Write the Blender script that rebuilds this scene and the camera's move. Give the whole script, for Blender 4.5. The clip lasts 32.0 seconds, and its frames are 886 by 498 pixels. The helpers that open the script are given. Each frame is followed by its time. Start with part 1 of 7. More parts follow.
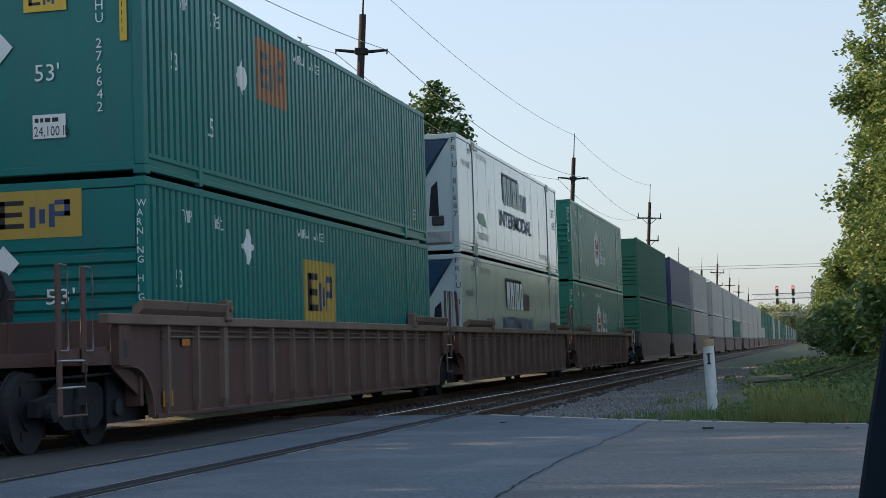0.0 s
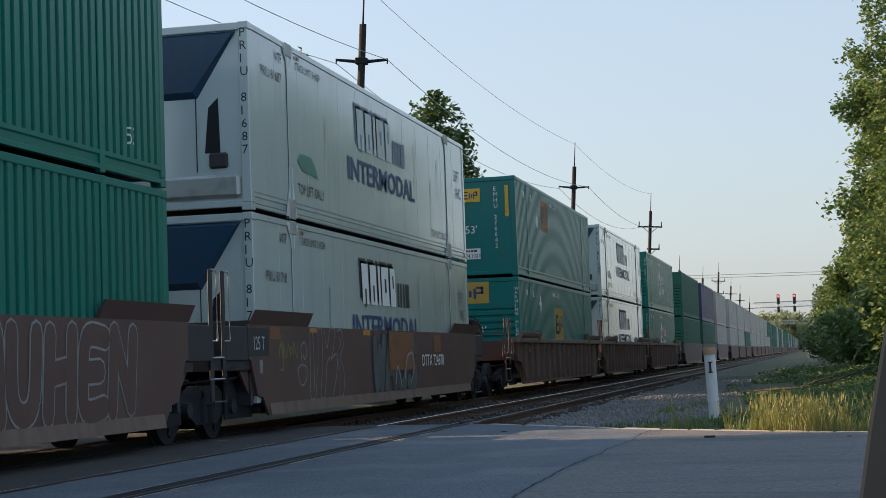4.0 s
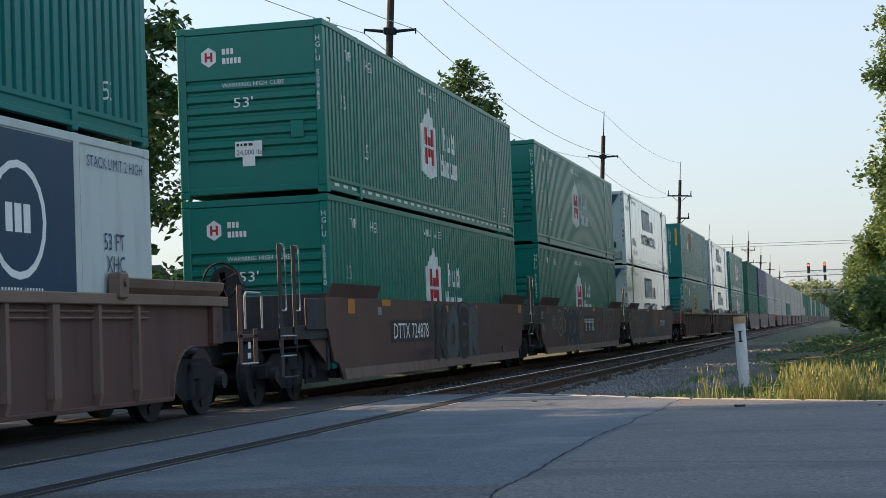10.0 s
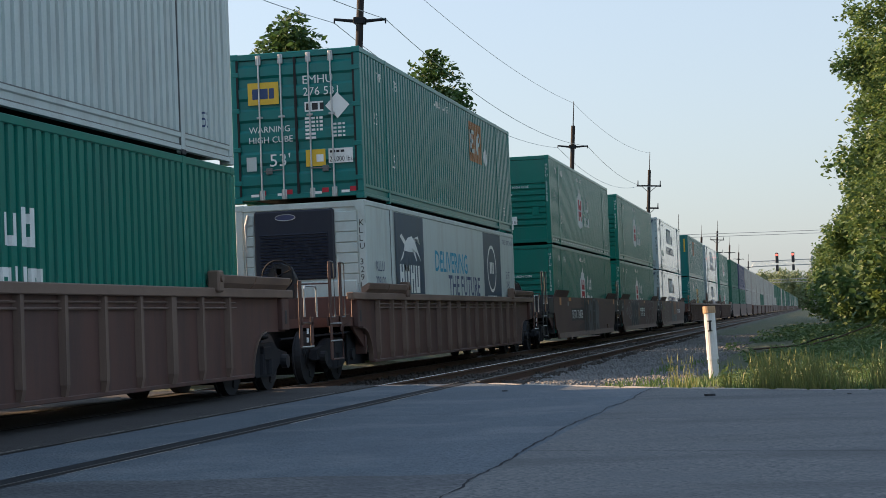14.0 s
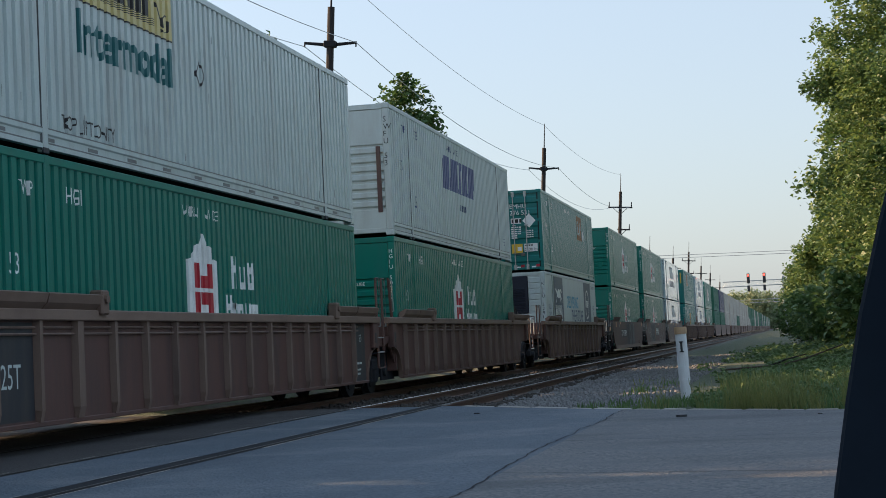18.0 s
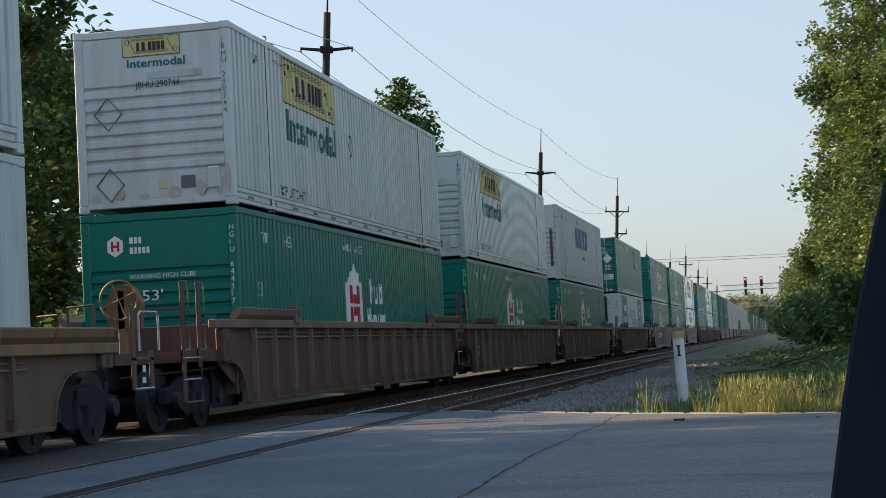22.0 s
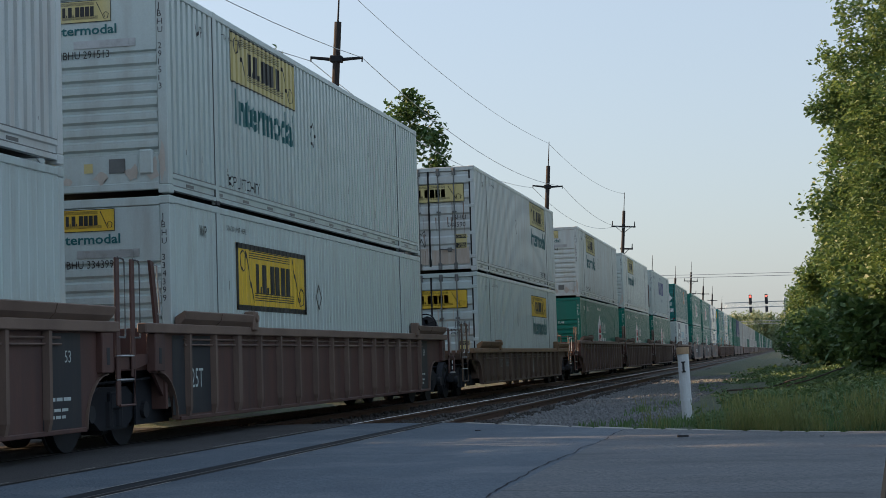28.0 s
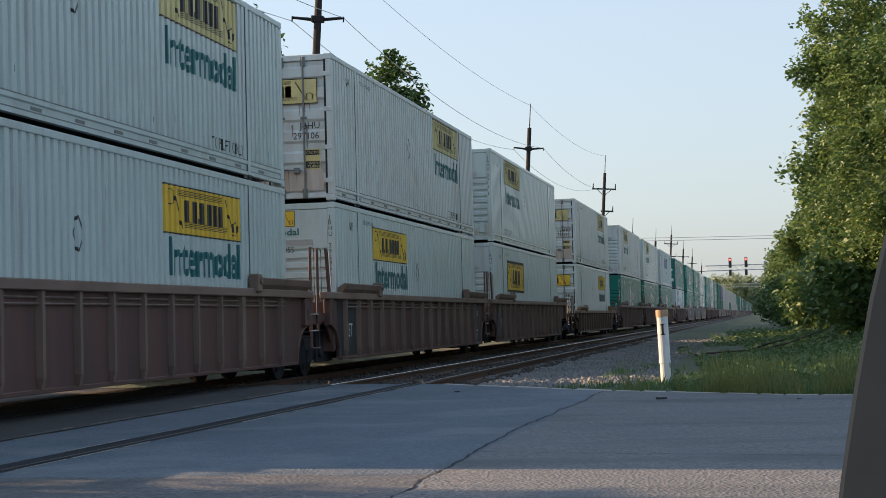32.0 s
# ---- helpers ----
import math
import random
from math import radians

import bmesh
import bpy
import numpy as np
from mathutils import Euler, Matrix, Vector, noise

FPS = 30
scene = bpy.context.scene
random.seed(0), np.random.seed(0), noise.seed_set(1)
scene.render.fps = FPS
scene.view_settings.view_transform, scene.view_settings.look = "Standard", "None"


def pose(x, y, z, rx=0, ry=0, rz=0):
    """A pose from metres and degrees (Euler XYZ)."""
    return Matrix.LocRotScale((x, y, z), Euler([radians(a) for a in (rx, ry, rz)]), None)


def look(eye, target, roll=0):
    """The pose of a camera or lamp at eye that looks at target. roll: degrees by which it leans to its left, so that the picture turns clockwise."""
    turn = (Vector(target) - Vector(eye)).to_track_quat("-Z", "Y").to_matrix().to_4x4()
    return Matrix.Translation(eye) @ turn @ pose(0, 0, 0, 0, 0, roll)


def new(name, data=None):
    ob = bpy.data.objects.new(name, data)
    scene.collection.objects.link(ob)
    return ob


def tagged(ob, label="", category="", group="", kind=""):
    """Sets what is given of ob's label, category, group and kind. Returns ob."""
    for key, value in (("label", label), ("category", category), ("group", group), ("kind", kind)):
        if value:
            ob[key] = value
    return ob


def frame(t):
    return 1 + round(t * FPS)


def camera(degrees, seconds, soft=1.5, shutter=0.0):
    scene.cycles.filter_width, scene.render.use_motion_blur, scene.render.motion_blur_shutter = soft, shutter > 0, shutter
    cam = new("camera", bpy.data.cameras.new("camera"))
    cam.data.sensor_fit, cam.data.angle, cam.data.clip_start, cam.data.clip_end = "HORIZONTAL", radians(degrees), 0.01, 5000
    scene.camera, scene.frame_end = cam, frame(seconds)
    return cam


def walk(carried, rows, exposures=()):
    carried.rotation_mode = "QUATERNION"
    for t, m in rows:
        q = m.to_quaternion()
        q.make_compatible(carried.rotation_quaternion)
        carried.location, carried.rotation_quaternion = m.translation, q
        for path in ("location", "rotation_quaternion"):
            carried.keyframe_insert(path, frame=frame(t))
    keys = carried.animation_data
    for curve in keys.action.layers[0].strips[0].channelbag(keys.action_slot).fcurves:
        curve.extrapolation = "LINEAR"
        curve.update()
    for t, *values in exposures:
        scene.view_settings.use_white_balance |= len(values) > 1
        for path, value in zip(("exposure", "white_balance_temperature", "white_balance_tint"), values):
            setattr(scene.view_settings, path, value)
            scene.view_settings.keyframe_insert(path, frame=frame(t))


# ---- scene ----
# ---- camera and its way: a phone held still in a parked car, turning a little ----
EYE_Z = 1.0
cam = camera(29.52, 32.0, 0.6)
TURNS = (  # seconds, yaw, pitch, roll
    (0, 12.26, 3.51, -1.88), (0.5, 12.22, 3.56, -1.96), (1, 12.20, 3.59, -2.00), (1.5, 12.17, 3.64, -2.09), (2, 12.16, 3.67, -2.18),
    (2.5, 12.16, 3.72, -2.21), (3, 12.18, 3.79, -2.22), (3.5, 12.22, 3.82, -2.13), (5.5, 12.44, 3.87, -2.08), (6, 12.62, 3.94, -2.15),
    (6.5, 12.79, 3.95, -2.06), (7, 13.17, 4.05, -2.18), (7.5, 13.30, 4.15, -2.15), (8, 13.32, 4.21, -2.09), (8.5, 13.35, 4.23, -1.93),
    (9, 13.39, 3.61, -1.73), (9.5, 13.36, 3.17, -2.01), (10, 13.31, 2.84, -2.21), (10.5, 13.23, 2.51, -2.35), (11, 13.11, 2.31, -2.58),
    (11.5, 13.00, 2.30, -2.69), (12, 12.88, 2.22, -2.89), (12.5, 12.73, 2.17, -3.02), (13, 12.61, 2.19, -2.78), (13.5, 12.45, 2.29, -2.50),
    (14, 12.29, 2.46, -2.29), (14.5, 12.14, 2.61, -2.05), (16.5, 11.52, 3.01, -2.19), (17, 11.46, 3.05, -2.28), (17.5, 11.34, 3.09, -2.51),
    (18, 11.31, 3.19, -2.72), (18.5, 11.28, 3.28, -2.78), (19, 11.28, 3.34, -2.89), (19.5, 11.27, 3.31, -2.89), (20, 11.26, 3.30, -2.99),
    (20.5, 11.26, 3.27, -2.94), (21, 11.24, 3.29, -3.10), (21.5, 11.21, 3.32, -3.08), (22, 11.20, 3.35, -2.96), (22.5, 11.19, 3.33, -3.00),
    (23, 11.16, 3.33, -3.05), (23.5, 11.14, 3.32, -2.97), (24, 11.11, 3.32, -2.91), (24.5, 11.12, 3.34, -2.92), (25, 11.09, 3.35, -2.81),
    (25.5, 11.06, 3.38, -2.84), (27.5, 11.33, 3.74, -2.07), (28, 11.37, 3.75, -1.81), (28.5, 11.43, 3.71, -1.84), (29, 11.46, 3.66, -1.63),
    (29.5, 11.46, 3.49, -1.48), (30, 11.38, 3.22, -1.31), (30.5, 11.24, 2.92, -1.36), (31, 11.09, 2.71, -1.46), (31.5, 10.92, 2.56, -1.47),
    (32, 10.75, 2.42, -1.53))
EXPOSED = ((0, 1.31), (1, 1.22), (3, 1.17), (6, 1.28), (8, 1.27), (9, 1.40), (11, 1.43), (13, 1.42), (14, 1.27), (17, 1.31), (20, 1.24), (25, 1.20), (29, 1.10), (30, 1.22), (31, 1.40), (32, 1.30))  # seconds, the phone's own metering
DRIFT = ((0, 0.0052), (1, 0.008), (2, 0.008), (3, 0.0065), (3.5, 0.0062), (5.5, 0.0062), (6, 0.0085), (7, 0.0037), (8, 0.005), (9, 0.0037), (10, 0.004), (11, 0.0092), (12, 0.007), (13, -0.0065), (14, -0.0109), (14.5, -0.0082), (16.5, -0.0005), (17, 0.0007), (18, 0.0037), (19, 0.003), (20, 0.0045), (21, 0.0045), (22, 0.0042), (23, 0.0055), (24, 0.0042), (25, 0.0062), (25.5, 0.005), (27.5, -0.0127), (28, -0.0147), (28.5, -0.0117), (29, -0.0129), (29.5, -0.0129), (30, -0.0149), (30.5, -0.0152), (31, -0.0132), (32, -0.009))  # seconds, metres to the side: the holder's arm sways


def sway(t):
    for (a, p), (b, q) in zip(DRIFT, DRIFT[1:]):
        if a <= t <= b:
            return p + (q - p) * (t - a) / (b - a)
    return 0.0


walk(cam, [(t, pose(sway(t), 0, EYE_Z, 90 + p, 0, y) @ pose(0, 0, 0, 0, 0, r)) for t, y, p, r in TURNS], [(t, e, 6050, 7) for t, e in EXPOSED])

# ---- sky, sun ----
SUN_EL, SUN_AZ = 21.0, 83.0  # degrees; azimuth to the left of the track's direction
world = bpy.data.worlds.new("sky")
scene.world = world
world.use_nodes = True
wn = world.node_tree
sky = wn.nodes.new("ShaderNodeTexSky")
sky.sky_type, sky.sun_disc = "NISHITA", False
sky.sun_elevation, sky.sun_rotation = radians(SUN_EL), radians(-SUN_AZ)
sky.air_density, sky.dust_density, sky.ozone_density = 1.0, 2.2, 2.5
haze = wn.nodes.new("ShaderNodeMix")  # haze of a humid morning, thicker towards the horizon all round
haze.data_type = "RGBA"
up = wn.nodes.new("ShaderNodeSeparateXYZ")
wn.links.new(wn.nodes.new("ShaderNodeTexCoord").outputs["Generated"], up.inputs[0])
thick = wn.nodes.new("ShaderNodeMapRange")
thick.interpolation_type = "SMOOTHSTEP"
thick.inputs["From Max"].default_value, thick.inputs["To Min"].default_value, thick.inputs["To Max"].default_value = 0.75, 0.62, 0.45
wn.links.new(up.outputs[2], thick.inputs["Value"])
wn.links.new(thick.outputs[0], haze.inputs[0])
tone = wn.nodes.new("ShaderNodeValToRGB")
tone.color_ramp.elements[0].position, tone.color_ramp.elements[0].color = 0.0, (0.80, 0.775, 0.745, 1)
tone.color_ramp.elements[1].position, tone.color_ramp.elements[1].color = 0.70, (0.86, 0.98, 1.10, 1)
wn.links.new(up.outputs[2], tone.inputs[0])
veil = wn.nodes.new("ShaderNodeVectorMath")
veil.operation = "SCALE"
veil.inputs["Scale"].default_value = 3.9
wn.links.new(tone.outputs[0], veil.inputs[0])
wn.links.new(veil.outputs[0], haze.inputs[7])
wn.links.new(sky.outputs[0], haze.inputs[6])
wn.links.new(haze.outputs[2], wn.nodes["Background"].inputs[0])
wn.nodes["Background"].inputs[1].default_value = 0.10
sun = new("sun", bpy.data.lights.new("sun", "SUN"))
sun.data.energy, sun.data.angle, sun.data.color = 5.0, radians(0.6), (1.0, 0.61, 0.33)
sun_from = Vector((-math.sin(radians(SUN_AZ)), math.cos(radians(SUN_AZ)), math.tan(radians(SUN_EL))))
sun.matrix_world = look(sun_from * 60, (0, 0, 0))


# ---- materials ----
def nodes_of(name):
    m = bpy.data.materials.new(name)
    m.use_nodes = True
    nt = m.node_tree
    return m, nt, nt.nodes["Principled BSDF"]


def add_node(nt, kind, **inputs):
    n = nt.nodes.new(kind)
    for k, v in inputs.items():
        n.inputs[k.replace("_", " ")].default_value = v
    return n


def coords(nt, scale=(1, 1, 1), spread=True):
    """Object coordinates in metres, shifted by each object's own random number."""
    tc = nt.nodes.new("ShaderNodeTexCoord")
    mp = nt.nodes.new("ShaderNodeMapping")
    mp.inputs["Scale"].default_value = scale
    nt.links.new(tc.outputs["Object"], mp.inputs["Vector"])
    if spread:
        oi = nt.nodes.new("ShaderNodeObjectInfo")
        mul = nt.nodes.new("ShaderNodeMath")
        mul.operation = "MULTIPLY"
        mul.inputs[1].default_value = 37.0
        nt.links.new(oi.outputs["Random"], mul.inputs[0])
        nt.links.new(mul.outputs[0], mp.inputs["Location"])
    return mp.outputs[0]


def noise_ramp(nt, vec, scale, lo, hi, detail=5.0):
    n = add_node(nt, "ShaderNodeTexNoise", Scale=scale, Detail=detail, Roughness=0.6)
    nt.links.new(vec, n.inputs["Vector"])
    r = nt.nodes.new("ShaderNodeMapRange")
    r.inputs["From Min"].default_value, r.inputs["From Max"].default_value = lo, hi
    nt.links.new(n.outputs["Fac"], r.inputs["Value"])
    return r.outputs[0], n.outputs["Fac"]


def mix(nt, fac, a, b):
    m = nt.nodes.new("ShaderNodeMix")
    m.data_type = "RGBA"
    for slot, v in ((6, a), (7, b)):
        if isinstance(v, tuple):
            m.inputs[slot].default_value = (*v, 1)
        else:
            nt.links.new(v, m.inputs[slot])
    if isinstance(fac, float):
        m.inputs[0].default_value = fac
    else:
        nt.links.new(fac, m.inputs[0])
    return m.outputs[2]


def bump(nt, bsdf, height, strength, distance):
    b = add_node(nt, "ShaderNodeBump", Strength=strength, Distance=distance)
    nt.links.new(height, b.inputs["Height"])
    nt.links.new(b.outputs[0], bsdf.inputs["Normal"])


MATS = {}


def surface(name, base, worn=None, rough=0.5, metal=0.0, grain=9.0, streak=False, amount=0.5, fine=60.0, relief=0.15, specular=0.5, coat=0.0):
    """Painted or raw surface: broad stains (upright streaks if asked) over a fine grain."""
    if name in MATS:
        return MATS[name]
    m, nt, b = nodes_of(name)
    worn = worn or tuple(c * 0.55 + 0.02 for c in base)
    vec = coords(nt, (1, 1, 0.16) if streak else (1, 1, 1))
    lo = 0.62 - 0.25 * amount
    f1, _ = noise_ramp(nt, vec, grain * (1.0 if streak else 0.35), lo, lo + 0.35)
    f2, raw = noise_ramp(nt, coords(nt), fine, 0.35, 0.75, 3.0)
    half = nt.nodes.new("ShaderNodeMath")
    half.operation = "MULTIPLY"
    half.inputs[1].default_value = 0.22
    nt.links.new(f2, half.inputs[0])
    c = mix(nt, f1, base, worn)
    c = mix(nt, half.outputs[0], c, tuple(x * 0.5 for x in base))
    nt.links.new(c, b.inputs["Base Color"])
    b.inputs["Roughness"].default_value, b.inputs["Metallic"].default_value = rough, metal
    b.inputs["Specular IOR Level"].default_value = specular
    b.inputs["Coat Weight"].default_value, b.inputs["Coat Roughness"].default_value = coat, 0.16
    if relief:
        bump(nt, b, raw, relief, 0.004)
    MATS[name] = m
    return m


def glow(name, colour, power):
    m, nt, b = nodes_of(name)
    b.inputs["Base Color"].default_value = (*colour, 1)
    b.inputs["Emission Color"].default_value = (*colour, 1)
    b.inputs["Emission Strength"].default_value = power
    return m


RUST = (0.10, 0.045, 0.025)
EMP_GREEN = surface("teal_green_paint", (0.009, 0.172, 0.160), (0.026, 0.148, 0.140), 0.30, grain=3, streak=True, amount=0.7, specular=0.4)
HUB_GREEN = surface("leaf_green_paint", (0.009, 0.172, 0.132), (0.024, 0.146, 0.122), 0.30, grain=3, streak=True, amount=0.7, specular=0.4)
FAR_GREEN = surface("dull_green_paint", (0.020, 0.13, 0.082), (0.045, 0.11, 0.08), 0.6, grain=3, streak=True)
JB_WHITE = surface("white_container_paint", (0.50, 0.580, 0.570), (0.40, 0.42, 0.405), 0.27, grain=3.5, streak=True, amount=0.6)
JB_DIRTY = surface("stained_white_paint", (0.57, 0.62, 0.615), (0.46, 0.44, 0.41), 0.34, grain=3.0, streak=True, amount=0.8)
PRIME_WHITE = surface("glossy_white_panel", (0.455, 0.535, 0.555), (0.38, 0.43, 0.44), 0.10, grain=2.0, streak=True, amount=0.5, relief=0.02, coat=0.6)
SWIFT_GREY = surface("pale_grey_paint", (0.51, 0.585, 0.575), (0.40, 0.425, 0.41), 0.4, grain=3, streak=True, amount=0.6)
NAVY = surface("navy_paint", (0.012, 0.048, 0.105), None, 0.4, grain=3, streak=True)
FAR_WHITE = surface("dusty_white_paint", (0.43, 0.42, 0.39), (0.30, 0.27, 0.23), 0.5, grain=3.5, streak=True, amount=0.7)
INDIGO = surface("indigo_paint", (0.042, 0.052, 0.13), None, 0.45, grain=3, streak=True)
GALV = surface("galvanised_steel", (0.45, 0.47, 0.48), (0.25, 0.24, 0.22), 0.45, 0.7, grain=12)
WHITE_INK = surface("white_lettering", (0.80, 0.82, 0.80), (0.55, 0.56, 0.53), 0.5, grain=6, relief=0)
BLACK_INK = surface("black_lettering", (0.015, 0.015, 0.017), (0.06, 0.06, 0.06), 0.5, grain=6, relief=0)
RED_INK = surface("red_lettering", (0.42, 0.012, 0.03), None, 0.5, relief=0)
BLUE_INK = surface("navy_lettering", (0.03, 0.06, 0.16), (0.08, 0.11, 0.2), 0.5, relief=0)
FADED_BLUE = surface("faded_blue_lettering", (0.20, 0.24, 0.32), (0.30, 0.33, 0.38), 0.5, relief=0)
FADED_INDIGO = surface("faded_indigo_lettering", (0.10, 0.12, 0.26), (0.18, 0.2, 0.33), 0.5, relief=0)
CYAN_INK = surface("cyan_lettering", (0.02, 0.33, 0.52), None, 0.5, relief=0)
TEAL_INK = surface("dark_teal_lettering", (0.006, 0.115, 0.125), (0.04, 0.16, 0.17), 0.5, relief=0)
YELLOW = surface("yellow_sign_paint", (0.72, 0.47, 0.035), (0.55, 0.38, 0.06), 0.45, grain=4, streak=True, relief=0)
PALE_YELLOW = surface("faded_yellow_paint", (0.60, 0.51, 0.22), (0.58, 0.54, 0.36), 0.5, grain=4, streak=True, relief=0)
AMBER = surface("amber_reflector", (0.50, 0.20, 0.035), (0.28, 0.12, 0.04), 0.4, relief=0)
FADED_ORANGE = surface("faded_orange_badge", (0.36, 0.17, 0.07), (0.30, 0.17, 0.09), 0.5, grain=4, streak=True, relief=0)
DULL_YELLOW = surface("dull_yellow_badge", (0.46, 0.31, 0.05), (0.34, 0.25, 0.07), 0.5, grain=4, streak=True, relief=0)
OXIDE_PATCH = surface("brown_orange_patch", (0.20, 0.085, 0.035), (0.13, 0.06, 0.035), 0.6, grain=4, relief=0)
RUST_STREAK = surface("rust_streak", (0.22, 0.155, 0.125), (0.36, 0.31, 0.27), 0.8, grain=9, streak=True, amount=0.8, relief=0)
GRIME = surface("brown_grime", (0.45, 0.37, 0.30), (0.56, 0.53, 0.49), 0.7, grain=7, streak=True, amount=0.9, relief=0)
STAIN = surface("beige_grime", (0.48, 0.43, 0.37), (0.52, 0.50, 0.46), 0.7, grain=9, streak=True, amount=0.8, relief=0)
REEFER_BLACK = surface("midnight_blue_paint", (0.008, 0.012, 0.028), (0.02, 0.024, 0.034), 0.45, grain=4, streak=True)
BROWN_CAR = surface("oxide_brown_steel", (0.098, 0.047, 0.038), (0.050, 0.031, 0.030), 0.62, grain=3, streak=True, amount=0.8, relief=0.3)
# colour pales the ribs for dust and for light on their faces
RIB_STEEL = surface("dusty_lit_brown_steel", (0.155, 0.104, 0.080), (0.082, 0.054, 0.045), 0.65, grain=4, streak=True, amount=0.7, relief=0.3)
GOLD_SIDE = surface("orange_brown_steel", (0.108, 0.068, 0.045), (0.062, 0.042, 0.033), 0.62, grain=3, streak=True, amount=0.8, relief=0.3)
# tan top chord, paler than the side plate below it
CHORD_STEEL = surface("tan_brown_steel", (0.190, 0.130, 0.098), (0.105, 0.066, 0.050), 0.65, grain=2, amount=0.7, relief=0.3)
RED_CAR = surface("rust_red_steel", (0.090, 0.048, 0.044), (0.112, 0.070, 0.048), 0.6, grain=2.2, streak=False, amount=0.8, relief=0.3)
GOLD_CAR = surface("weathered_orange_steel", (0.215, 0.128, 0.064), (0.12, 0.075, 0.048), 0.6, grain=3, streak=True, amount=0.7, relief=0.3)
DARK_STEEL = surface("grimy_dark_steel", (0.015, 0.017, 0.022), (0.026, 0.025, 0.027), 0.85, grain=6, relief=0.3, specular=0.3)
CHARCOAL = surface("black_car_paint", (0.022, 0.024, 0.030), (0.05, 0.045, 0.04), 0.6, grain=4, streak=True)
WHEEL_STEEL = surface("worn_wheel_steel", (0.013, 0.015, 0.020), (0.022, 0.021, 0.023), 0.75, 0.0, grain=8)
RUBBER = surface("black_rubber", (0.012, 0.012, 0.013), None, 0.8)
GRAFFITI_PALE = surface("pale_spray_paint", (0.27, 0.285, 0.29), (0.14, 0.12, 0.11), 0.6, grain=5, amount=0.8, relief=0)
STENCIL_BROWN = surface("dark_stencil_patch", (0.030, 0.025, 0.027), (0.05, 0.034, 0.03), 0.6, grain=4, relief=0)
GRAFFITI_GREY = surface("grey_spray_paint", (0.095, 0.110, 0.120), (0.065, 0.055, 0.05), 0.6, grain=4, amount=0.9, relief=0)
GRAFFITI_DARK = surface("dark_spray_paint", (0.020, 0.030, 0.040), (0.050, 0.045, 0.045), 0.6, grain=5, amount=0.8, relief=0)
GRAFFITI_LIME = surface("lime_spray_paint", (0.22, 0.25, 0.06), (0.12, 0.10, 0.05), 0.6, grain=5, relief=0)
RAIL_STEEL = surface("rail_side_rust", (0.085, 0.045, 0.030), (0.05, 0.03, 0.025), 0.7, 0.2, grain=10)
RAIL_DULL = surface("dull_rail_head", (0.07, 0.065, 0.062), (0.035, 0.032, 0.03), 0.5, 0.5, grain=8, relief=0.03)
RAIL_BLACK = surface("grimy_rail_head", (0.014, 0.013, 0.013), (0.022, 0.02, 0.019), 0.7, grain=8, relief=0.03, specular=0.15)
ROD = surface("dark_painted_rod", (0.16, 0.17, 0.17), (0.09, 0.08, 0.07), 0.5, 0.3, grain=9)
RAIL_TOP = surface("polished_rail_head", (0.60, 0.60, 0.60), (0.45, 0.43, 0.42), 0.22, 1.0, grain=8, relief=0.03)
TIE_WOOD = surface("creosoted_timber", (0.055, 0.042, 0.034), (0.11, 0.09, 0.075), 0.9, grain=14)
POLE_WOOD = surface("weathered_pole_timber", (0.022, 0.019, 0.020), (0.042, 0.037, 0.036), 0.9, grain=7, streak=True)
BARK = surface("rough_bark", (0.075, 0.055, 0.040), (0.13, 0.11, 0.09), 0.95, grain=9, relief=0.8)
STONE = surface("grey_ballast_stone", (0.20, 0.20, 0.20), (0.105, 0.103, 0.102), 0.9, grain=30)
STONE_DARK = surface("dark_ballast_stone", (0.060, 0.053, 0.048), (0.03, 0.026, 0.024), 0.9, grain=30)
WIRE = surface("dull_wire", (0.42, 0.43, 0.45), (0.3, 0.3, 0.31), 0.5, 0.2, relief=0)
POST_WHITE = surface("white_plastic_post", (0.66, 0.68, 0.70), (0.45, 0.45, 0.43), 0.5, grain=5, streak=True)
POST_CAP = surface("tan_plastic_cap", (0.42, 0.28, 0.16), None, 0.6)
SEAM = surface("black_joint_filler", (0.014, 0.016, 0.021), (0.026, 0.028, 0.032), 0.85, specular=0.2)
TRIM = surface("black_car_trim", (0.011, 0.017, 0.026), (0.014, 0.021, 0.031), 0.95, specular=0.04, relief=0)
ROOF_TIN = surface("dark_shed_roof", (0.06, 0.06, 0.065), None, 0.6)
SIGNAL_RED = glow("red_signal_lens", (1.0, 0.06, 0.04), 2.4)


def leaf_material(name, a, b):
    m, nt, p = nodes_of(name)
    g = nt.nodes.new("ShaderNodeNewGeometry")
    c = mix(nt, g.outputs["Random Per Island"], a, b)
    f, _ = noise_ramp(nt, coords(nt), 0.8, 0.35, 0.7, 3)
    c = mix(nt, f, c, tuple(x * 0.72 for x in a))
    nt.links.new(c, p.inputs["Base Color"])
    p.inputs["Roughness"].default_value = 0.55
    t = nt.nodes.new("ShaderNodeBsdfTranslucent")
    nt.links.new(c, t.inputs["Color"])
    s = nt.nodes.new("ShaderNodeMixShader")
    s.inputs[0].default_value = 0.36
    out = nt.nodes["Material Output"]
    nt.links.new(p.outputs[0], s.inputs[1])
    nt.links.new(t.outputs[0], s.inputs[2])
    nt.links.new(s.outputs[0], out.inputs["Surface"])
    return m


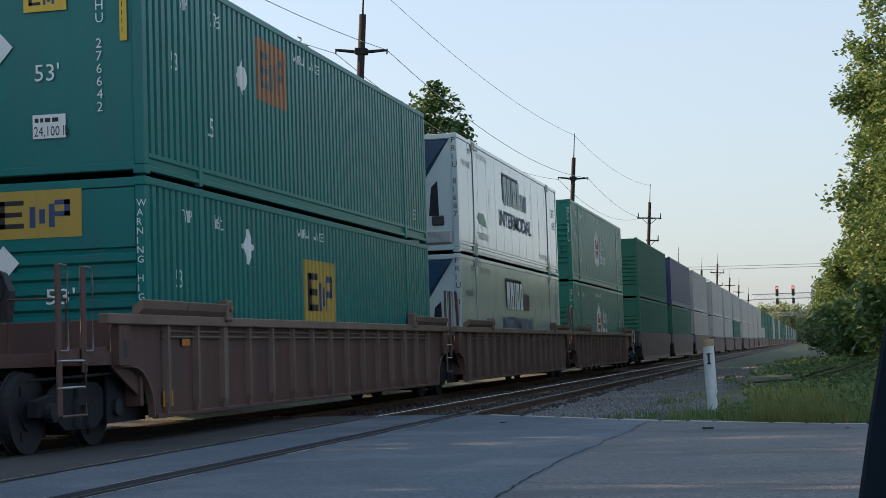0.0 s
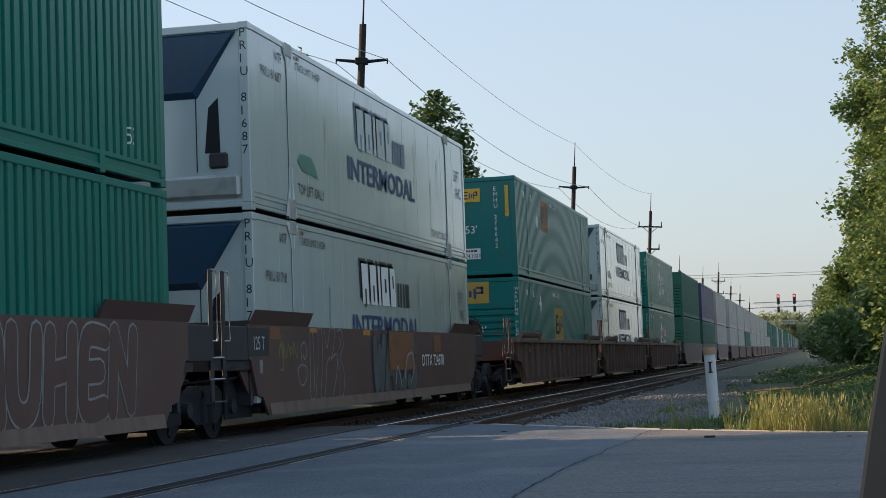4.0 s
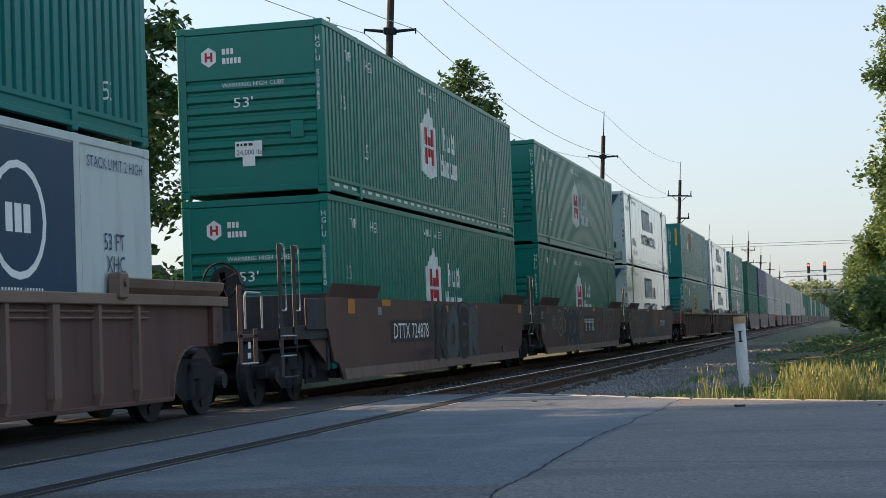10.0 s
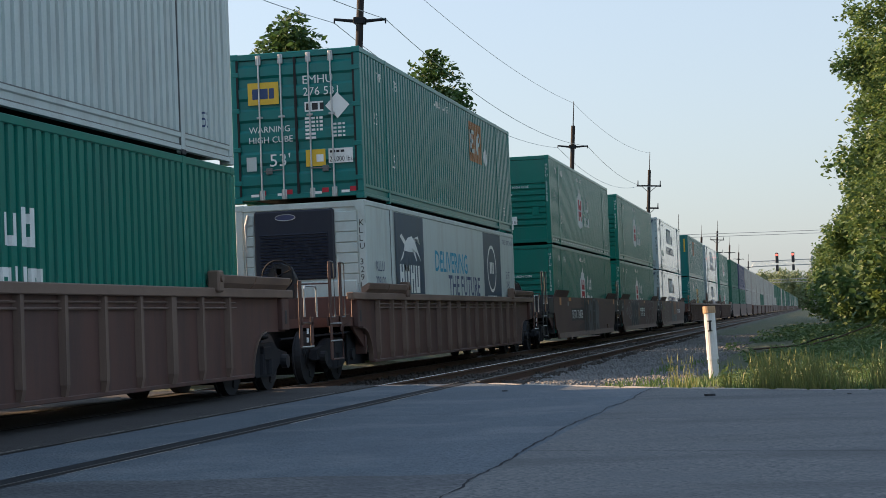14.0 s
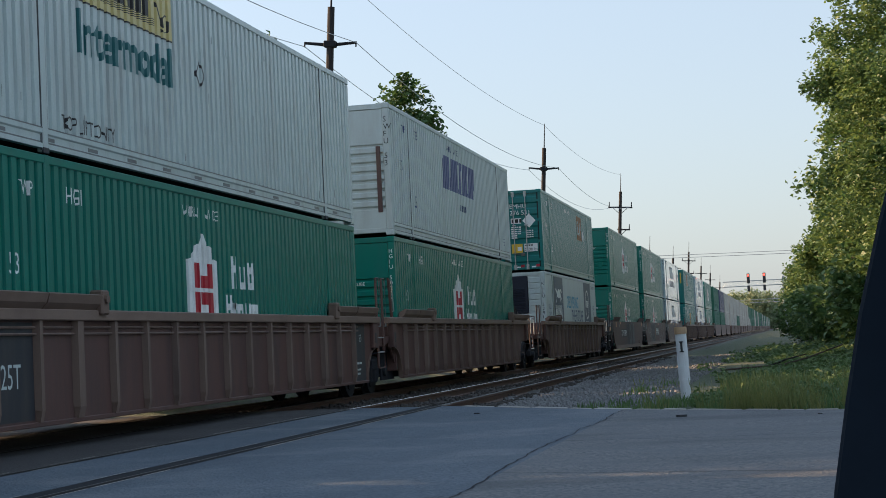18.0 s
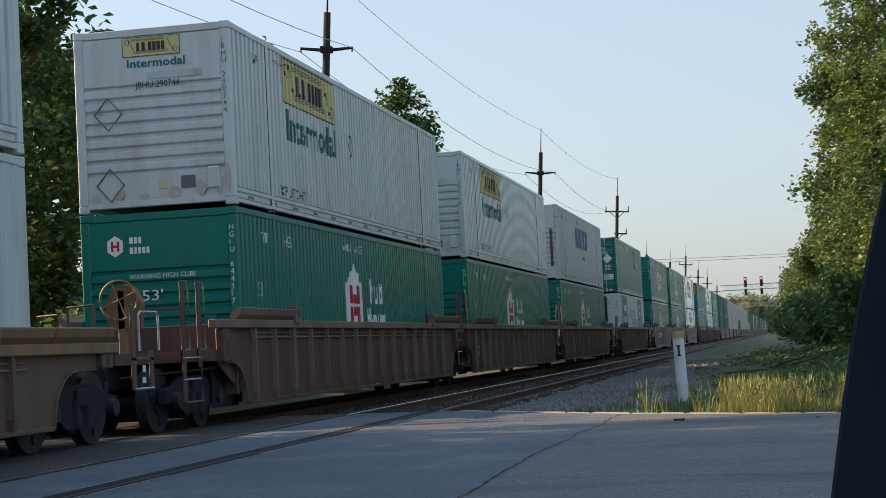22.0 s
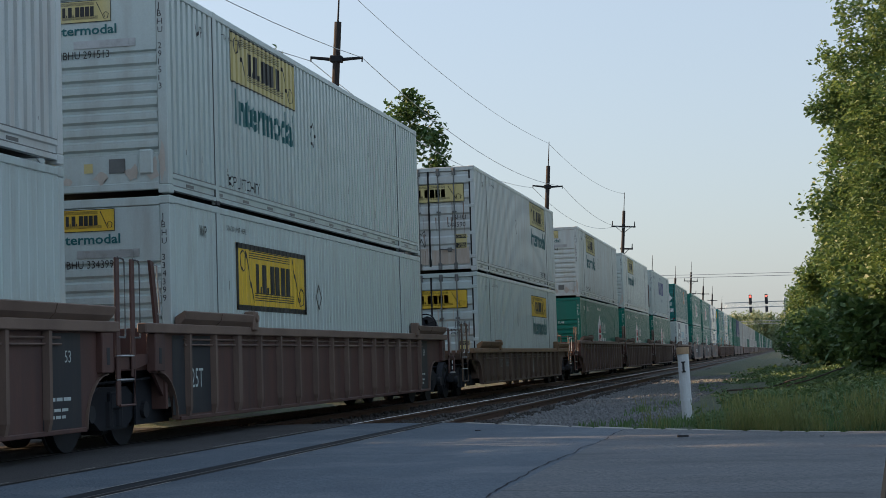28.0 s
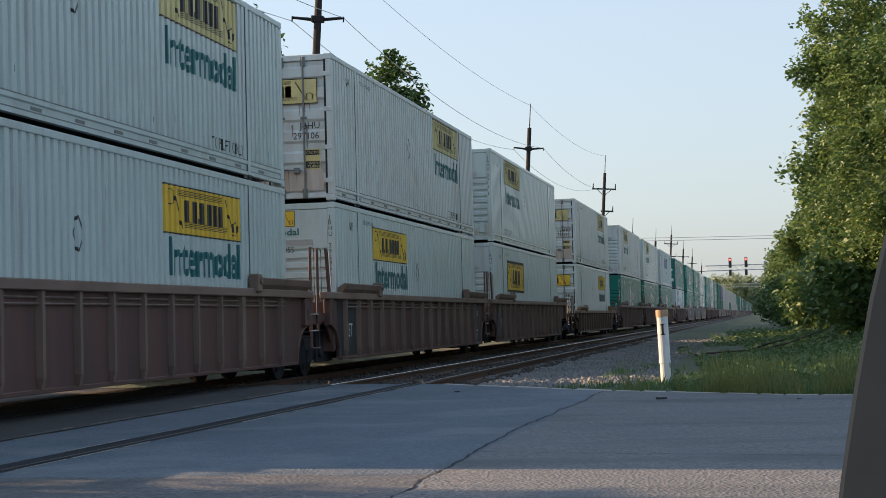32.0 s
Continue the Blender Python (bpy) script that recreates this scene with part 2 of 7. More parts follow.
LEAF = leaf_material("leaf_green", (0.082, 0.162, 0.058), (0.205, 0.275, 0.070))
LEAF_DARK = leaf_material("leaf_deep_green", (0.055, 0.115, 0.034), (0.09, 0.15, 0.045))
WEED = leaf_material("weed_green", (0.096, 0.165, 0.056), (0.165, 0.225, 0.075))
# leaf green paled to stand in for the haze of distance
LEAF_HAZE = leaf_material("far_wood_haze_green", (0.23, 0.30, 0.16), (0.30, 0.34, 0.20))
GRASS = leaf_material("grass_green", (0.098, 0.182, 0.060), (0.175, 0.240, 0.085))
STRAW = leaf_material("seed_head_straw", (0.17, 0.21, 0.06), (0.27, 0.26, 0.09))


def ground_material():
    """Gravel by the track, passing into grassy earth further off."""
    m, nt, b = nodes_of("gravel_and_earth")
    vec = coords(nt, spread=False)
    sep = nt.nodes.new("ShaderNodeSeparateXYZ")
    nt.links.new(vec, sep.inputs[0])
    n = add_node(nt, "ShaderNodeTexNoise", Scale=0.7, Detail=6.0)
    nt.links.new(vec, n.inputs["Vector"])
    add = nt.nodes.new("ShaderNodeMath")
    add.operation = "MULTIPLY_ADD"
    add.inputs[1].default_value = 3.0
    nt.links.new(n.outputs["Fac"], add.inputs[0])
    nt.links.new(sep.outputs[0], add.inputs[2])
    r = nt.nodes.new("ShaderNodeMapRange")
    r.inputs["From Min"].default_value, r.inputs["From Max"].default_value = -2.0, -0.6
    away = nt.nodes.new("ShaderNodeMapRange")  # the gravel shoulder narrows along the line
    away.inputs["From Min"].default_value, away.inputs["From Max"].default_value = 30, 75
    away.inputs["To Max"].default_value = 2.3
    nt.links.new(sep.outputs[1], away.inputs["Value"])
    total = nt.nodes.new("ShaderNodeMath")
    nt.links.new(add.outputs[0], total.inputs[0])
    nt.links.new(away.outputs[0], total.inputs[1])
    nt.links.new(total.outputs[0], r.inputs["Value"])
    v = add_node(nt, "ShaderNodeTexVoronoi", Scale=14.0)
    nt.links.new(vec, v.inputs["Vector"])
    bw = nt.nodes.new("ShaderNodeRGBToBW")
    nt.links.new(v.outputs["Color"], bw.inputs[0])
    gravel = mix(nt, bw.outputs[0], (0.055, 0.058, 0.060), (0.195, 0.198, 0.200))
    f, raw = noise_ramp(nt, vec, 5.0, 0.35, 0.65)
    earth = mix(nt, f, (0.058, 0.088, 0.040), (0.095, 0.095, 0.065))
    # gravel turns darker brown towards the tracks
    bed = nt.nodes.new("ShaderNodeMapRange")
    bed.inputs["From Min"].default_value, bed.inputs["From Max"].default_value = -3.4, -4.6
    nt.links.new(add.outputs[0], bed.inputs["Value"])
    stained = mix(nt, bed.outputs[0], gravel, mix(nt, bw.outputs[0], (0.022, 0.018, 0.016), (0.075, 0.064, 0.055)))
    left = nt.nodes.new("ShaderNodeMapRange")
    left.inputs["From Min"].default_value, left.inputs["From Max"].default_value = -9.9, -10.7
    nt.links.new(add.outputs[0], left.inputs["Value"])
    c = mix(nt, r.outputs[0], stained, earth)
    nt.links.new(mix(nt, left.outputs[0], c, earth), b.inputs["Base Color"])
    b.inputs["Roughness"].default_value = 0.95
    bump(nt, b, v.outputs["Distance"], 0.8, 0.05)
    return m


def road_material():
    """Grey worn asphalt: speckle of aggregate, tyre-polished bands, oil stains."""
    m, nt, b = nodes_of("worn_asphalt")
    vec = coords(nt, spread=False)
    v = add_node(nt, "ShaderNodeTexVoronoi", Scale=38.0)
    nt.links.new(vec, v.inputs["Vector"])
    bw = nt.nodes.new("ShaderNodeRGBToBW")
    nt.links.new(v.outputs["Color"], bw.inputs[0])
    c = mix(nt, bw.outputs[0], (0.050, 0.070, 0.095), (0.112, 0.144, 0.180))
    f1, _ = noise_ramp(nt, coords(nt, (0.5, 0.14, 1), False), 1.6, 0.42, 0.68)
    c = mix(nt, f1, c, (0.056, 0.077, 0.104))
    f2, _ = noise_ramp(nt, vec, 0.55, 0.5, 0.75)
    c = mix(nt, f2, c, (0.152, 0.172, 0.192))
    nt.links.new(c, b.inputs["Base Color"])
    b.inputs["Roughness"].default_value = 0.78
    bump(nt, b, v.outputs["Distance"], 0.9, 0.016)
    return m


def chip_material(name, dark, pale, patch, scale=34.0):
    """Coarse worn surface: aggregate standing proud of the tar, with broad worn patches and stains."""
    m, nt, b = nodes_of(name)
    vec = coords(nt, spread=False)
    v = add_node(nt, "ShaderNodeTexVoronoi", Scale=scale)
    nt.links.new(vec, v.inputs["Vector"])
    bw = nt.nodes.new("ShaderNodeRGBToBW")
    nt.links.new(v.outputs["Color"], bw.inputs[0])
    c = mix(nt, bw.outputs[0], dark, pale)
    f, _ = noise_ramp(nt, vec, 1.3, 0.45, 0.7)
    c = mix(nt, f, c, patch)
    f2, _ = noise_ramp(nt, coords(nt, (0.6, 1.6, 1), False), 0.5, 0.48, 0.7, 6.0)
    c = mix(nt, f2, c, tuple(0.62 * x for x in patch))
    nt.links.new(c, b.inputs["Base Color"])
    b.inputs["Roughness"].default_value = 0.8
    bump(nt, b, v.outputs["Distance"], 0.7, 0.016)
    return m


GROUND = ground_material()
CHIP = chip_material("pale_aggregate", (0.048, 0.060, 0.072), (0.178, 0.178, 0.180), (0.098, 0.108, 0.120), 40.0)
TARRED = chip_material("tarred_patch", (0.028, 0.034, 0.044), (0.130, 0.135, 0.145), (0.055, 0.064, 0.078), 30.0)
# asphalt darkened so that its colour carries the train's shade
SHADE_ASPHALT = chip_material("train_shade_asphalt", (0.018, 0.018, 0.021), (0.058, 0.055, 0.055), (0.030, 0.029, 0.031), 38.0)
ROAD = road_material()
CONCRETE = surface("pale_concrete", (0.36, 0.34, 0.31), (0.22, 0.20, 0.18), 0.9, grain=5, relief=0.4)


# ---- mesh helpers ----
class Mesh:
    """Collects boxes, prisms and strips into one mesh."""

    def __init__(self):
        self.v, self.f = [], []

    def add(self, verts, faces):
        n = len(self.v)
        self.v.extend(verts)
        self.f.extend([tuple(i + n for i in q) for q in faces])
        return self

    def box(self, x0, x1, y0, y1, z0, z1):
        return self.add([(x, y, z) for z in (z0, z1) for y in (y0, y1) for x in (x0, x1)],
                        [(0, 2, 3, 1), (4, 5, 7, 6), (0, 1, 5, 4), (1, 3, 7, 5), (3, 2, 6, 7), (2, 0, 4, 6)])

    def cbox(self, x0, x1, y0, y1, z0, z1, c=0.012):
        """A box with chamfered edges."""
        v, f = [], []
        idx = {}
        for sx in (0, 1):
            for sy in (0, 1):
                for sz in (0, 1):
                    px, py, pz = (x0, x1)[sx], (y0, y1)[sy], (z0, z1)[sz]
                    ix, iy, iz = (c, -c)[sx], (c, -c)[sy], (c, -c)[sz]
                    for axis, p in enumerate(((px, py + iy, pz + iz), (px + ix, py, pz + iz), (px + ix, py + iy, pz))):
                        idx[sx, sy, sz, axis] = len(v)
                        v.append(p)
        sq = ((0, 0), (1, 0), (1, 1), (0, 1))
        for axis in range(3):
            for s in (0, 1):
                q = []
                for a, b in sq:
                    k = [a, b]
                    k.insert(axis, s)
                    q.append(idx[(*k, axis)])
                f.append(tuple(q if (s == 1) ^ (axis == 1) else q[::-1]))
        for axis in range(3):
            o1, o2 = [a for a in range(3) if a != axis]
            for a in (0, 1):
                for b in (0, 1):
                    ends = []
                    for s in (0, 1):
                        k = [0, 0, 0]
                        k[axis], k[o1], k[o2] = s, a, b
                        ends.append(tuple(k))
                    f.append((idx[(*ends[0], o1)], idx[(*ends[1], o1)], idx[(*ends[1], o2)], idx[(*ends[0], o2)]))
        for k in [(a, b, d) for a in (0, 1) for b in (0, 1) for d in (0, 1)]:
            f.append((idx[(*k, 0)], idx[(*k, 1)], idx[(*k, 2)]))
        return self.add(v, f)

    def tube(self, points, r, sides=8, r2=None):
        """A round bar along points, tapering from r to r2."""
        r2 = r if r2 is None else r2
        pts = [Vector(p) for p in points]
        n0 = len(self.v)
        for i, p in enumerate(pts):
            d = (pts[min(i + 1, len(pts) - 1)] - pts[max(i - 1, 0)]).normalized()
            side = d.cross(Vector((0, 0, 1)))
            side = side.normalized() if side.length > 1e-3 else Vector((1, 0, 0))
            up = side.cross(d)
            rr = r + (r2 - r) * i / max(1, len(pts) - 1)
            for k in range(sides):
                a = 2 * math.pi * k / sides
                self.v.append(tuple(p + rr * (math.cos(a) * side + math.sin(a) * up)))
        for i in range(len(pts) - 1):
            for k in range(sides):
                a, b = n0 + i * sides + k, n0 + i * sides + (k + 1) % sides
                self.f.append((a, b, b + sides, a + sides))
        self.f.append(tuple(n0 + k for k in range(sides))[::-1])
        self.f.append(tuple(n0 + (len(pts) - 1) * sides + k for k in range(sides)))
        return self

    def prism(self, outline, axis, a, b):
        """An outline of two coordinates pushed along an axis (0, 1, 2) from a to b."""
        n = len(outline)
        put = lambda p, w: tuple(p[:axis]) + (w,) + tuple(p[axis:])
        return self.add([put(p, a) for p in outline] + [put(p, b) for p in outline],
                        [tuple(range(n))[::-1], tuple(range(n, 2 * n))] + [(i, (i + 1) % n, n + (i + 1) % n, n + i) for i in range(n)])

    def data(self, name, material):
        me = bpy.data.meshes.new(name)
        me.from_pydata(self.v, [], self.f)
        bm = bmesh.new()
        bm.from_mesh(me)
        bmesh.ops.recalc_face_normals(bm, faces=bm.faces)
        bm.to_mesh(me)
        bm.free()
        me.materials.append(material)
        return me


def part(name, mesh, material, parent, label=""):
    """One mesh object under a thing or a part; mesh is a Mesh or mesh data to be shared."""
    me = mesh.data(name, material) if isinstance(mesh, Mesh) else mesh
    ob = new(name, me)
    ob.parent = parent
    if label:
        ob["label"] = label
    return ob


def thing(name, label, category, group="", kind="", m=None):
    ob = tagged(new(name), label, category, group, kind)
    if m is not None:
        ob.matrix_basis = m
    return ob


STORE = {}


def shared(key, make, name, material):
    """Mesh data made once for each key."""
    if key not in STORE:
        STORE[key] = make().data(name, material)
    return STORE[key]


# ---- lettering ----
GLYPHS = {}


def letters(text, bold=0.0):
    """Triangles of a text of height 1, from the left, on the base line, and its width."""
    if (text, bold) not in GLYPHS:
        cu = bpy.data.curves.new("text", "FONT")
        cu.body, cu.resolution_u, cu.offset = text, 2, bold
        ob = bpy.data.objects.new("text", cu)
        me = bpy.data.meshes.new_from_object(ob)
        me.calc_loop_triangles()
        vs = [(v.co.x, v.co.y) for v in me.vertices]
        tri = [[vs[i] for i in t.vertices] for t in me.loop_triangles]
        bpy.data.objects.remove(ob), bpy.data.curves.remove(cu), bpy.data.meshes.remove(me)
        xs = [p[0] for t in tri for p in t]
        ys = [p[1] for t in tri for p in t]
        k, x0 = 1 / 0.70, min(xs)
        GLYPHS[text, bold] = ([[((x - x0) * k, y * k) for x, y in t] for t in tri], (max(xs) - x0) * k)
    return GLYPHS[text, bold]


def rect(u0, u1, v0, v1):
    return [[(u0, v0), (u1, v0), (u1, v1)], [(u0, v0), (u1, v1), (u0, v1)]]


def fan(points):
    return [[points[0], points[i], points[i + 1]] for i in range(1, len(points) - 1)]


def write(text, u, v, height, stretch=1.0, bold=0.0):
    tri, w = letters(text, bold)
    return [[(u + x * height * stretch, v + y * height) for x, y in t] for t in tri]


def stacked(text, u, v, height, step):
    """Letters one below another, from v downwards."""
    out = []
    for i, ch in enumerate(text):
        if ch != " ":
            out += write(ch, u, v - i * step - height, height)
    return out


def bars(u, v, height, widths, gap=0.3):
    """Plain upright blocks, for a name that is drawn, not lettered."""
    out = []
    for w in widths:
        out += rect(u, u + w * height, v, v + height)
        u += (w + gap) * height
    return out


def clip(poly, c, keep_right):
    out = []
    for i, p in enumerate(poly):
        q = poly[(i + 1) % len(poly)]
        a, b = (p[0] - c, q[0] - c) if keep_right else (c - p[0], c - q[0])
        if a >= 0:
            out.append(p)
        if (a > 0 > b) or (a < 0 < b):
            t = a / (a - b)
            out.append((p[0] + t * (q[0] - p[0]), p[1] + t * (q[1] - p[1])))
    return out


def decal(name, triangles, material, parent, place, folds=None, label=""):
    """Paint on a face: place(u, v) gives the point; on folded sheet the paint is cut at the folds and follows them."""
    m = Mesh()
    for t in triangles:
        pieces = [t]
        if folds:
            lo, hi = min(p[0] for p in t), max(p[0] for p in t)
            cuts = [c for c in folds if lo < c < hi]
            pieces, rest = [], t
            for c in cuts:
                pieces.append(clip(rest, c, False))
                rest = clip(rest, c, True)
            pieces.append(rest)
        for q in pieces:
            if len(q) >= 3:
                m.add([place(*p) for p in q], [tuple(range(len(q)))])
    me = bpy.data.meshes.new(name)
    me.from_pydata(m.v, [], m.f)
    me.materials.append(material)
    return part(name, me, material, parent, label)


# ---- containers: 53 feet long, near end at y = 0, bottom at z = 0 ----
LEN, WID, HIG = 16.154, 2.591, 2.896
HALF = WID / 2
POST_IN = 1.95  # lifting posts stand in from both ends
PITCH, DEEP = 0.220, 0.037


def fold_x(y, deep=DEEP):
    """Depth of the folded side sheet at y."""
    u = (y - 0.17) % PITCH
    a, s = 0.080, 0.010
    if u < a:
        return -deep
    if u < a + s:
        return -deep * (1 - (u - a) / s)
    if u < PITCH - s:
        return 0.0
    return -deep * (u - PITCH + s) / s


FOLDS = sorted(y for k in range(-1, 76) for y in (0.17 + k * PITCH + d for d in (0, 0.080, 0.090, PITCH - 0.010)) if 0.14 < y < LEN - 0.14)


def folded_side(deep=DEEP):
    """One sheet, folded along its length, closed at the back."""
    face = HALF - 0.012
    ys = [0.13] + FOLDS + [LEN - 0.13]
    prof = [(face + fold_x(y, deep), y) for y in ys]
    return Mesh().prism(prof + [(face - 0.07, LEN - 0.13), (face - 0.07, 0.13)], 2, 0.27, HIG - 0.10)


def shallow_side():
    return folded_side(0.011)


def flat_side():
    """Smooth sheet with low seams where its panels meet."""
    face = HALF - 0.012
    prof = [(face - 0.006, 0.13)]
    for k in range(1, 13):
        y = 0.13 + k * (LEN - 0.26) / 13
        prof += [(face - 0.006, y - 0.034), (face - 0.003, y - 0.03), (face - 0.003, y + 0.03), (face - 0.006, y + 0.034)]
    prof += [(face - 0.006, LEN - 0.13), (face - 0.05, LEN - 0.13), (face - 0.05, 0.13)]
    return Mesh().prism(prof, 2, 0.27, HIG - 0.10)


def mirrored(make):
    def inner():
        m = make()
        m.v = [(-x, y, z) for x, y, z in m.v]
        m.f = [q[::-1] for q in m.f]
        return m
    return inner


def ribbed_end():
    """End sheet with a plain head and pressed ribs across below it, one pressing."""
    x = HALF - 0.155
    prof = [(0.075, 0.12), (0.014, 0.13), (0.014, 0.56)]
    for k in range(7):
        z = 0.60 + k * 0.196
        prof += [(0.055, z - 0.03), (0.055, z + 0.012), (0.010, z + 0.045), (0.010, z + 0.135)]
    prof += [(0.055, 1.955), (0.055, 1.98), (0.012, 2.0), (0.012, HIG - 0.14), (0.075, HIG - 0.13)]
    return Mesh().prism(prof, 0, -x, x)


def plain_end():
    m = Mesh()
    m.box(-HALF + 0.12, HALF - 0.12, 0.03, 0.07, 0.1, HIG - 0.1)
    return m


def nose_end():
    """Insulated end: flat panels between deep corner posts."""
    return Mesh().cbox(-HALF + 0.14, HALF - 0.14, 0.05, 0.12, 0.15, HIG - 0.12, 0.01)


def door_leaf():
    """One door leaf, x from 0 to its width, with pressed panels."""
    prof = [(0.085, 0.16), (0.05, 0.16)]
    for k in range(6):
        z = 0.30 + k * 0.42
        prof += [(0.05, z), (0.012, z + 0.05), (0.012, z + 0.22), (0.05, z + 0.27)]
    prof += [(0.05, HIG - 0.14), (0.085, HIG - 0.14)]
    return Mesh().prism(prof, 0, 0.012, HALF - 0.12)


def bottom_rail():
    m = Mesh()
    a, b, c = HALF - 0.09, HALF - 0.004, HALF - 0.03
    m.prism([(a, 0.045), (b, 0.045), (b, 0.10), (c, 0.112), (c, 0.205), (b, 0.22), (b, 0.275), (a, 0.275)], 1, 0.16, LEN - 0.16)
    return m


def rail_slot_row():
    m = Mesh()
    for k in range(30):
        y = 0.5 + k * 0.51
        m.box(HALF - 0.032, HALF - 0.024, y, y + 0.26, 0.135, 0.185)
    return m


def dark_slot_row():
    m = Mesh()
    for k in range(12):
        y = 0.75 + k * 1.27
        m.box(HALF - 0.033, HALF - 0.026, y, y + 0.30, 0.138, 0.182)
    return m


CAST = dict(x0=HALF - 0.165, x1=HALF + 0.002, y0=0.0, y1=0.178)


def container(look_of, paint, label, near="ribbed", parts_far=False, slots=False):
    """A container as a thing; decals are added by its caller."""
    c = thing("shipping_container", label, "container", "containers on the train")
    side = {"folded": folded_side, "shallow": shallow_side, "flat": flat_side}[look_of]
    key = paint.name
    part("side_panel", shared(("side", look_of, key), side, "side_panel", paint), paint, c)
    part("side_panel", shared(("sidel", look_of, key), mirrored(side), "side_panel", paint), paint, c)
    part("roof", shared(("roof", key), lambda: Mesh().box(-HALF + 0.05, HALF - 0.05, 0.05, LEN - 0.05, HIG - 0.09, HIG - 0.035), "roof", paint), paint, c)
    part("floor_frame", shared(("floor",), lambda: Mesh().box(-HALF + 0.1, HALF - 0.1, 0.1, LEN - 0.1, 0.12, 0.2), "floor_frame", DARK_STEEL), DARK_STEEL, c)
    for flip in (False, True):
        f = mirrored if flip else (lambda g: g)
        part("bottom_rail", shared(("brail", key, flip), f(bottom_rail), "bottom_rail", paint), paint, c)
        part("top_rail", shared(("trail", key, flip), f(lambda: Mesh().cbox(HALF - 0.07, HALF, 0.16, LEN - 0.16, HIG - 0.105, HIG - 0.005, 0.01)), "top_rail", paint), paint, c)
        for y in (0.0, LEN - 0.16):
            part("corner_post", shared(("cpost", key, flip, y, parts_far), f(lambda: Mesh().cbox(HALF - 0.15, HALF - 0.003, y + 0.002, y + 0.158, 0.0 if parts_far else 0.12, HIG + 0.03 if parts_far else HIG - 0.12, 0.012)), "corner_post", paint), paint, c)
        if parts_far:
            continue
        for y in (POST_IN, LEN - POST_IN - 0.14):
            part("lifting_post", shared(("lpost", key, flip, y), f(lambda: Mesh().cbox(HALF - 0.08, HALF + 0.003, y, y + 0.14, 0.0, HIG, 0.01)), "lifting_post", paint), paint, c)
        for y in (0.0, LEN - 0.178):
            for z in (0.0, HIG - 0.118):
                part("corner_casting", shared(("cast", key, flip, y, z), f(lambda: Mesh().cbox(HALF - 0.165, HALF + 0.002, y, y + 0.178, z, z + 0.118, 0.012)), "corner_casting", paint), paint, c)
    if slots:
        part("rail_mark", shared(("slots",), rail_slot_row, "rail_mark", WHITE_INK), WHITE_INK, c, "pale marks along the bottom rail")
    if paint in (JB_WHITE, JB_DIRTY) and not parts_far:
        part("rail_mark", shared(("dslots",), dark_slot_row, "rail_mark", ROD), ROD, c, "dark slots in the bottom rail")
    if look_of == "flat" or paint in (JB_WHITE, JB_DIRTY, SWIFT_GREY):
        grey = lambda: Mesh().box(HALF - 0.01, HALF - 0.002, 0.17, LEN - 0.17, 0.276, 0.290)
        part("rail_seam", shared(("rseam",), grey, "rail_seam", ROD), ROD, c, "dark seam over the bottom rail")
        part("rail_seam", shared(("rseam2",), lambda: Mesh().box(HALF - 0.034, HALF - 0.026, 0.17, LEN - 0.17, 0.112, 0.126), "rail_seam", ROD), ROD, c, "dark groove of the bottom rail")
        for y in (POST_IN, LEN - POST_IN - 0.14):
            for d in (-0.012, 0.142):
                part("post_edge", shared(("pedge", y, d), lambda: Mesh().box(HALF - 0.03, HALF - 0.004, y + d, y + d + 0.010, 0.02, HIG - 0.02), "post_edge", ROD), ROD, c)
            part("post_foot", shared(("pfoot", y), lambda: Mesh().cbox(HALF - 0.02, HALF + 0.008, y - 0.005, y + 0.145, -0.012, 0.055, 0.006), "post_foot", CHARCOAL), CHARCOAL, c, "dark foot of the lifting post")
    part("far_end_panel", shared(("fend", key), lambda: Mesh().box(-HALF + 0.12, HALF - 0.12, LEN - 0.07, LEN - 0.03, 0.1, HIG - 0.1), "far_end_panel", paint), paint, c)
    part("end_header", shared(("hdr", key), lambda: Mesh().cbox(-HALF + 0.15, HALF - 0.15, 0.006, 0.12, HIG - 0.13, HIG - 0.01, 0.01), "end_header", paint), paint, c)
    part("end_sill", shared(("sill", key), lambda: Mesh().cbox(-HALF + 0.15, HALF - 0.15, 0.006, 0.12, 0.055, 0.16, 0.01), "end_sill", paint), paint, c)
    if near == "ribbed":
        part("end_panel", shared(("rib", key), ribbed_end, "end_panel", paint), paint, c)
    elif near == "plain":
        part("end_panel", shared(("plain", key), plain_end, "end_panel", paint), paint, c)
    elif near == "nose":
        part("end_panel", shared(("nose", key), nose_end, "end_panel", paint), paint, c)
        part("hood", shared(("hood",), hood_mesh, "hood", NAVY), NAVY, c, "dark blue slanted hood")
        for x in (-0.42, 0.42):
            part("panel_seam", shared(("pseam", x), lambda: Mesh().box(x - 0.006, x + 0.006, 0.04, 0.06, 0.62, 1.75), "panel_seam", RUBBER), RUBBER, c)
        part("tray", shared(("tray",), lambda: Mesh().cbox(-HALF + 0.18, HALF - 0.18, -0.02, 0.1, 0.20, 0.56, 0.05), "tray", GALV), GALV, c, "silver fuel tank")
        part("outlet_box", shared(("outbox",), lambda: Mesh().cbox(0.62, 0.92, 0.0, 0.1, 0.66, 0.90, 0.03), "outlet_box", CHARCOAL), CHARCOAL, c, "black outlet box")
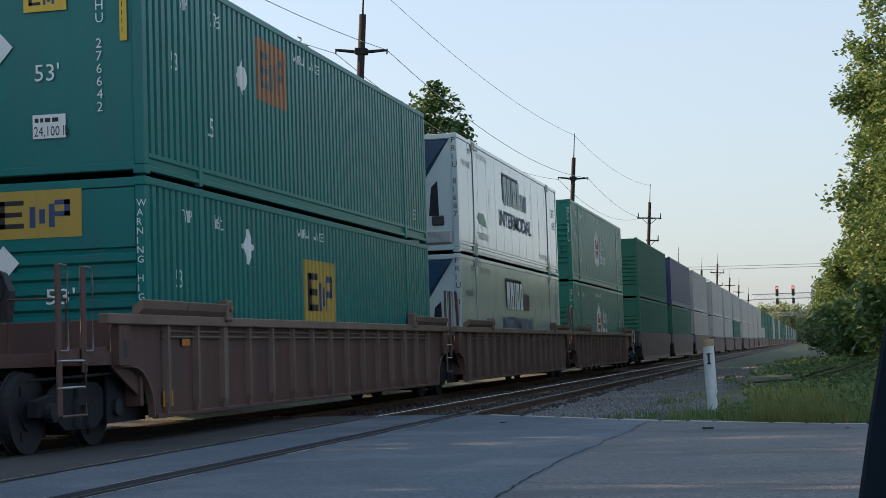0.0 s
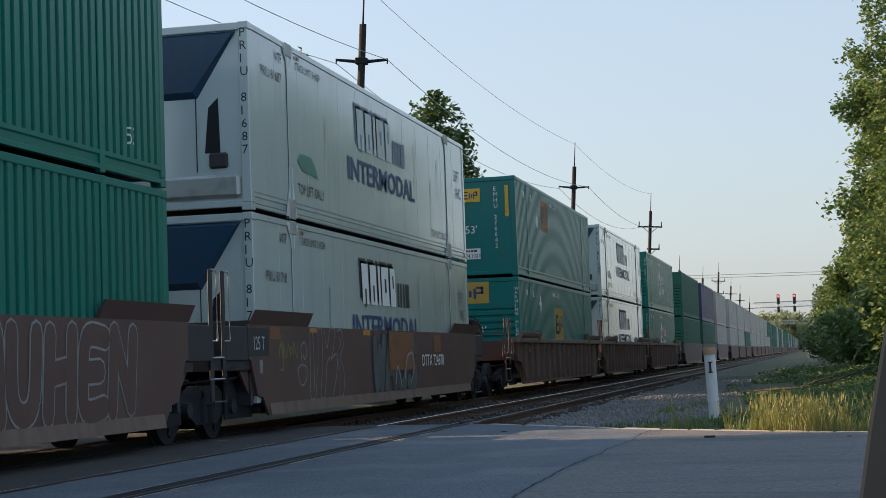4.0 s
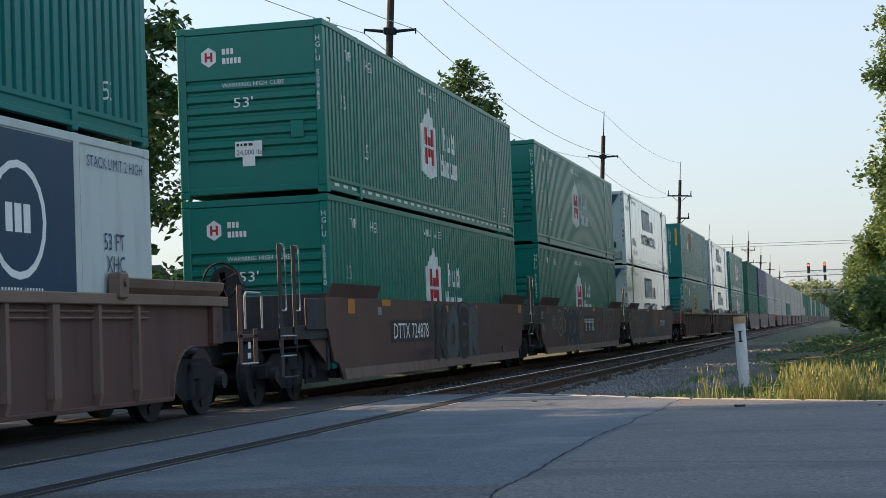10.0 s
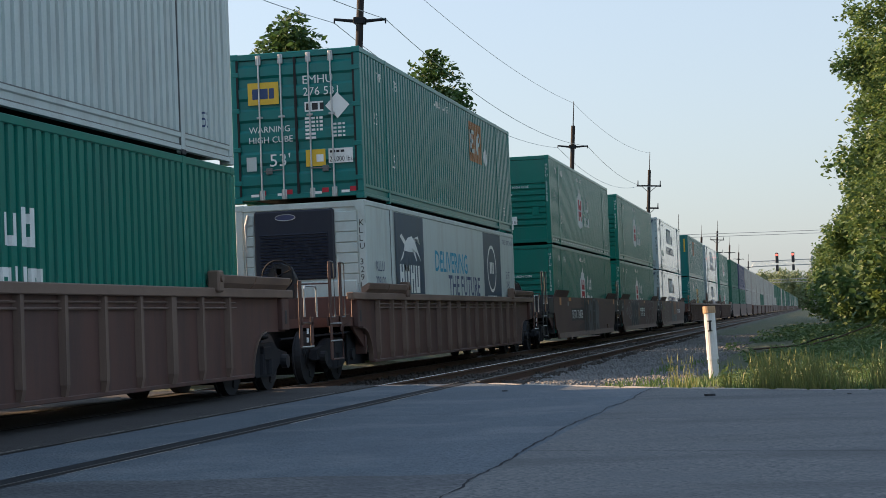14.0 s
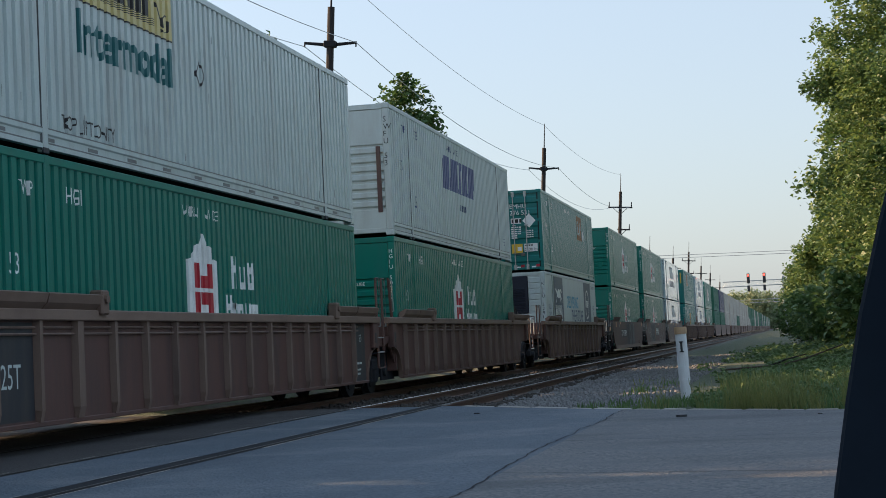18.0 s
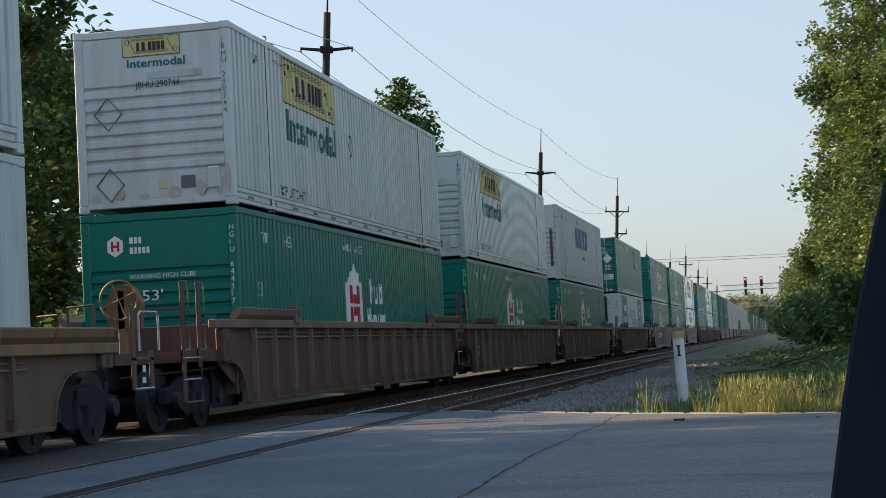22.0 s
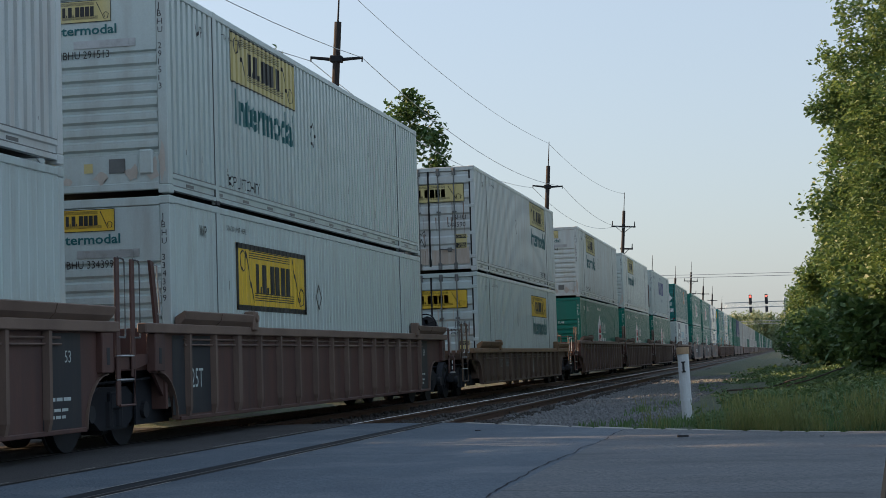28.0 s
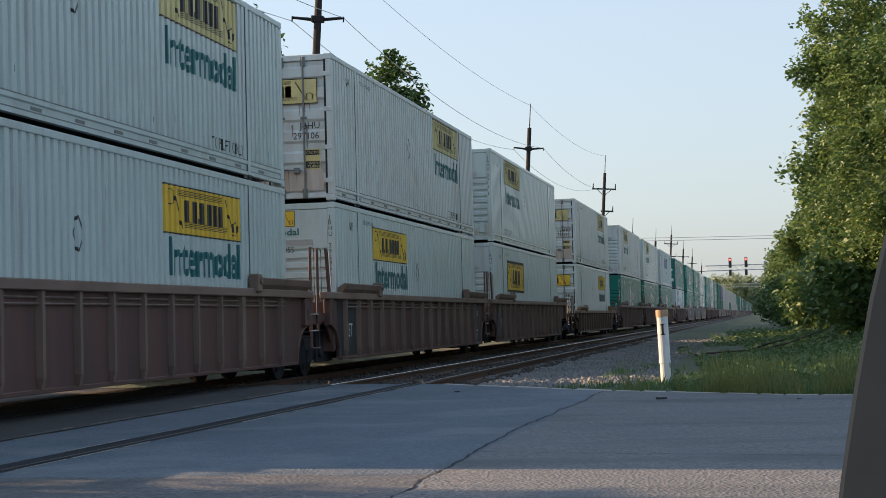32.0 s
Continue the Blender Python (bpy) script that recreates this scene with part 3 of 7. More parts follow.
        part("soot", shared(("soot",), lambda: Mesh().prism([(0.55, 0.9), (0.8, 0.9), (0.78, 1.75), (0.62, 1.6)], 1, 0.046, 0.049), "soot", DARK_STEEL), DARK_STEEL, c, "soot stain")
    elif near == "doors":
        for s in (-1, 1):
            f = mirrored if s < 0 else (lambda g: g)
            d = part("door", shared(("door", key, s), f(door_leaf), "door", paint), paint, c)
            for x in (0.28, 0.72):
                rod = lambda: Mesh().tube([(x * 1.0, -0.012, 0.06), (x * 1.0, -0.012, HIG - 0.06)], 0.018).cbox(x - 0.05, x + 0.05, -0.02, 0.03, HIG - 0.24, HIG - 0.05, 0.01).cbox(x - 0.05, x + 0.05, -0.02, 0.03, 0.05, 0.24, 0.01).cbox(x - 0.06, x + 0.06, -0.03, 0.02, 1.62, 1.66, 0.005)
                part("lock_rod", shared(("rod", s, x, paint is EMP_GREEN), f(rod), "lock_rod", GALV if paint is EMP_GREEN else ROD), ROD, d)
            handle = lambda: Mesh().tube([(0.28, -0.035, 0.62), (0.66, -0.03, 0.60)], 0.014).cbox(0.5, 0.62, -0.04, 0.01, 0.54, 0.66, 0.01)
            part("handle", shared(("handle", s), f(handle), "handle", ROD), ROD, d)
            for z in (0.35, 1.0, 1.75, 2.45):
                hinge = lambda: Mesh().cbox(HALF - 0.17, HALF - 0.01, -0.012, 0.03, z, z + 0.09, 0.008)
                part("hinge", shared(("hinge", key, s, z), f(hinge), "hinge", paint), paint, d)
            part("gasket", shared(("gasket", s), f(lambda: Mesh().box(HALF - 0.155, HALF - 0.115, 0.0, 0.03, 0.14, HIG - 0.12)), "gasket", RUBBER), RUBBER, d)
        part("door_seam", shared(("dseam",), lambda: Mesh().box(-0.024, 0.024, 0.003, 0.06, 0.14, HIG - 0.12), "door_seam", RUBBER), RUBBER, c)
    return c


def on_side(u, v):
    return (HALF - 0.012 + fold_x(u) + 0.003, u, v)


def on_flat(u, v):
    return (HALF - 0.005, u, v)


def on_end(u, v):
    return (u, 0.003, v)


def on_post(u, v):
    return (HALF + 0.001, u, v)


def paint_side(name, tri, mat, c, folded=True, label=""):
    return decal(name, tri, mat, c, on_side if folded else on_flat, FOLDS if folded else None, label)


def paint_end(name, tri, mat, c, label=""):
    return decal(name, tri, mat, c, on_end, None, label)


def diamond(u, v, w, h):
    return fan([(u - w, v), (u, v - h), (u + w, v), (u, v + h)])


def hood_mesh():
    x, t = HALF - 0.2, HIG - 0.14
    return Mesh().add([(-x, 0.05, t), (x, 0.05, t), (x - 0.65, 0.05, 1.75), (-x + 0.65, 0.05, 1.75), (-x + 0.05, -0.03, t - 0.05), (x - 0.05, -0.03, t - 0.05), (x - 0.7, -0.02, 1.85), (-x + 0.7, -0.02, 1.85)],
                      [(4, 5, 6, 7), (0, 1, 5, 4), (1, 2, 6, 5), (2, 3, 7, 6), (3, 0, 4, 7)])


def small_marks(c, ink, number, folded=True):
    """Length mark, lifting marks and number on a side."""
    paint_side("length_mark", write("53", 1.0, 1.5, 0.24, 0.8) + write("5", 2.45, 0.75, 0.28), ink, c, folded)
    paint_side("side_number", write(number, 2.55, HIG - 0.52, 0.2), ink, c, folded)
    paint_side("lifting_mark", write("WP", 1.35, HIG - 0.5, 0.17, 0.8) + write("WIDE", LEN * 0.40 + 1.0, HIG - 0.40, 0.15) + write("WARN", LEN * 0.40, HIG - 0.40, 0.15), ink, c, folded)
    paint_side("far_length_mark", write("53", LEN - 1.2, 0.45, 0.22, 0.8), ink, c, folded)


def hollow_row(u, v, h, spec):
    """A row of plain hollow and solid blocks standing for a name."""
    out = []
    for kind, tall in spec:
        w, t, top = 0.62 * h, 0.22 * h, v + h * tall
        if kind == "d":
            out += rect(u, u + 0.16 * h, v, v + 0.2 * h)
            u += 0.26 * h
            continue
        if kind == "i":
            out += rect(u, u + t, v, top) + rect(u, u + 0.3 * h, top - t, top)
            u += 0.42 * h
            continue
        out += rect(u, u + t, v, top) + rect(u + w - t, u + w, v, top)
        if kind in "ou":
            out += rect(u + t, u + w - t, v, v + t)
        if kind in "on":
            out += rect(u + t, u + w - t, v + h * 0.5, v + h * 0.5 + t)
        u += 0.78 * h
    return out


def hub_box(upper_no, u_logo=6.62, slots=False, far=False):
    c = container("folded", HUB_GREEN, "green corrugated shipping container with white and red emblem", "ribbed", False, slots)
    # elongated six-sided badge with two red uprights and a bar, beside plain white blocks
    u, z = u_logo, 0.78
    badge = fan([(u, z + 0.12), (u + 0.65, z), (u + 1.30, z + 0.12), (u + 1.30, z + 1.10), (u + 1.08, z + 1.14), (u + 1.04, z + 1.30), (u + 0.82, z + 1.34), (u + 0.65, z + 1.52), (u + 0.48, z + 1.34), (u + 0.26, z + 1.30), (u + 0.22, z + 1.14), (u, z + 1.10)])
    if far:
        return c
    paint_side("badge", badge, WHITE_INK, c, True, "white six-sided badge")
    m = rect(u + 0.25, u + 0.47, z + 0.30, z + 0.64) + rect(u + 0.25, u + 0.47, z + 0.70, z + 1.06) + rect(u + 0.83, u + 1.05, z + 0.30, z + 0.64) + rect(u + 0.83, u + 1.05, z + 0.70, z + 1.06) + rect(u + 0.50, u + 0.80, z + 0.46, z + 0.64) + rect(u + 0.50, u + 0.80, z + 0.70, z + 0.88)
    decal("badge_mark", m, RED_INK, c, lambda a, b: (on_side(a, b)[0] + 0.002, a, b), FOLDS, "red bars")
    paint_side("name_mark", hollow_row(u + 1.9, z + 0.72, 0.50, (("n", 1.0), ("u", 0.7), ("o", 0.85))) + hollow_row(u + 1.6, z + 0.16, 0.46, (("o", 1.0), ("i", 0.75), ("o", 0.72), ("u", 0.75), ("o", 0.72))), WHITE_INK, c, True, "white blocks")
    small_marks(c, WHITE_INK, upper_no[:3])
    x = -0.72
    hexa = fan([(x + 0.15 * math.sin(a), HIG - 0.52 + 0.17 * math.cos(a)) for a in [k * math.pi / 3 for k in range(6)]])
    paint_end("end_badge", hexa, WHITE_INK, c)
    decal("end_badge_mark", rect(x - 0.07, x - 0.03, HIG - 0.60, HIG - 0.44) + rect(x + 0.03, x + 0.07, HIG - 0.60, HIG - 0.44) + rect(x - 0.03, x + 0.03, HIG - 0.54, HIG - 0.50), RED_INK, c, lambda a, b: (a, 0.001, b))
    paint_end("end_name_mark", bars(x + 0.24, HIG - 0.49, 0.10, (0.6, 0.5, 0.5), 0.2) + bars(x + 0.24, HIG - 0.65, 0.10, (0.6, 0.4, 0.5, 0.5, 0.5), 0.2), WHITE_INK, c)
    paint_end("warning", write("WARNING HIGH CUBE", -0.5, HIG - 1.05, 0.075), WHITE_INK, c)
    paint_end("end_length", write("53'", -0.3, HIG - 1.40, 0.17, 1.3), WHITE_INK, c)
    paint_end("rating_plate", rect(-0.30, 0.18, 0.66, 0.92) + rect(-0.17, 0.05, 0.50, 0.66), WHITE_INK, c, "white plate with a load rating")
    decal("rating_text", write("24,000 lbs", -0.27, 0.69, 0.09, 0.9) + bars(-0.27, 0.84, 0.045, (1, 0.8, 1.4, 1.6), 0.5), BLACK_INK, c, lambda a, b: (a, 0.001, b))
    part("vent_cover", shared(("vent", "hub"), lambda: Mesh().cbox(0.68, 0.92, -0.01, 0.02, 0.92, 1.22, 0.02), "vent_cover", HUB_GREEN), HUB_GREEN, c)
    decal("post_number", stacked(upper_no, 1.17, HIG - 0.28, 0.088, 0.115), WHITE_INK, c, lambda a, b: (a, -0.001, b))
    return c


def logo_block(tri_box, c, place, folds, back, ink=None, rim=0.03):
    """A yellow name plate with a black rim, scroll ends and plain black blocks."""
    u0, u1, v0, v1 = tri_box
    w, h = u1 - u0, v1 - v0
    ink = ink or BLACK_INK
    lift = lambda d: (lambda a, b: tuple(p + q for p, q in zip(place(a, b), d)))
    e = rim * h
    out = (0.002, 0, 0) if place is not on_end else (0, -0.002, 0)
    decal("name_plate_rim", rect(u0, u1, v0, v0 + e) + rect(u0, u1, v1 - e, v1) + rect(u0, u0 + e, v0, v1) + rect(u1 - e, u1, v0, v1), ink, c, lift(out), folds)
    decal("name_plate", rect(u0, u1, v0, v1), back, c, place, folds, "yellow name plate with black blocks")
    lines = []
    for k in range(4):
        z = v0 + h * (0.16 + 0.035 * k)
        lines += rect(u0 + 0.24 * w, u0 + 0.80 * w, z, z + 0.014 * h)
        z = v1 - h * (0.10 + 0.035 * k)
        lines += rect(u0 + 0.16 * w, u0 + 0.74 * w, z, z + 0.014 * h)
    curl = [[(u0 + w * a, v0 + h * b) for a, b in t] for t in fan([(0.115, 0.88), (0.125, 0.90), (0.225, 0.13), (0.215, 0.12)]) + fan([(0.775, 0.88), (0.785, 0.90), (0.90, 0.13), (0.89, 0.12)])
            + stroke([(0.06, 0.66), (0.05, 0.82), (0.08, 0.90), (0.12, 0.84), (0.11, 0.62), (0.08, 0.58), (0.06, 0.66)], 0.012) + stroke([(0.90, 0.12), (0.95, 0.16), (0.96, 0.34), (0.92, 0.44), (0.89, 0.36), (0.90, 0.2)], 0.012)]
    decal("name_plate_scroll", lines + curl, ink, c, lift(out), folds)
    decal("name_plate_mark", [[(u0 + 0.25 * w + (a - 0.1) * 0.52 * w / 4.9, v0 + 0.28 * h + b * 0.44 * h) for a, b in t] for t in rect(0.1, 0.55, 0, 1) + rect(0.65, 0.8, 0, 0.22) + rect(0.95, 1.5, 0, 1) + rect(1.6, 1.75, 0, 0.22) + rect(2.0, 2.6, 0, 1) + rect(2.72, 3.3, 0, 1) + rect(3.42, 4.02, 0, 1) + rect(4.14, 4.7, 0.0, 1)], ink, c, lift((out[0] * 2, out[1] * 2, 0)), folds, "black blocks")


def jb_box(number, style="folded", near="ribbed", u_logo=3.0, plate_only=False, dirty=False, lower=False):
    paint = JB_DIRTY if dirty else JB_WHITE
    side = "corrugated" if style == "folded" else "shallow-ribbed"
    c = container(style, paint, f"white {side} shipping container with yellow name plate" + (", stained doors" if near == "doors" else ""), near, False, False)
    folded = style == "folded"
    shallow = lambda a, b: (HALF - 0.009 + fold_x(a, 0.011), a, b)
    place, folds = (shallow, FOLDS) if style == "shallow" else (on_side, FOLDS) if folded else (on_flat, None)
    back = YELLOW if lower else PALE_YELLOW
    plate = (1.38, 2.42) if plate_only else ((1.85, 2.56) if lower else (1.98, 2.78))
    logo_block((u_logo, u_logo + (3.8 if plate_only else 3.5), *plate), c, place, folds, back, None, 0.08 if plate_only else 0.03)
    if not plate_only:
        paint_side("name_line", write("Intermodal", u_logo + 0.2, 1.28 if lower else 1.36, 0.52, 1.0, 0.03), TEAL_INK, c, folded)
    far_end = u_logo > 8
    paint_side("top_lift_note", write("TOP LIFT ONLY", (LEN - 3.9) if far_end else 2.5, 0.33, 0.18, 0.9), BLACK_INK, c, folded)
    uu = u_logo + 4.6 if u_logo < 8 else u_logo - 3.0
    ring = stroke([(uu - 0.17, 1.7), (uu, 1.92), (uu + 0.17, 1.7), (uu, 1.48), (uu - 0.17, 1.7)], 0.03)
    paint_side("lifting_mark", write("WP", 1.2, HIG - 0.5, 0.17, 0.8) + write("STACK LIMIT HERE", 2.4, HIG - 0.33, 0.08) + ring, BLACK_INK, c, folded)
    knocks = random.Random(int(number) + 5)
    for k in range(16):
        u = 0.17 + PITCH * knocks.randint(2, 70) + 0.11 + knocks.uniform(0, 0.05)
        v = knocks.choice((knocks.uniform(0.3, 0.6), knocks.uniform(0.6, 2.5)))
        w, h = knocks.uniform(0.004, 0.013), knocks.uniform(0.04, 0.18)
        decal("scuff", fan([(u - w, v), (u + w * 0.6, v + h * 0.1), (u + w, v + h), (u - w * 0.4, v + h * 0.9)]), BLACK_INK, c, lambda a, b: tuple(p + q for p, q in zip(place(a, b), (0.0015, 0, 0))), folds)
    if near == "ribbed":
        logo_block((-0.47, 0.49, HIG - 0.46, HIG - 0.15), c, on_end, None, YELLOW if lower else PALE_YELLOW)
        paint_end("end_name", write("Intermodal", -0.40, HIG - 0.63, 0.13, 1.2, 0.02), TEAL_INK, c)
        decal("end_number", write("JBHU " + number, -0.28, HIG - 0.97, 0.11, 0.85), BLACK_INK, c, lambda a, b: (a, 0.0, b))
        decal("post_number", stacked("JBHU " + number, 1.17, HIG - 0.25, 0.085, 0.112), BLACK_INK, c, lambda a, b: (a, -0.001, b))
        paint_end("grey_patch", rect(0.42, 0.66, 0.30, 0.50), ROD, c)
        stains = [(-1.0, 0.16), (-0.6, 0.28), (-0.2, 0.13), (0.3, 0.22), (0.75, 0.32), (1.05, 0.42)]
        for x, up in stains:
            paint_end("rust_stain", blob(x, 0.16 + up * 0.4, 0.13, up * 0.5, int(x * 100) + int(number), 11, 0.4), STAIN, c)
        decal("rust_stain", blob(1.20, 0.45, 0.07, 0.34, int(number), 11, 0.4), STAIN, c, lambda a, b: (a, -0.001, b))
        paint_end("yellow_patch", rect(0.05, 0.18, 0.32, 0.45), PALE_YELLOW, c)
        part("document_box", shared(("docbox", paint.name), lambda: Mesh().cbox(0.85, 1.07, -0.02, 0.03, 0.26, 0.62, 0.03), "document_box", paint), paint, c)
        part("vent_strip", shared(("vstrip",), lambda: Mesh().box(-0.07, 0.84, 0.0, 0.012, HIG - 0.83, HIG - 0.72).box(0.62, 0.74, -0.006, 0.01, HIG - 0.83, HIG - 0.72), "vent_strip", GALV), GALV, c)
        part("placard_frame", shared(("plac", 0.42), lambda: Mesh().tube([(-0.98, 0.0, 0.42), (-0.75, 0.0, 0.6799999999999999), (-0.52, 0.0, 0.42), (-0.75, 0.0, 0.15999999999999998), (-0.98, 0.0, 0.42)], 0.014, 5), "placard_frame", ROD), ROD, c)
        if number == "290744":
            part("placard_frame", shared(("plac", 1.55), lambda: Mesh().tube([(-0.98, 0.0, 1.55), (-0.75, 0.0, 1.81), (-0.52, 0.0, 1.55), (-0.75, 0.0, 1.29), (-0.98, 0.0, 1.55)], 0.014, 5), "placard_frame", ROD), ROD, c)
    else:
        logo_block((-1.03, 1.0, HIG - 0.98, HIG - 0.48), c, lambda a, b: (a, 0.006, b), None, YELLOW if lower else PALE_YELLOW)
        decal("end_number", write("JBHU", 0.62, 1.42, 0.13) + write(number, 0.5, 1.22, 0.13, 0.95), BLACK_INK, c, lambda a, b: (a, 0.006, b))
        rnd = random.Random(int(number))
        if dirty:
            for s0 in (-1.1, 0.05):
                tops = [0.62 + rnd.uniform(-0.03, 0.05) for k in range(8)]
                band = []
                for k in range(7):
                    band += fan([(s0 + 0.15 * k, 0.2), (s0 + 0.15 * k + 0.15, 0.2), (s0 + 0.15 * k + 0.15, tops[k + 1]), (s0 + 0.15 * k, tops[k])])
                decal("grime", band, GRIME, c, lambda a, b: (a, 0.0105, b), None, "brown grime")
        for k in range(26):
            x, top, ln = rnd.uniform(-1.05, 1.05), rnd.choice((0.6, 1.05, 1.5, 1.9, 2.3)), rnd.uniform(0.25, 0.7)
            w = rnd.uniform(0.006, 0.022)
            decal("rust_streak", fan([(x - w, top), (x + w, top), (x + w * 0.5, top - ln), (x - w * 0.2, top - ln * 0.8)]), RUST_STREAK if dirty or k % 3 == 0 else STAIN, c, lambda a, b: (a, 0.009 - 0.00012 * k, b))
        decal("caution_plate", rect(0.72, 1.04, 0.62, 1.02), PALE_YELLOW, c, lambda a, b: (a, 0.007, b))
        decal("caution_band", rect(0.74, 1.02, 0.90, 1.0) + rect(0.74, 1.02, 0.64, 0.78), BLACK_INK, c, lambda a, b: (a, 0.0045, b))
        decal("caution_text", write("CAUTION", 0.755, 0.925, 0.052, 0.95) + write("WIDE", 0.80, 0.715, 0.05, 1.1) + write("TURNS", 0.78, 0.65, 0.05, 1.1), PALE_YELLOW, c, lambda a, b: (a, 0.0025, b))
        if number == "248590":
            decal("placard", diamond(-0.80, 0.88, 0.24, 0.23), SWIFT_GREY, c, lambda a, b: (a, 0.006, b), None, "pale blank diamond placard")
            tag = stroke([(-0.42, 1.12), (-0.36, 1.0), (-0.3, 1.14), (-0.24, 1.02), (-0.14, 1.15), (-0.12, 1.0)], 0.016) + stroke([(-0.4, 0.9), (-0.3, 0.7), (-0.24, 0.92), (-0.14, 0.68), (-0.1, 0.9)], 0.016)
            decal("sprayed_tag", tag, BLACK_INK, c, lambda a, b: (a, 0.005, b), None, "small black tag")
    return c


def yellow_patch(c, box_uv, place, folds, back=None, ink=None):
    u0, u1, v0, v1 = box_uv
    w, h = u1 - u0, v1 - v0
    off = (0.002, 0, 0) if place is not on_end else (0, -0.002, 0)
    decal("badge", rect(u0, u1, v0, v1), back or YELLOW, c, place, folds, "faded orange badge" if ink else "yellow badge with dark blocks")
    decal("badge_mark", [[(u0 + w * a, v0 + h * b) for a, b in t] for t in rect(0.12, 0.20, 0.22, 0.80) + rect(0.12, 0.40, 0.22, 0.32) + rect(0.12, 0.38, 0.46, 0.56) + rect(0.12, 0.40, 0.70, 0.80)],
          ink or BLACK_INK, c, lambda a, b: tuple(p + q for p, q in zip(place(a, b), off)), folds)
    decal("badge_mark", [[(u0 + w * a, v0 + h * b) for a, b in t] for t in rect(0.46, 0.52, 0.22, 0.66) + rect(0.56, 0.62, 0.3, 0.6) + rect(0.66, 0.72, 0.22, 0.7) + rect(0.72, 0.88, 0.68, 0.78) + rect(0.72, 0.88, 0.44, 0.54) + rect(0.82, 0.88, 0.44, 0.78)],
          ink or BLUE_INK, c, lambda a, b: tuple(p + q for p, q in zip(place(a, b), off)), folds)


def emp_box(number, near, upper=True):
    c = container("folded", EMP_GREEN, "teal green corrugated shipping container with yellow badge" + (" and door bars" if near == "doors" else ""), near)
    if near == "doors":
        yellow_patch(c, (10.4, 12.0, 1.6, 2.6), on_side, FOLDS, FADED_ORANGE, SWIFT_GREY)
        paint_side("placard", diamond(12.5, 1.83, 0.30, 0.28), WHITE_INK, c)
        small_marks(c, WHITE_INK, number[:3])
        door = lambda a, b: (a, 0.004, b - 0.13)
        front = lambda a, b: (a, 0.001, b - 0.13)
        decal("end_badge", rect(-0.95, -0.33, 2.02, 2.45), YELLOW, c, door, None, "yellow badge with dark blocks")
        decal("end_badge_mark", bars(-0.86, 2.13, 0.2, (0.65, 0.8, 0.5), 0.12), BLUE_INK, c, front)
        decal("end_number", write("EMHU", 0.16, 2.37, 0.16) + write("276 531", 0.16, 2.14, 0.16), WHITE_INK, c, front)
        decal("maker_plate", rect(0.18, 0.55, 1.83, 2.02), WHITE_INK, c, door)
        decal("maker_mark", bars(0.21, 1.86, 0.13, (0.6, 0.9, 0.6), 0.3), BLACK_INK, c, front)
        decal("placard", diamond(0.83, 1.92, 0.24, 0.25), WHITE_INK, c, lambda a, b: (a, 0.0, b - 0.13), None, "white diamond placard")
        decal("warning", write("WARNING", -0.95, 1.48, 0.12) + write("HIGH CUBE", -0.95, 1.28, 0.12) + write("53'", -0.55, 0.82, 0.24, 1.1), WHITE_INK, c, front)
        rows = []
        for k in range(6):
            rows += bars(0.18, 1.68 - k * 0.075, 0.045, (2.2, 1.6, 0.8, 1.4) if k < 4 else (2, 2), 0.6) + (bars(0.72, 1.62 - k * 0.075, 0.04, (2, 1.8, 1.2), 0.6) if 0 < k < 5 else [])
        decal("weight_table", rows, WHITE_INK, c, front)
        decal("caution_plate", rect(0.17, 0.56, 0.78, 1.1), YELLOW, c, door, None, "yellow caution plate")
        decal("caution_picture", rect(0.38, 0.52, 0.86, 1.0), WHITE_INK, c, front)
        decal("rating_plate", rect(0.62, 1.1, 0.82, 1.1), WHITE_INK, c, door, None, "white plate with a load rating")
        decal("rating_text", write("24,000 lbs", 0.64, 0.85, 0.10, 0.78) + bars(0.65, 1.02, 0.045, (1, 0.8, 1.4, 1.6), 0.5), BLACK_INK, c, front)
        decal("grey_patch", rect(-1.02, -0.82, 0.75, 1.02), SWIFT_GREY, c, door)
        for x in (-0.95, -0.42, 0.3, 0.85):
            decal("reflector", rect(x, x + 0.16, 0.25, 0.30), WHITE_INK, c, door)
            decal("reflector", rect(x + 0.17, x + 0.3, 0.27, 0.36), RED_INK, c, door)
        return c
    if upper:
        yellow_patch(c, (4.6, 6.1, 1.6, 2.58), on_side, FOLDS, FADED_ORANGE, ROD)
        paint_side("placard", diamond(3.9, 1.82, 0.28, 0.27), WHITE_INK, c)
        yellow_patch(c, (-0.34, 0.26, 2.18, 2.57), on_end, None)
        paint_end("end_length", write("53'", -0.2, 1.27, 0.22, 1.0), WHITE_INK, c)
        paint_end("rating_plate", rect(-0.24, 0.22, 0.52, 0.83), WHITE_INK, c, "white plate with a load rating")
        decal("rating_text", write("24,100 lb", -0.22, 0.55, 0.13, 0.72) + bars(-0.21, 0.73, 0.055, (1, 0.8, 1.4, 1.6), 0.4), BLACK_INK, c, lambda a, b: (a, 0.001, b))
        paint_end("placard", diamond(-0.70, 1.74, 0.2, 0.22), WHITE_INK, c, "white diamond placard")
        for x in (-1.19, 0.99):
            decal("yellow_strip", rect(x, x + 0.1, 1.72, 2.62), YELLOW, c, lambda a, b: (a, 0.0, b), None, "yellow strip of small marks")
        decal("strip_mark", stacked("IIIIIII", 1.02, 2.56, 0.07, 0.11), BLACK_INK, c, lambda a, b: (a, -0.002, b))
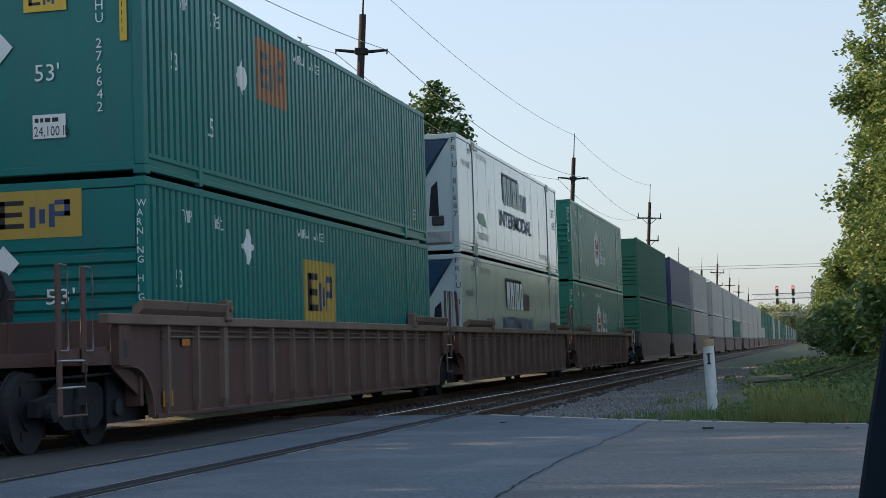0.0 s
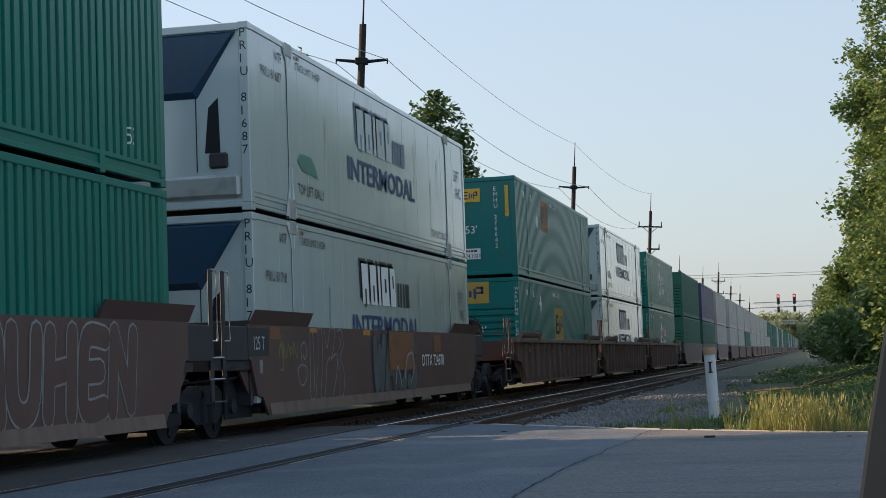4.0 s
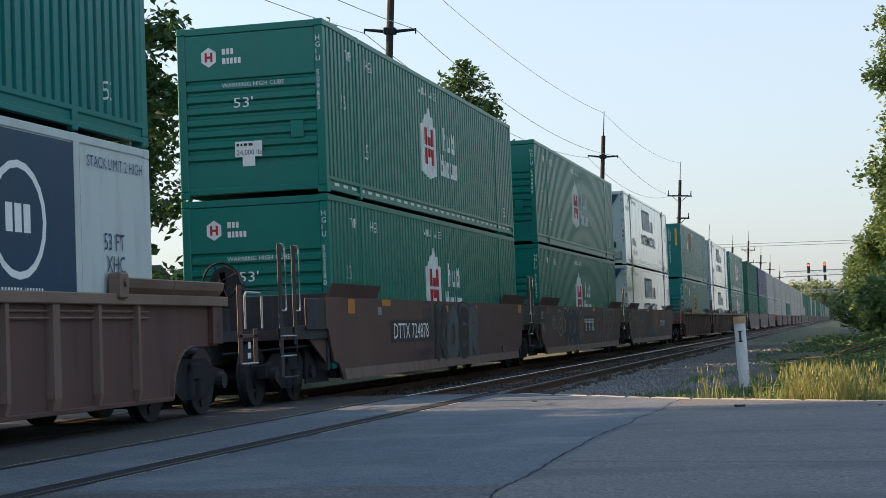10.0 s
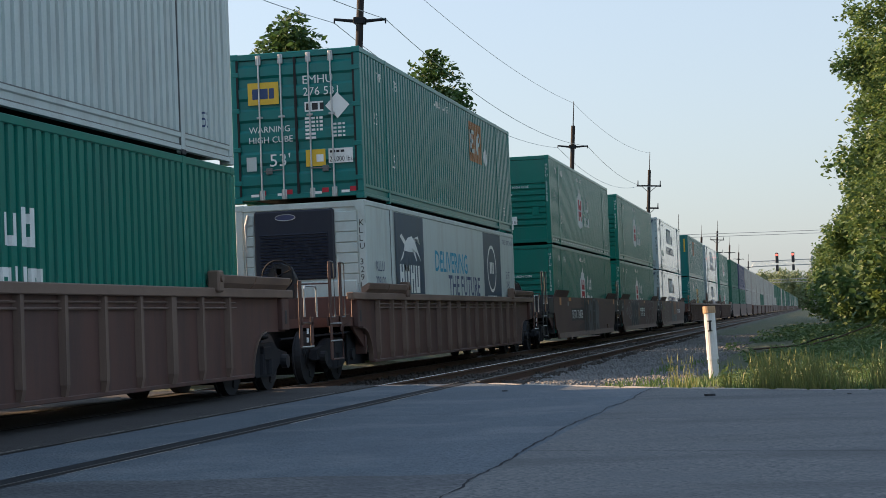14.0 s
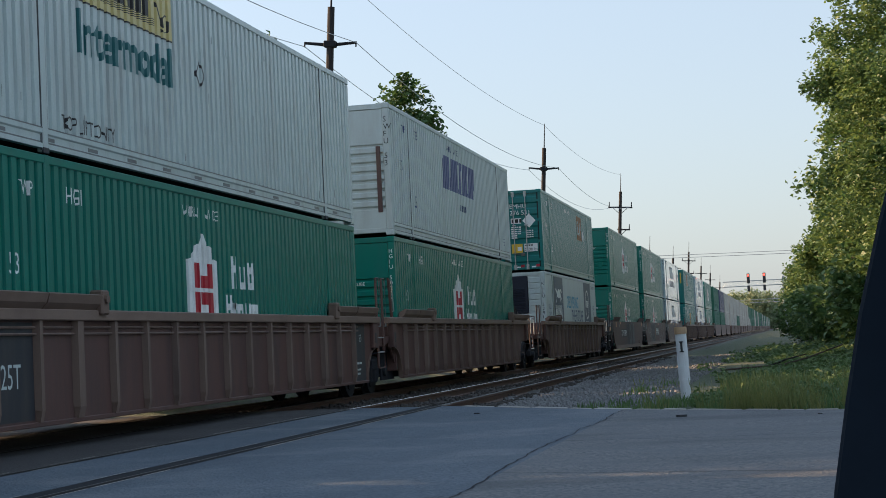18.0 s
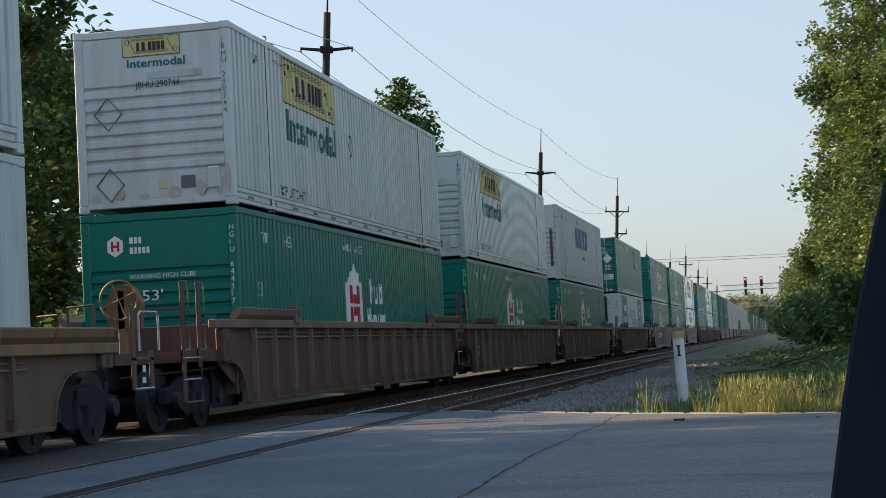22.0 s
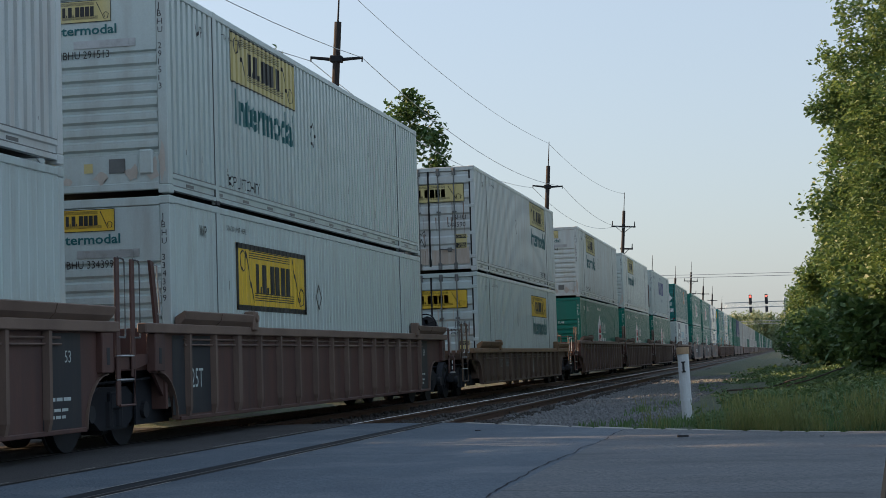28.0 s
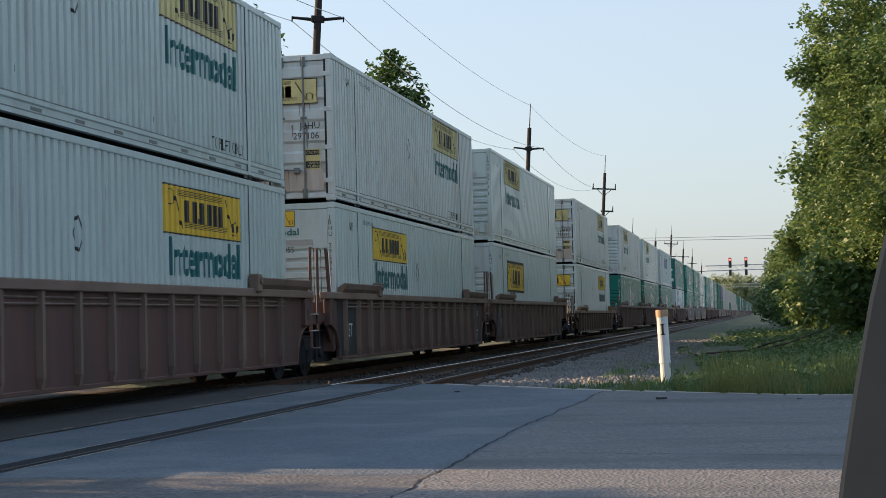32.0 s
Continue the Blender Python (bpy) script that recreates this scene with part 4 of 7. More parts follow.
        decal("post_number", stacked("EMHU " + number, 0.66, 2.60, 0.125, 0.165), WHITE_INK, c, lambda a, b: (a, 0.0, b))
    else:
        yellow_patch(c, (6.85, 8.65, 1.05, 2.15), on_side, FOLDS, DULL_YELLOW)
        paint_side("placard", diamond(4.0, 2.2, 0.26, 0.27), WHITE_INK, c)
        yellow_patch(c, (-0.92, 0.42, 2.16, 2.78), on_end, None, DULL_YELLOW)
        paint_end("end_length", write("53'", -0.1, 1.30, 0.2, 1.3), WHITE_INK, c)
        paint_end("placard", diamond(-0.68, 1.85, 0.22, 0.23), WHITE_INK, c, "white diamond placard")
        decal("post_warning", stacked("WARNING HIGH CUBE", 1.17, HIG - 0.30, 0.09, 0.12), WHITE_INK, c, lambda a, b: (a, -0.001, b))
    small_marks(c, WHITE_INK, number[:3])
    return c


def rivet_row():
    m = Mesh()
    for k in range(120):
        y = 0.4 + k * 0.128
        m.box(HALF - 0.006, HALF - 0.001, y, y + 0.03, 0.05, 0.07)
        m.box(HALF - 0.006, HALF - 0.001, y, y + 0.03, HIG - 0.045, HIG - 0.028)
    return m


def prime_box(upper, far=False):
    c = container("flat", PRIME_WHITE, "glossy white smooth-sided insulated container with navy lettering", "nose")
    for y in (POST_IN, LEN - POST_IN - 0.14):
        part("post_fitting", Mesh().cbox(HALF - 0.01, HALF + 0.014, y - 0.12, y + 0.26, 0.0, 0.34, 0.01).cbox(HALF - 0.01, HALF + 0.014, y - 0.1, y + 0.24, HIG - 0.22, HIG, 0.01), GALV, c)
    for y in (POST_IN + 0.07, LEN - POST_IN - 0.07):
        for zs in ((0.04, 0.20, 0.50, 0.85), (HIG - 0.04, HIG - 0.16, HIG - 0.30, HIG - 0.45)):
            ws = (0.30, 0.24, 0.11, 0.085)
            part("post_flare", Mesh().prism([(y - w, z) for w, z in zip(ws, zs)] + [(y + w, z) for w, z in zip(ws[::-1], zs[::-1])], 0, HALF - 0.008, HALF + 0.0015), SWIFT_GREY, c, "flared foot of the lifting post")
    part("rivet_row", shared(("rivets",), rivet_row, "rivet_row", ROD), ROD, c, "small dark rivets along the bottom rail")
    u = 6.3
    # the company's name: slanted dark blocks with a pale face
    blocks, slots = [], []
    for i, w in enumerate((0.46, 0.46, 0.16, 0.56, 0.40)):
        x = u + (0, 0.6, 1.2, 1.46, 2.15)[i]
        blocks += fan([(x, 1.66), (x + w, 1.66), (x + w - 0.06, 2.42), (x - 0.06, 2.42)])
        if w > 0.3:
            slots += fan([(x + w * 0.38, 1.62 + 0.1 * i), (x + w * 0.62, 1.62 + 0.1 * i), (x + w * 0.58, 1.95 + 0.08 * i), (x + w * 0.34, 1.95 + 0.08 * i)])
    paint_side("name_shadow", [[(a - 0.16, b + 0.10) for a, b in t] for t in blocks] + [[(a - 0.08, b + 0.05) for a, b in t] for t in blocks], FADED_BLUE if upper else BLACK_INK, c, False)
    decal("name_face", blocks, WHITE_INK if not upper else SWIFT_GREY, c, lambda a, b: (HALF - 0.003, a, b), None, "slanted name blocks")
    decal("name_slot", slots, (FADED_BLUE if upper else BLACK_INK), c, lambda a, b: (HALF - 0.001, a, b))
    tail = rect(u + 2.72, u + 2.84, 1.66, 2.15) + rect(u + 2.94, u + 3.06, 1.66, 2.15) + rect(u + 3.18, u + 3.3, 1.66, 2.15) + rect(u + 3.4, u + 3.72, 1.66, 2.15)
    paint_side("name_tail", tail, BLACK_INK if not upper else FADED_BLUE, c, False)
    paint_side("lettering", write("INTERMODAL", u - 0.75, 1.03, 0.42, 1.42, 0.02), BLUE_INK, c, False)
    paint_side("length_mark", write("53FT", LEN - 1.15, 1.9, 0.26, 0.8) + write("XHC", LEN - 1.05, 1.5, 0.26, 0.8), BLUE_INK, c, False)
    paint_side("lift_note", write("TOP LIFT ONLY", LEN - 3.8, 0.40, 0.16) + write("TOP LIFT ONLY", 2.42, 0.46, 0.18, 0.85), BLACK_INK, c, False)
    paint_side("stack_note", write("STACK LIMIT 3 HIGH", 2.45, HIG - 0.36, 0.13, 0.85) + write("WTP", 1.33, HIG - 0.40, 0.17, 0.7) + write("PRIU 81687" if upper else "PRIU 81718", 0.62, HIG - 1.02 if not upper else HIG - 0.72, 0.16, 0.95), BLACK_INK, c, False)
    decal("post_number", stacked("PRIU 81687" if upper else "PRIU 81718", 1.17, HIG - 0.10, 0.14, 0.20), BLACK_INK, c, lambda a, b: (a, -0.001, b))
    for k in range(3):
        paint_side("hazard_mark", fan([(2.4 + 0.1 * k, HIG - 0.20), (2.45 + 0.1 * k, HIG - 0.20), (2.5 + 0.1 * k, HIG - 0.13), (2.45 + 0.1 * k, HIG - 0.13)]), (AMBER, BLACK_INK)[k % 2], c, False)
    for y, z0, z1 in ((3.0, 0.35, 0.85), (4.1, 0.9, 1.9), (10.9, 1.2, 2.3), (12.4, 0.5, 1.6), (13.1, 1.2, 2.2)):
        paint_side("drip_stain", fan([(y, z0), (y + 0.012, z0), (y + 0.03, z1), (y - 0.01, z1)]), GALV, c, False)
    if upper:
        paint_side("green_patch", fan([(2.45, 1.0), (2.6, 1.14), (3.2, 1.14), (3.45, 0.98), (3.6, 0.8), (3.3, 0.84), (2.7, 0.86)]), HUB_GREEN, c, False)
    return c


def reefer_box():
    """Refrigerated container with a cooling unit on the near end and a printed side."""
    c = container("flat", SWIFT_GREY, "white refrigerated container with navy printed panels and slogan", "plain")
    place = lambda a, b: (HALF - 0.0045, a, b)
    top = lambda a, b: (HALF - 0.0025, a, b)
    decal("navy_panel", rect(2.3, 4.85, 0.3, HIG - 0.12), NAVY, c, place, None, "navy printed panel")
    decal("pale_panel", rect(4.85, 11.65, 0.3, HIG - 0.12), SWIFT_GREY, c, place, None, "pale blue printed panel")
    decal("navy_panel", rect(11.65, LEN - 2.1, 0.3, HIG - 0.12), NAVY, c, place, None, "navy printed panel")
    horse = fan([(3.0, 2.02), (3.5, 2.0), (4.15, 2.02), (4.05, 2.22), (3.75, 2.34), (3.4, 2.30), (3.1, 2.16)]) + fan([(2.70, 2.30), (2.84, 2.36), (3.20, 2.22), (3.12, 2.12)]) + fan([(4.05, 2.22), (4.12, 2.02), (4.36, 1.92), (4.58, 1.80), (4.3, 2.02)]) + fan([(2.95, 1.98), (3.1, 2.06), (2.92, 1.86), (2.66, 1.78)]) + fan([(3.75, 2.08), (4.0, 2.04), (4.16, 1.84), (4.12, 1.82)]) + fan([(3.9, 2.30), (4.05, 2.22), (4.2, 2.30), (4.5, 2.18), (4.3, 2.36)])
    decal("leaping_shape", horse, WHITE_INK, c, top)
    decal("name_mark", hollow_row(2.62, 1.15, 0.58, (("o", 1.0), ("i", 1.0), ("i", 1.0), ("n", 1.0), ("u", 1.0))), WHITE_INK, c, top, None, "white blocks")
    decal("small_line", bars(2.75, 0.95, 0.08, (3, 2, 4, 6), 1.0), SWIFT_GREY, c, top)
    decal("slogan", write("DELIVERING", 5.95, 1.66, 0.46, 1.02, 0.015), CYAN_INK, c, top)
    decal("slogan", write("THE FUTURE", 7.3, 1.13, 0.46, 1.0, 0.015), BLUE_INK, c, top)
    ring = []
    for k in range(20):
        a, b = 2 * math.pi * k / 20, 2 * math.pi * (k + 1) / 20
        o = lambda r, w: (12.75 + r * math.sin(w), 1.85 + r * math.cos(w))
        ring += fan([o(0.62, a), o(0.62, b), o(0.54, b), o(0.54, a)])
    decal("round_badge", ring + bars(12.47, 1.72, 0.3, (0.5, 0.5, 0.5), 0.15), WHITE_INK, c, top, None, "white ring badge")
    decal("small_line", hollow_row(12.02, 0.98, 0.17, (("o", 1.0), ("n", 1.0), ("o", 1.0), ("u", 1.0), ("o", 1.0), ("n", 1.0), ("i", 1.0), ("o", 1.0), ("o", 1.0), ("u", 1.0))) + hollow_row(12.2, 0.74, 0.17, (("o", 1.0), ("n", 1.0), ("o", 1.0), ("n", 1.0), ("o", 1.0), ("u", 1.0), ("u", 1.0))), WHITE_INK, c, top)
    decal("number_line", write("KLLU", 0.72, 1.55, 0.2) + write("329120", 0.68, 1.25, 0.2, 0.9), BLUE_INK, c, top)
    decal("length_mark", write("53 FT", LEN - 1.35, 1.62, 0.2, 0.85) + write("XHC", LEN - 1.3, 1.36, 0.2, 0.85) + write("STACK LIMIT 2 HIGH", LEN - 1.75, HIG - 0.34, 0.13, 0.9), BLUE_INK, c, top)
    decal("post_number", stacked("KLLU 3291", 1.17, HIG - 0.38, 0.115, 0.148), BLACK_INK, c, lambda a, b: (a, -0.001, b))
    unit = part("cooling_unit", Mesh().cbox(-HALF + 0.38, HALF - 0.62, -0.02, 0.1, 1.42, HIG - 0.14, 0.03), REEFER_BLACK, c, "midnight blue cooling unit")
    for k in range(14):
        part("louvre", shared(("louvre",), lambda: Mesh().prism([(-0.02, 0.0), (-0.045, 0.008), (-0.02, 0.03)], 0, -0.80, 0.55), "louvre", REEFER_BLACK), REEFER_BLACK, unit).location = (0, 0, 1.50 + 0.06 * k)
    part("maker_badge", Mesh().prism([(-0.28 + 0.2 * math.cos(a), 2.62 + 0.06 * math.sin(a)) for a in [k * math.pi / 7 for k in range(14)]], 1, -0.03, -0.02), INDIGO, unit, "blue oval badge")
    part("badge_rim", Mesh().tube([(-0.28 + 0.2 * math.cos(a), -0.028, 2.62 + 0.06 * math.sin(a)) for a in [k * math.pi / 9 for k in range(19)]], 0.008, 5), GALV, unit)
    part("lower_panel", Mesh().cbox(-HALF + 0.38, HALF - 0.2, -0.02, 0.1, 0.75, 1.38, 0.02).box(-0.31, -0.29, -0.024, -0.01, 0.75, 1.38).box(0.2, 0.215, -0.024, -0.01, 0.75, 1.38), JB_WHITE, c)
    for k in range(8):
        part("slat", Mesh().cbox(HALF - 0.6, HALF - 0.17, 0.0, 0.08, 1.1 + k * 0.2, 1.285 + k * 0.2, 0.01), JB_WHITE, c)
        part("slat", Mesh().cbox(-HALF + 0.17, -HALF + 0.36, 0.0, 0.08, 1.1 + k * 0.2, 1.285 + k * 0.2, 0.01), JB_WHITE, c)
    part("fuel_panel", Mesh().box(-HALF + 0.3, HALF - 0.3, -0.015, 0.05, 0.35, 0.72), CHARCOAL, c)
    part("corner_bracket", Mesh().prism([(HALF - 0.28, HIG - 0.02), (HALF, HIG - 0.02), (HALF, HIG - 0.45), (HALF - 0.12, HIG - 0.22)], 1, -0.03, 0.02), JB_WHITE, c)
    part("pipe", Mesh().tube([(-HALF + 0.28, -0.04, HIG - 0.2), (-HALF + 0.22, -0.04, HIG - 0.4), (-HALF + 0.22, -0.04, 0.9), (-HALF + 0.35, -0.04, 0.8)], 0.03), GALV, c)
    return c


def swift_box():
    c = container("folded", SWIFT_GREY, "pale grey corrugated shipping container with dark name blocks", "ribbed")
    tri = []
    for i, x in enumerate((0, 0.85, 1.85, 2.25, 3.0)):
        w = (0.85, 1.0, 0.32, 0.75, 0.85)[i]
        tri += fan([(5.8 + x * 1.15, 1.5), (5.8 + x * 1.15 + w, 1.5), (6.0 + x * 1.15 + w, 2.35), (6.0 + x * 1.15, 2.35)])
    paint_side("name_mark", tri, FADED_INDIGO, c, True, "slanted faded blue blocks")
    paint_side("small_line", bars(8.0, 1.05, 0.16, (1, 1, 1, 1), 0.5), BLUE_INK, c)
    small_marks(c, BLUE_INK, "538")
    decal("post_number", stacked("SWFU 53", 1.17, HIG - 0.3, 0.12, 0.16), BLACK_INK, c, lambda a, b: (a, -0.001, b))
    part("rusty_bar", Mesh().cbox(0.98, 1.08, -0.012, 0.02, 0.5, 1.95, 0.01), RED_CAR, c, "rusty upright bar")
    return c


def far_box(paint, label):
    return container("folded" if paint is not PRIME_WHITE else "flat", paint, label, "ribbed", True)


# ---- well cars: y = 0 at the near end of the container that they carry ----
TRAIN_X, SILL_TOP, SILL_LOW, WELL_FLOOR = -9.48, 1.59, 0.30, 0.475
SMOOTH_TOP, GOLD_TOP = 1.65, 1.27
SIDE_X = HALF + 0.06  # outer face of the side plate
PLATE_X = SIDE_X - 0.03  # face of the plate between the ribs


def side_plate(ext_near, ext_far, top):
    """Side plate that runs past the container at both ends, with the wheel arches cut from its lower corners."""
    def make():
        turn = [k * math.pi / 14 for k in range(8)]
        near = [(0.0 - 0.62 * (1 - math.cos(a)), SILL_LOW + 0.64 * math.sin(a)) for a in turn]
        far = [(LEN + 0.42 + 0.62 * (1 - math.cos(a)), SILL_LOW + 0.64 * math.sin(a)) for a in turn]
        pts = [(-ext_near, top - 0.13), (-ext_near, SILL_LOW + 0.64)] + near[::-1] + far + [(LEN + ext_far, SILL_LOW + 0.64), (LEN + ext_far, top - 0.13)]
        return Mesh().prism(pts, 0, PLATE_X - 0.02, PLATE_X)
    return make


def arch_rim(y0, way):
    """Flat bar bent round a wheel arch."""
    def make():
        m, turn = Mesh(), [k * math.pi / 14 for k in range(8)]
        line = [(y0 - way * 0.66 * (1 - math.cos(a)), SILL_LOW + 0.64 * math.sin(a)) for a in turn]
        for (a, b), (c, d) in zip(line, line[1:]):
            m.add([(x, *q) for x in (PLATE_X - 0.06, PLATE_X + 0.035) for q in ((a, b), (c, d), (c + way * 0.012, d + 0.02), (a + way * 0.02, b + 0.012))],
                  [(0, 1, 2, 3), (4, 7, 6, 5), (0, 4, 5, 1), (2, 6, 7, 3), (0, 3, 7, 4), (1, 5, 6, 2)])
        return m
    return make


def end_box(y0, y1, top):
    """Boxed upright at the end of a side."""
    return lambda: Mesh().cbox(PLATE_X - 0.05, SIDE_X + 0.05, y0, y1, SILL_LOW + 0.66, top - 0.13, 0.012)


def smooth_plate():
    top = SMOOTH_TOP
    pts = [(-0.5, top), (-0.5, 1.15), (-0.38, 1.12), (-0.12, 0.60), (0.14, 0.56), (0.40, 0.28), (LEN - 0.40, 0.28), (LEN - 0.14, 0.56), (LEN + 0.12, 0.60), (LEN + 0.38, 1.12), (LEN + 0.5, 1.15), (LEN + 0.5, top)]
    return Mesh().prism(pts, 0, SIDE_X - 0.05, SIDE_X - 0.01)


def rib_mesh(wide, top):
    def make():
        m = Mesh()
        m.prism([(PLATE_X, -wide - 0.02), (SIDE_X + 0.05, -wide), (SIDE_X + 0.05, wide), (PLATE_X, wide + 0.02)], 2, SILL_LOW + 0.16, top - 0.13)
        m.prism([(PLATE_X, SILL_LOW + 0.03), (PLATE_X + 0.05, SILL_LOW + 0.03), (SIDE_X + 0.05, SILL_LOW + 0.16), (PLATE_X, SILL_LOW + 0.16)], 1, -wide, wide)
        return m
    return make


def guide_mesh(top, lift=0.0):
    """Flared guide for the container, on the top chord: a long plank on short brackets."""
    if lift:
        t = SMOOTH_TOP
        return Mesh().prism([(SIDE_X - 0.06, t), (SIDE_X - 0.01, t), (SIDE_X + 0.09, t + 0.22), (SIDE_X + 0.06, t + 0.22)], 1, -0.2, 2.7)
    t = top
    m = Mesh().prism([(SIDE_X - 0.04, t), (SIDE_X + 0.03, t), (SIDE_X + 0.10, t + 0.07), (SIDE_X + 0.13, t + 0.17), (SIDE_X + 0.10, t + 0.185), (SIDE_X - 0.04, t + 0.10)], 1, 0, 1.5)
    return m.prism([(SIDE_X - 0.04, t), (SIDE_X + 0.03, t), (SIDE_X + 0.10, t + 0.07), (SIDE_X + 0.13, t + 0.17), (SIDE_X + 0.10, t + 0.185), (SIDE_X - 0.04, t + 0.10)], 1, 1.53, 3.2)


def hinge_block(top):
    """Heavy block at the inner end of a guide."""
    return lambda: Mesh().cbox(SIDE_X - 0.04, SIDE_X + 0.13, 0.0, 0.22, top - 0.06, top + 0.24, 0.02).tube([(SIDE_X + 0.12, 0.11, top + 0.13), (SIDE_X + 0.16, 0.11, top + 0.13)], 0.055, 10)


def ladder(car, y, tall, paint, s=1, wide=0.5, low=0.45):
    """Upright posts with rungs, each with a bent grab iron beside it, at the side of a platform."""
    x = s * (SIDE_X - 0.02)
    for dy in (0.0, wide):
        lad = part("ladder_post", Mesh().cbox(min(x - 0.03 * s, x), max(x - 0.03 * s, x), y + dy, y + dy + 0.12, low if dy == 0 else 0.9, tall, 0.008), paint, car)
        lo = max(1.15, tall - 1.0)
        g = Mesh().tube([(x, y + dy + 0.06, lo), (x, y + dy + 0.26, lo), (x, y + dy + 0.28, lo + 0.04), (x, y + dy + 0.28, tall - 0.06), (x, y + dy + 0.24, tall - 0.01), (x, y + dy + 0.06, tall)], 0.013, 6)
        part("grab_iron", g, GALV if paint is not BROWN_CAR else ROD, lad)
    m = Mesh().tube([(x, y + wide + 0.06, 1.0), (x, y + wide + 0.06, low), (x, y + 0.06, low)], 0.02, 6)
    part("stirrup", m, paint, lad)
    for z in (low + 0.32, low + 0.62):
        part("rung", Mesh().tube([(x - 0.01 * s, y, z), (x - 0.01 * s, y + wide + 0.06, z)], 0.014, 6), GALV, lad)
    part("step_bracket", Mesh().prism([(y - 0.05, 1.0), (y + wide + 0.2, 1.0), (y + wide + 0.75, 1.08), (y + wide + 0.75, 1.2), (y - 0.05, 1.16)], 0, min(x - 0.06 * s, x - 0.04 * s), max(x - 0.06 * s, x - 0.04 * s)), paint, lad)


def brake_stand(car, y, paint):
    b = part("brake_stand", Mesh().cbox(0.30, 0.42, y - 0.06, y + 0.06, 1.1, 2.05, 0.015).prism([(0.16, 1.5), (0.62, 1.5), (0.66, 1.85), (0.56, 2.06), (0.39, 2.13), (0.22, 2.06), (0.12, 1.85)], 1, y - 0.06, y + 0.1), paint, car, "upright brake stand")
    w = Mesh()
    c = Vector((0.36, y - 0.14, 1.9))
    ring = [c + 0.28 * Vector((math.cos(a), 0, math.sin(a))) for a in [k * math.pi / 9 for k in range(19)]]
    w.tube(ring, 0.018, 6)
    for k in range(4):
        a = k * math.pi / 2 + 0.4
        w.tube([c, c + 0.28 * Vector((math.cos(a), 0, math.sin(a)))], 0.013, 6)
    part("brake_wheel", w, DARK_STEEL if paint is CHARCOAL else paint, b)


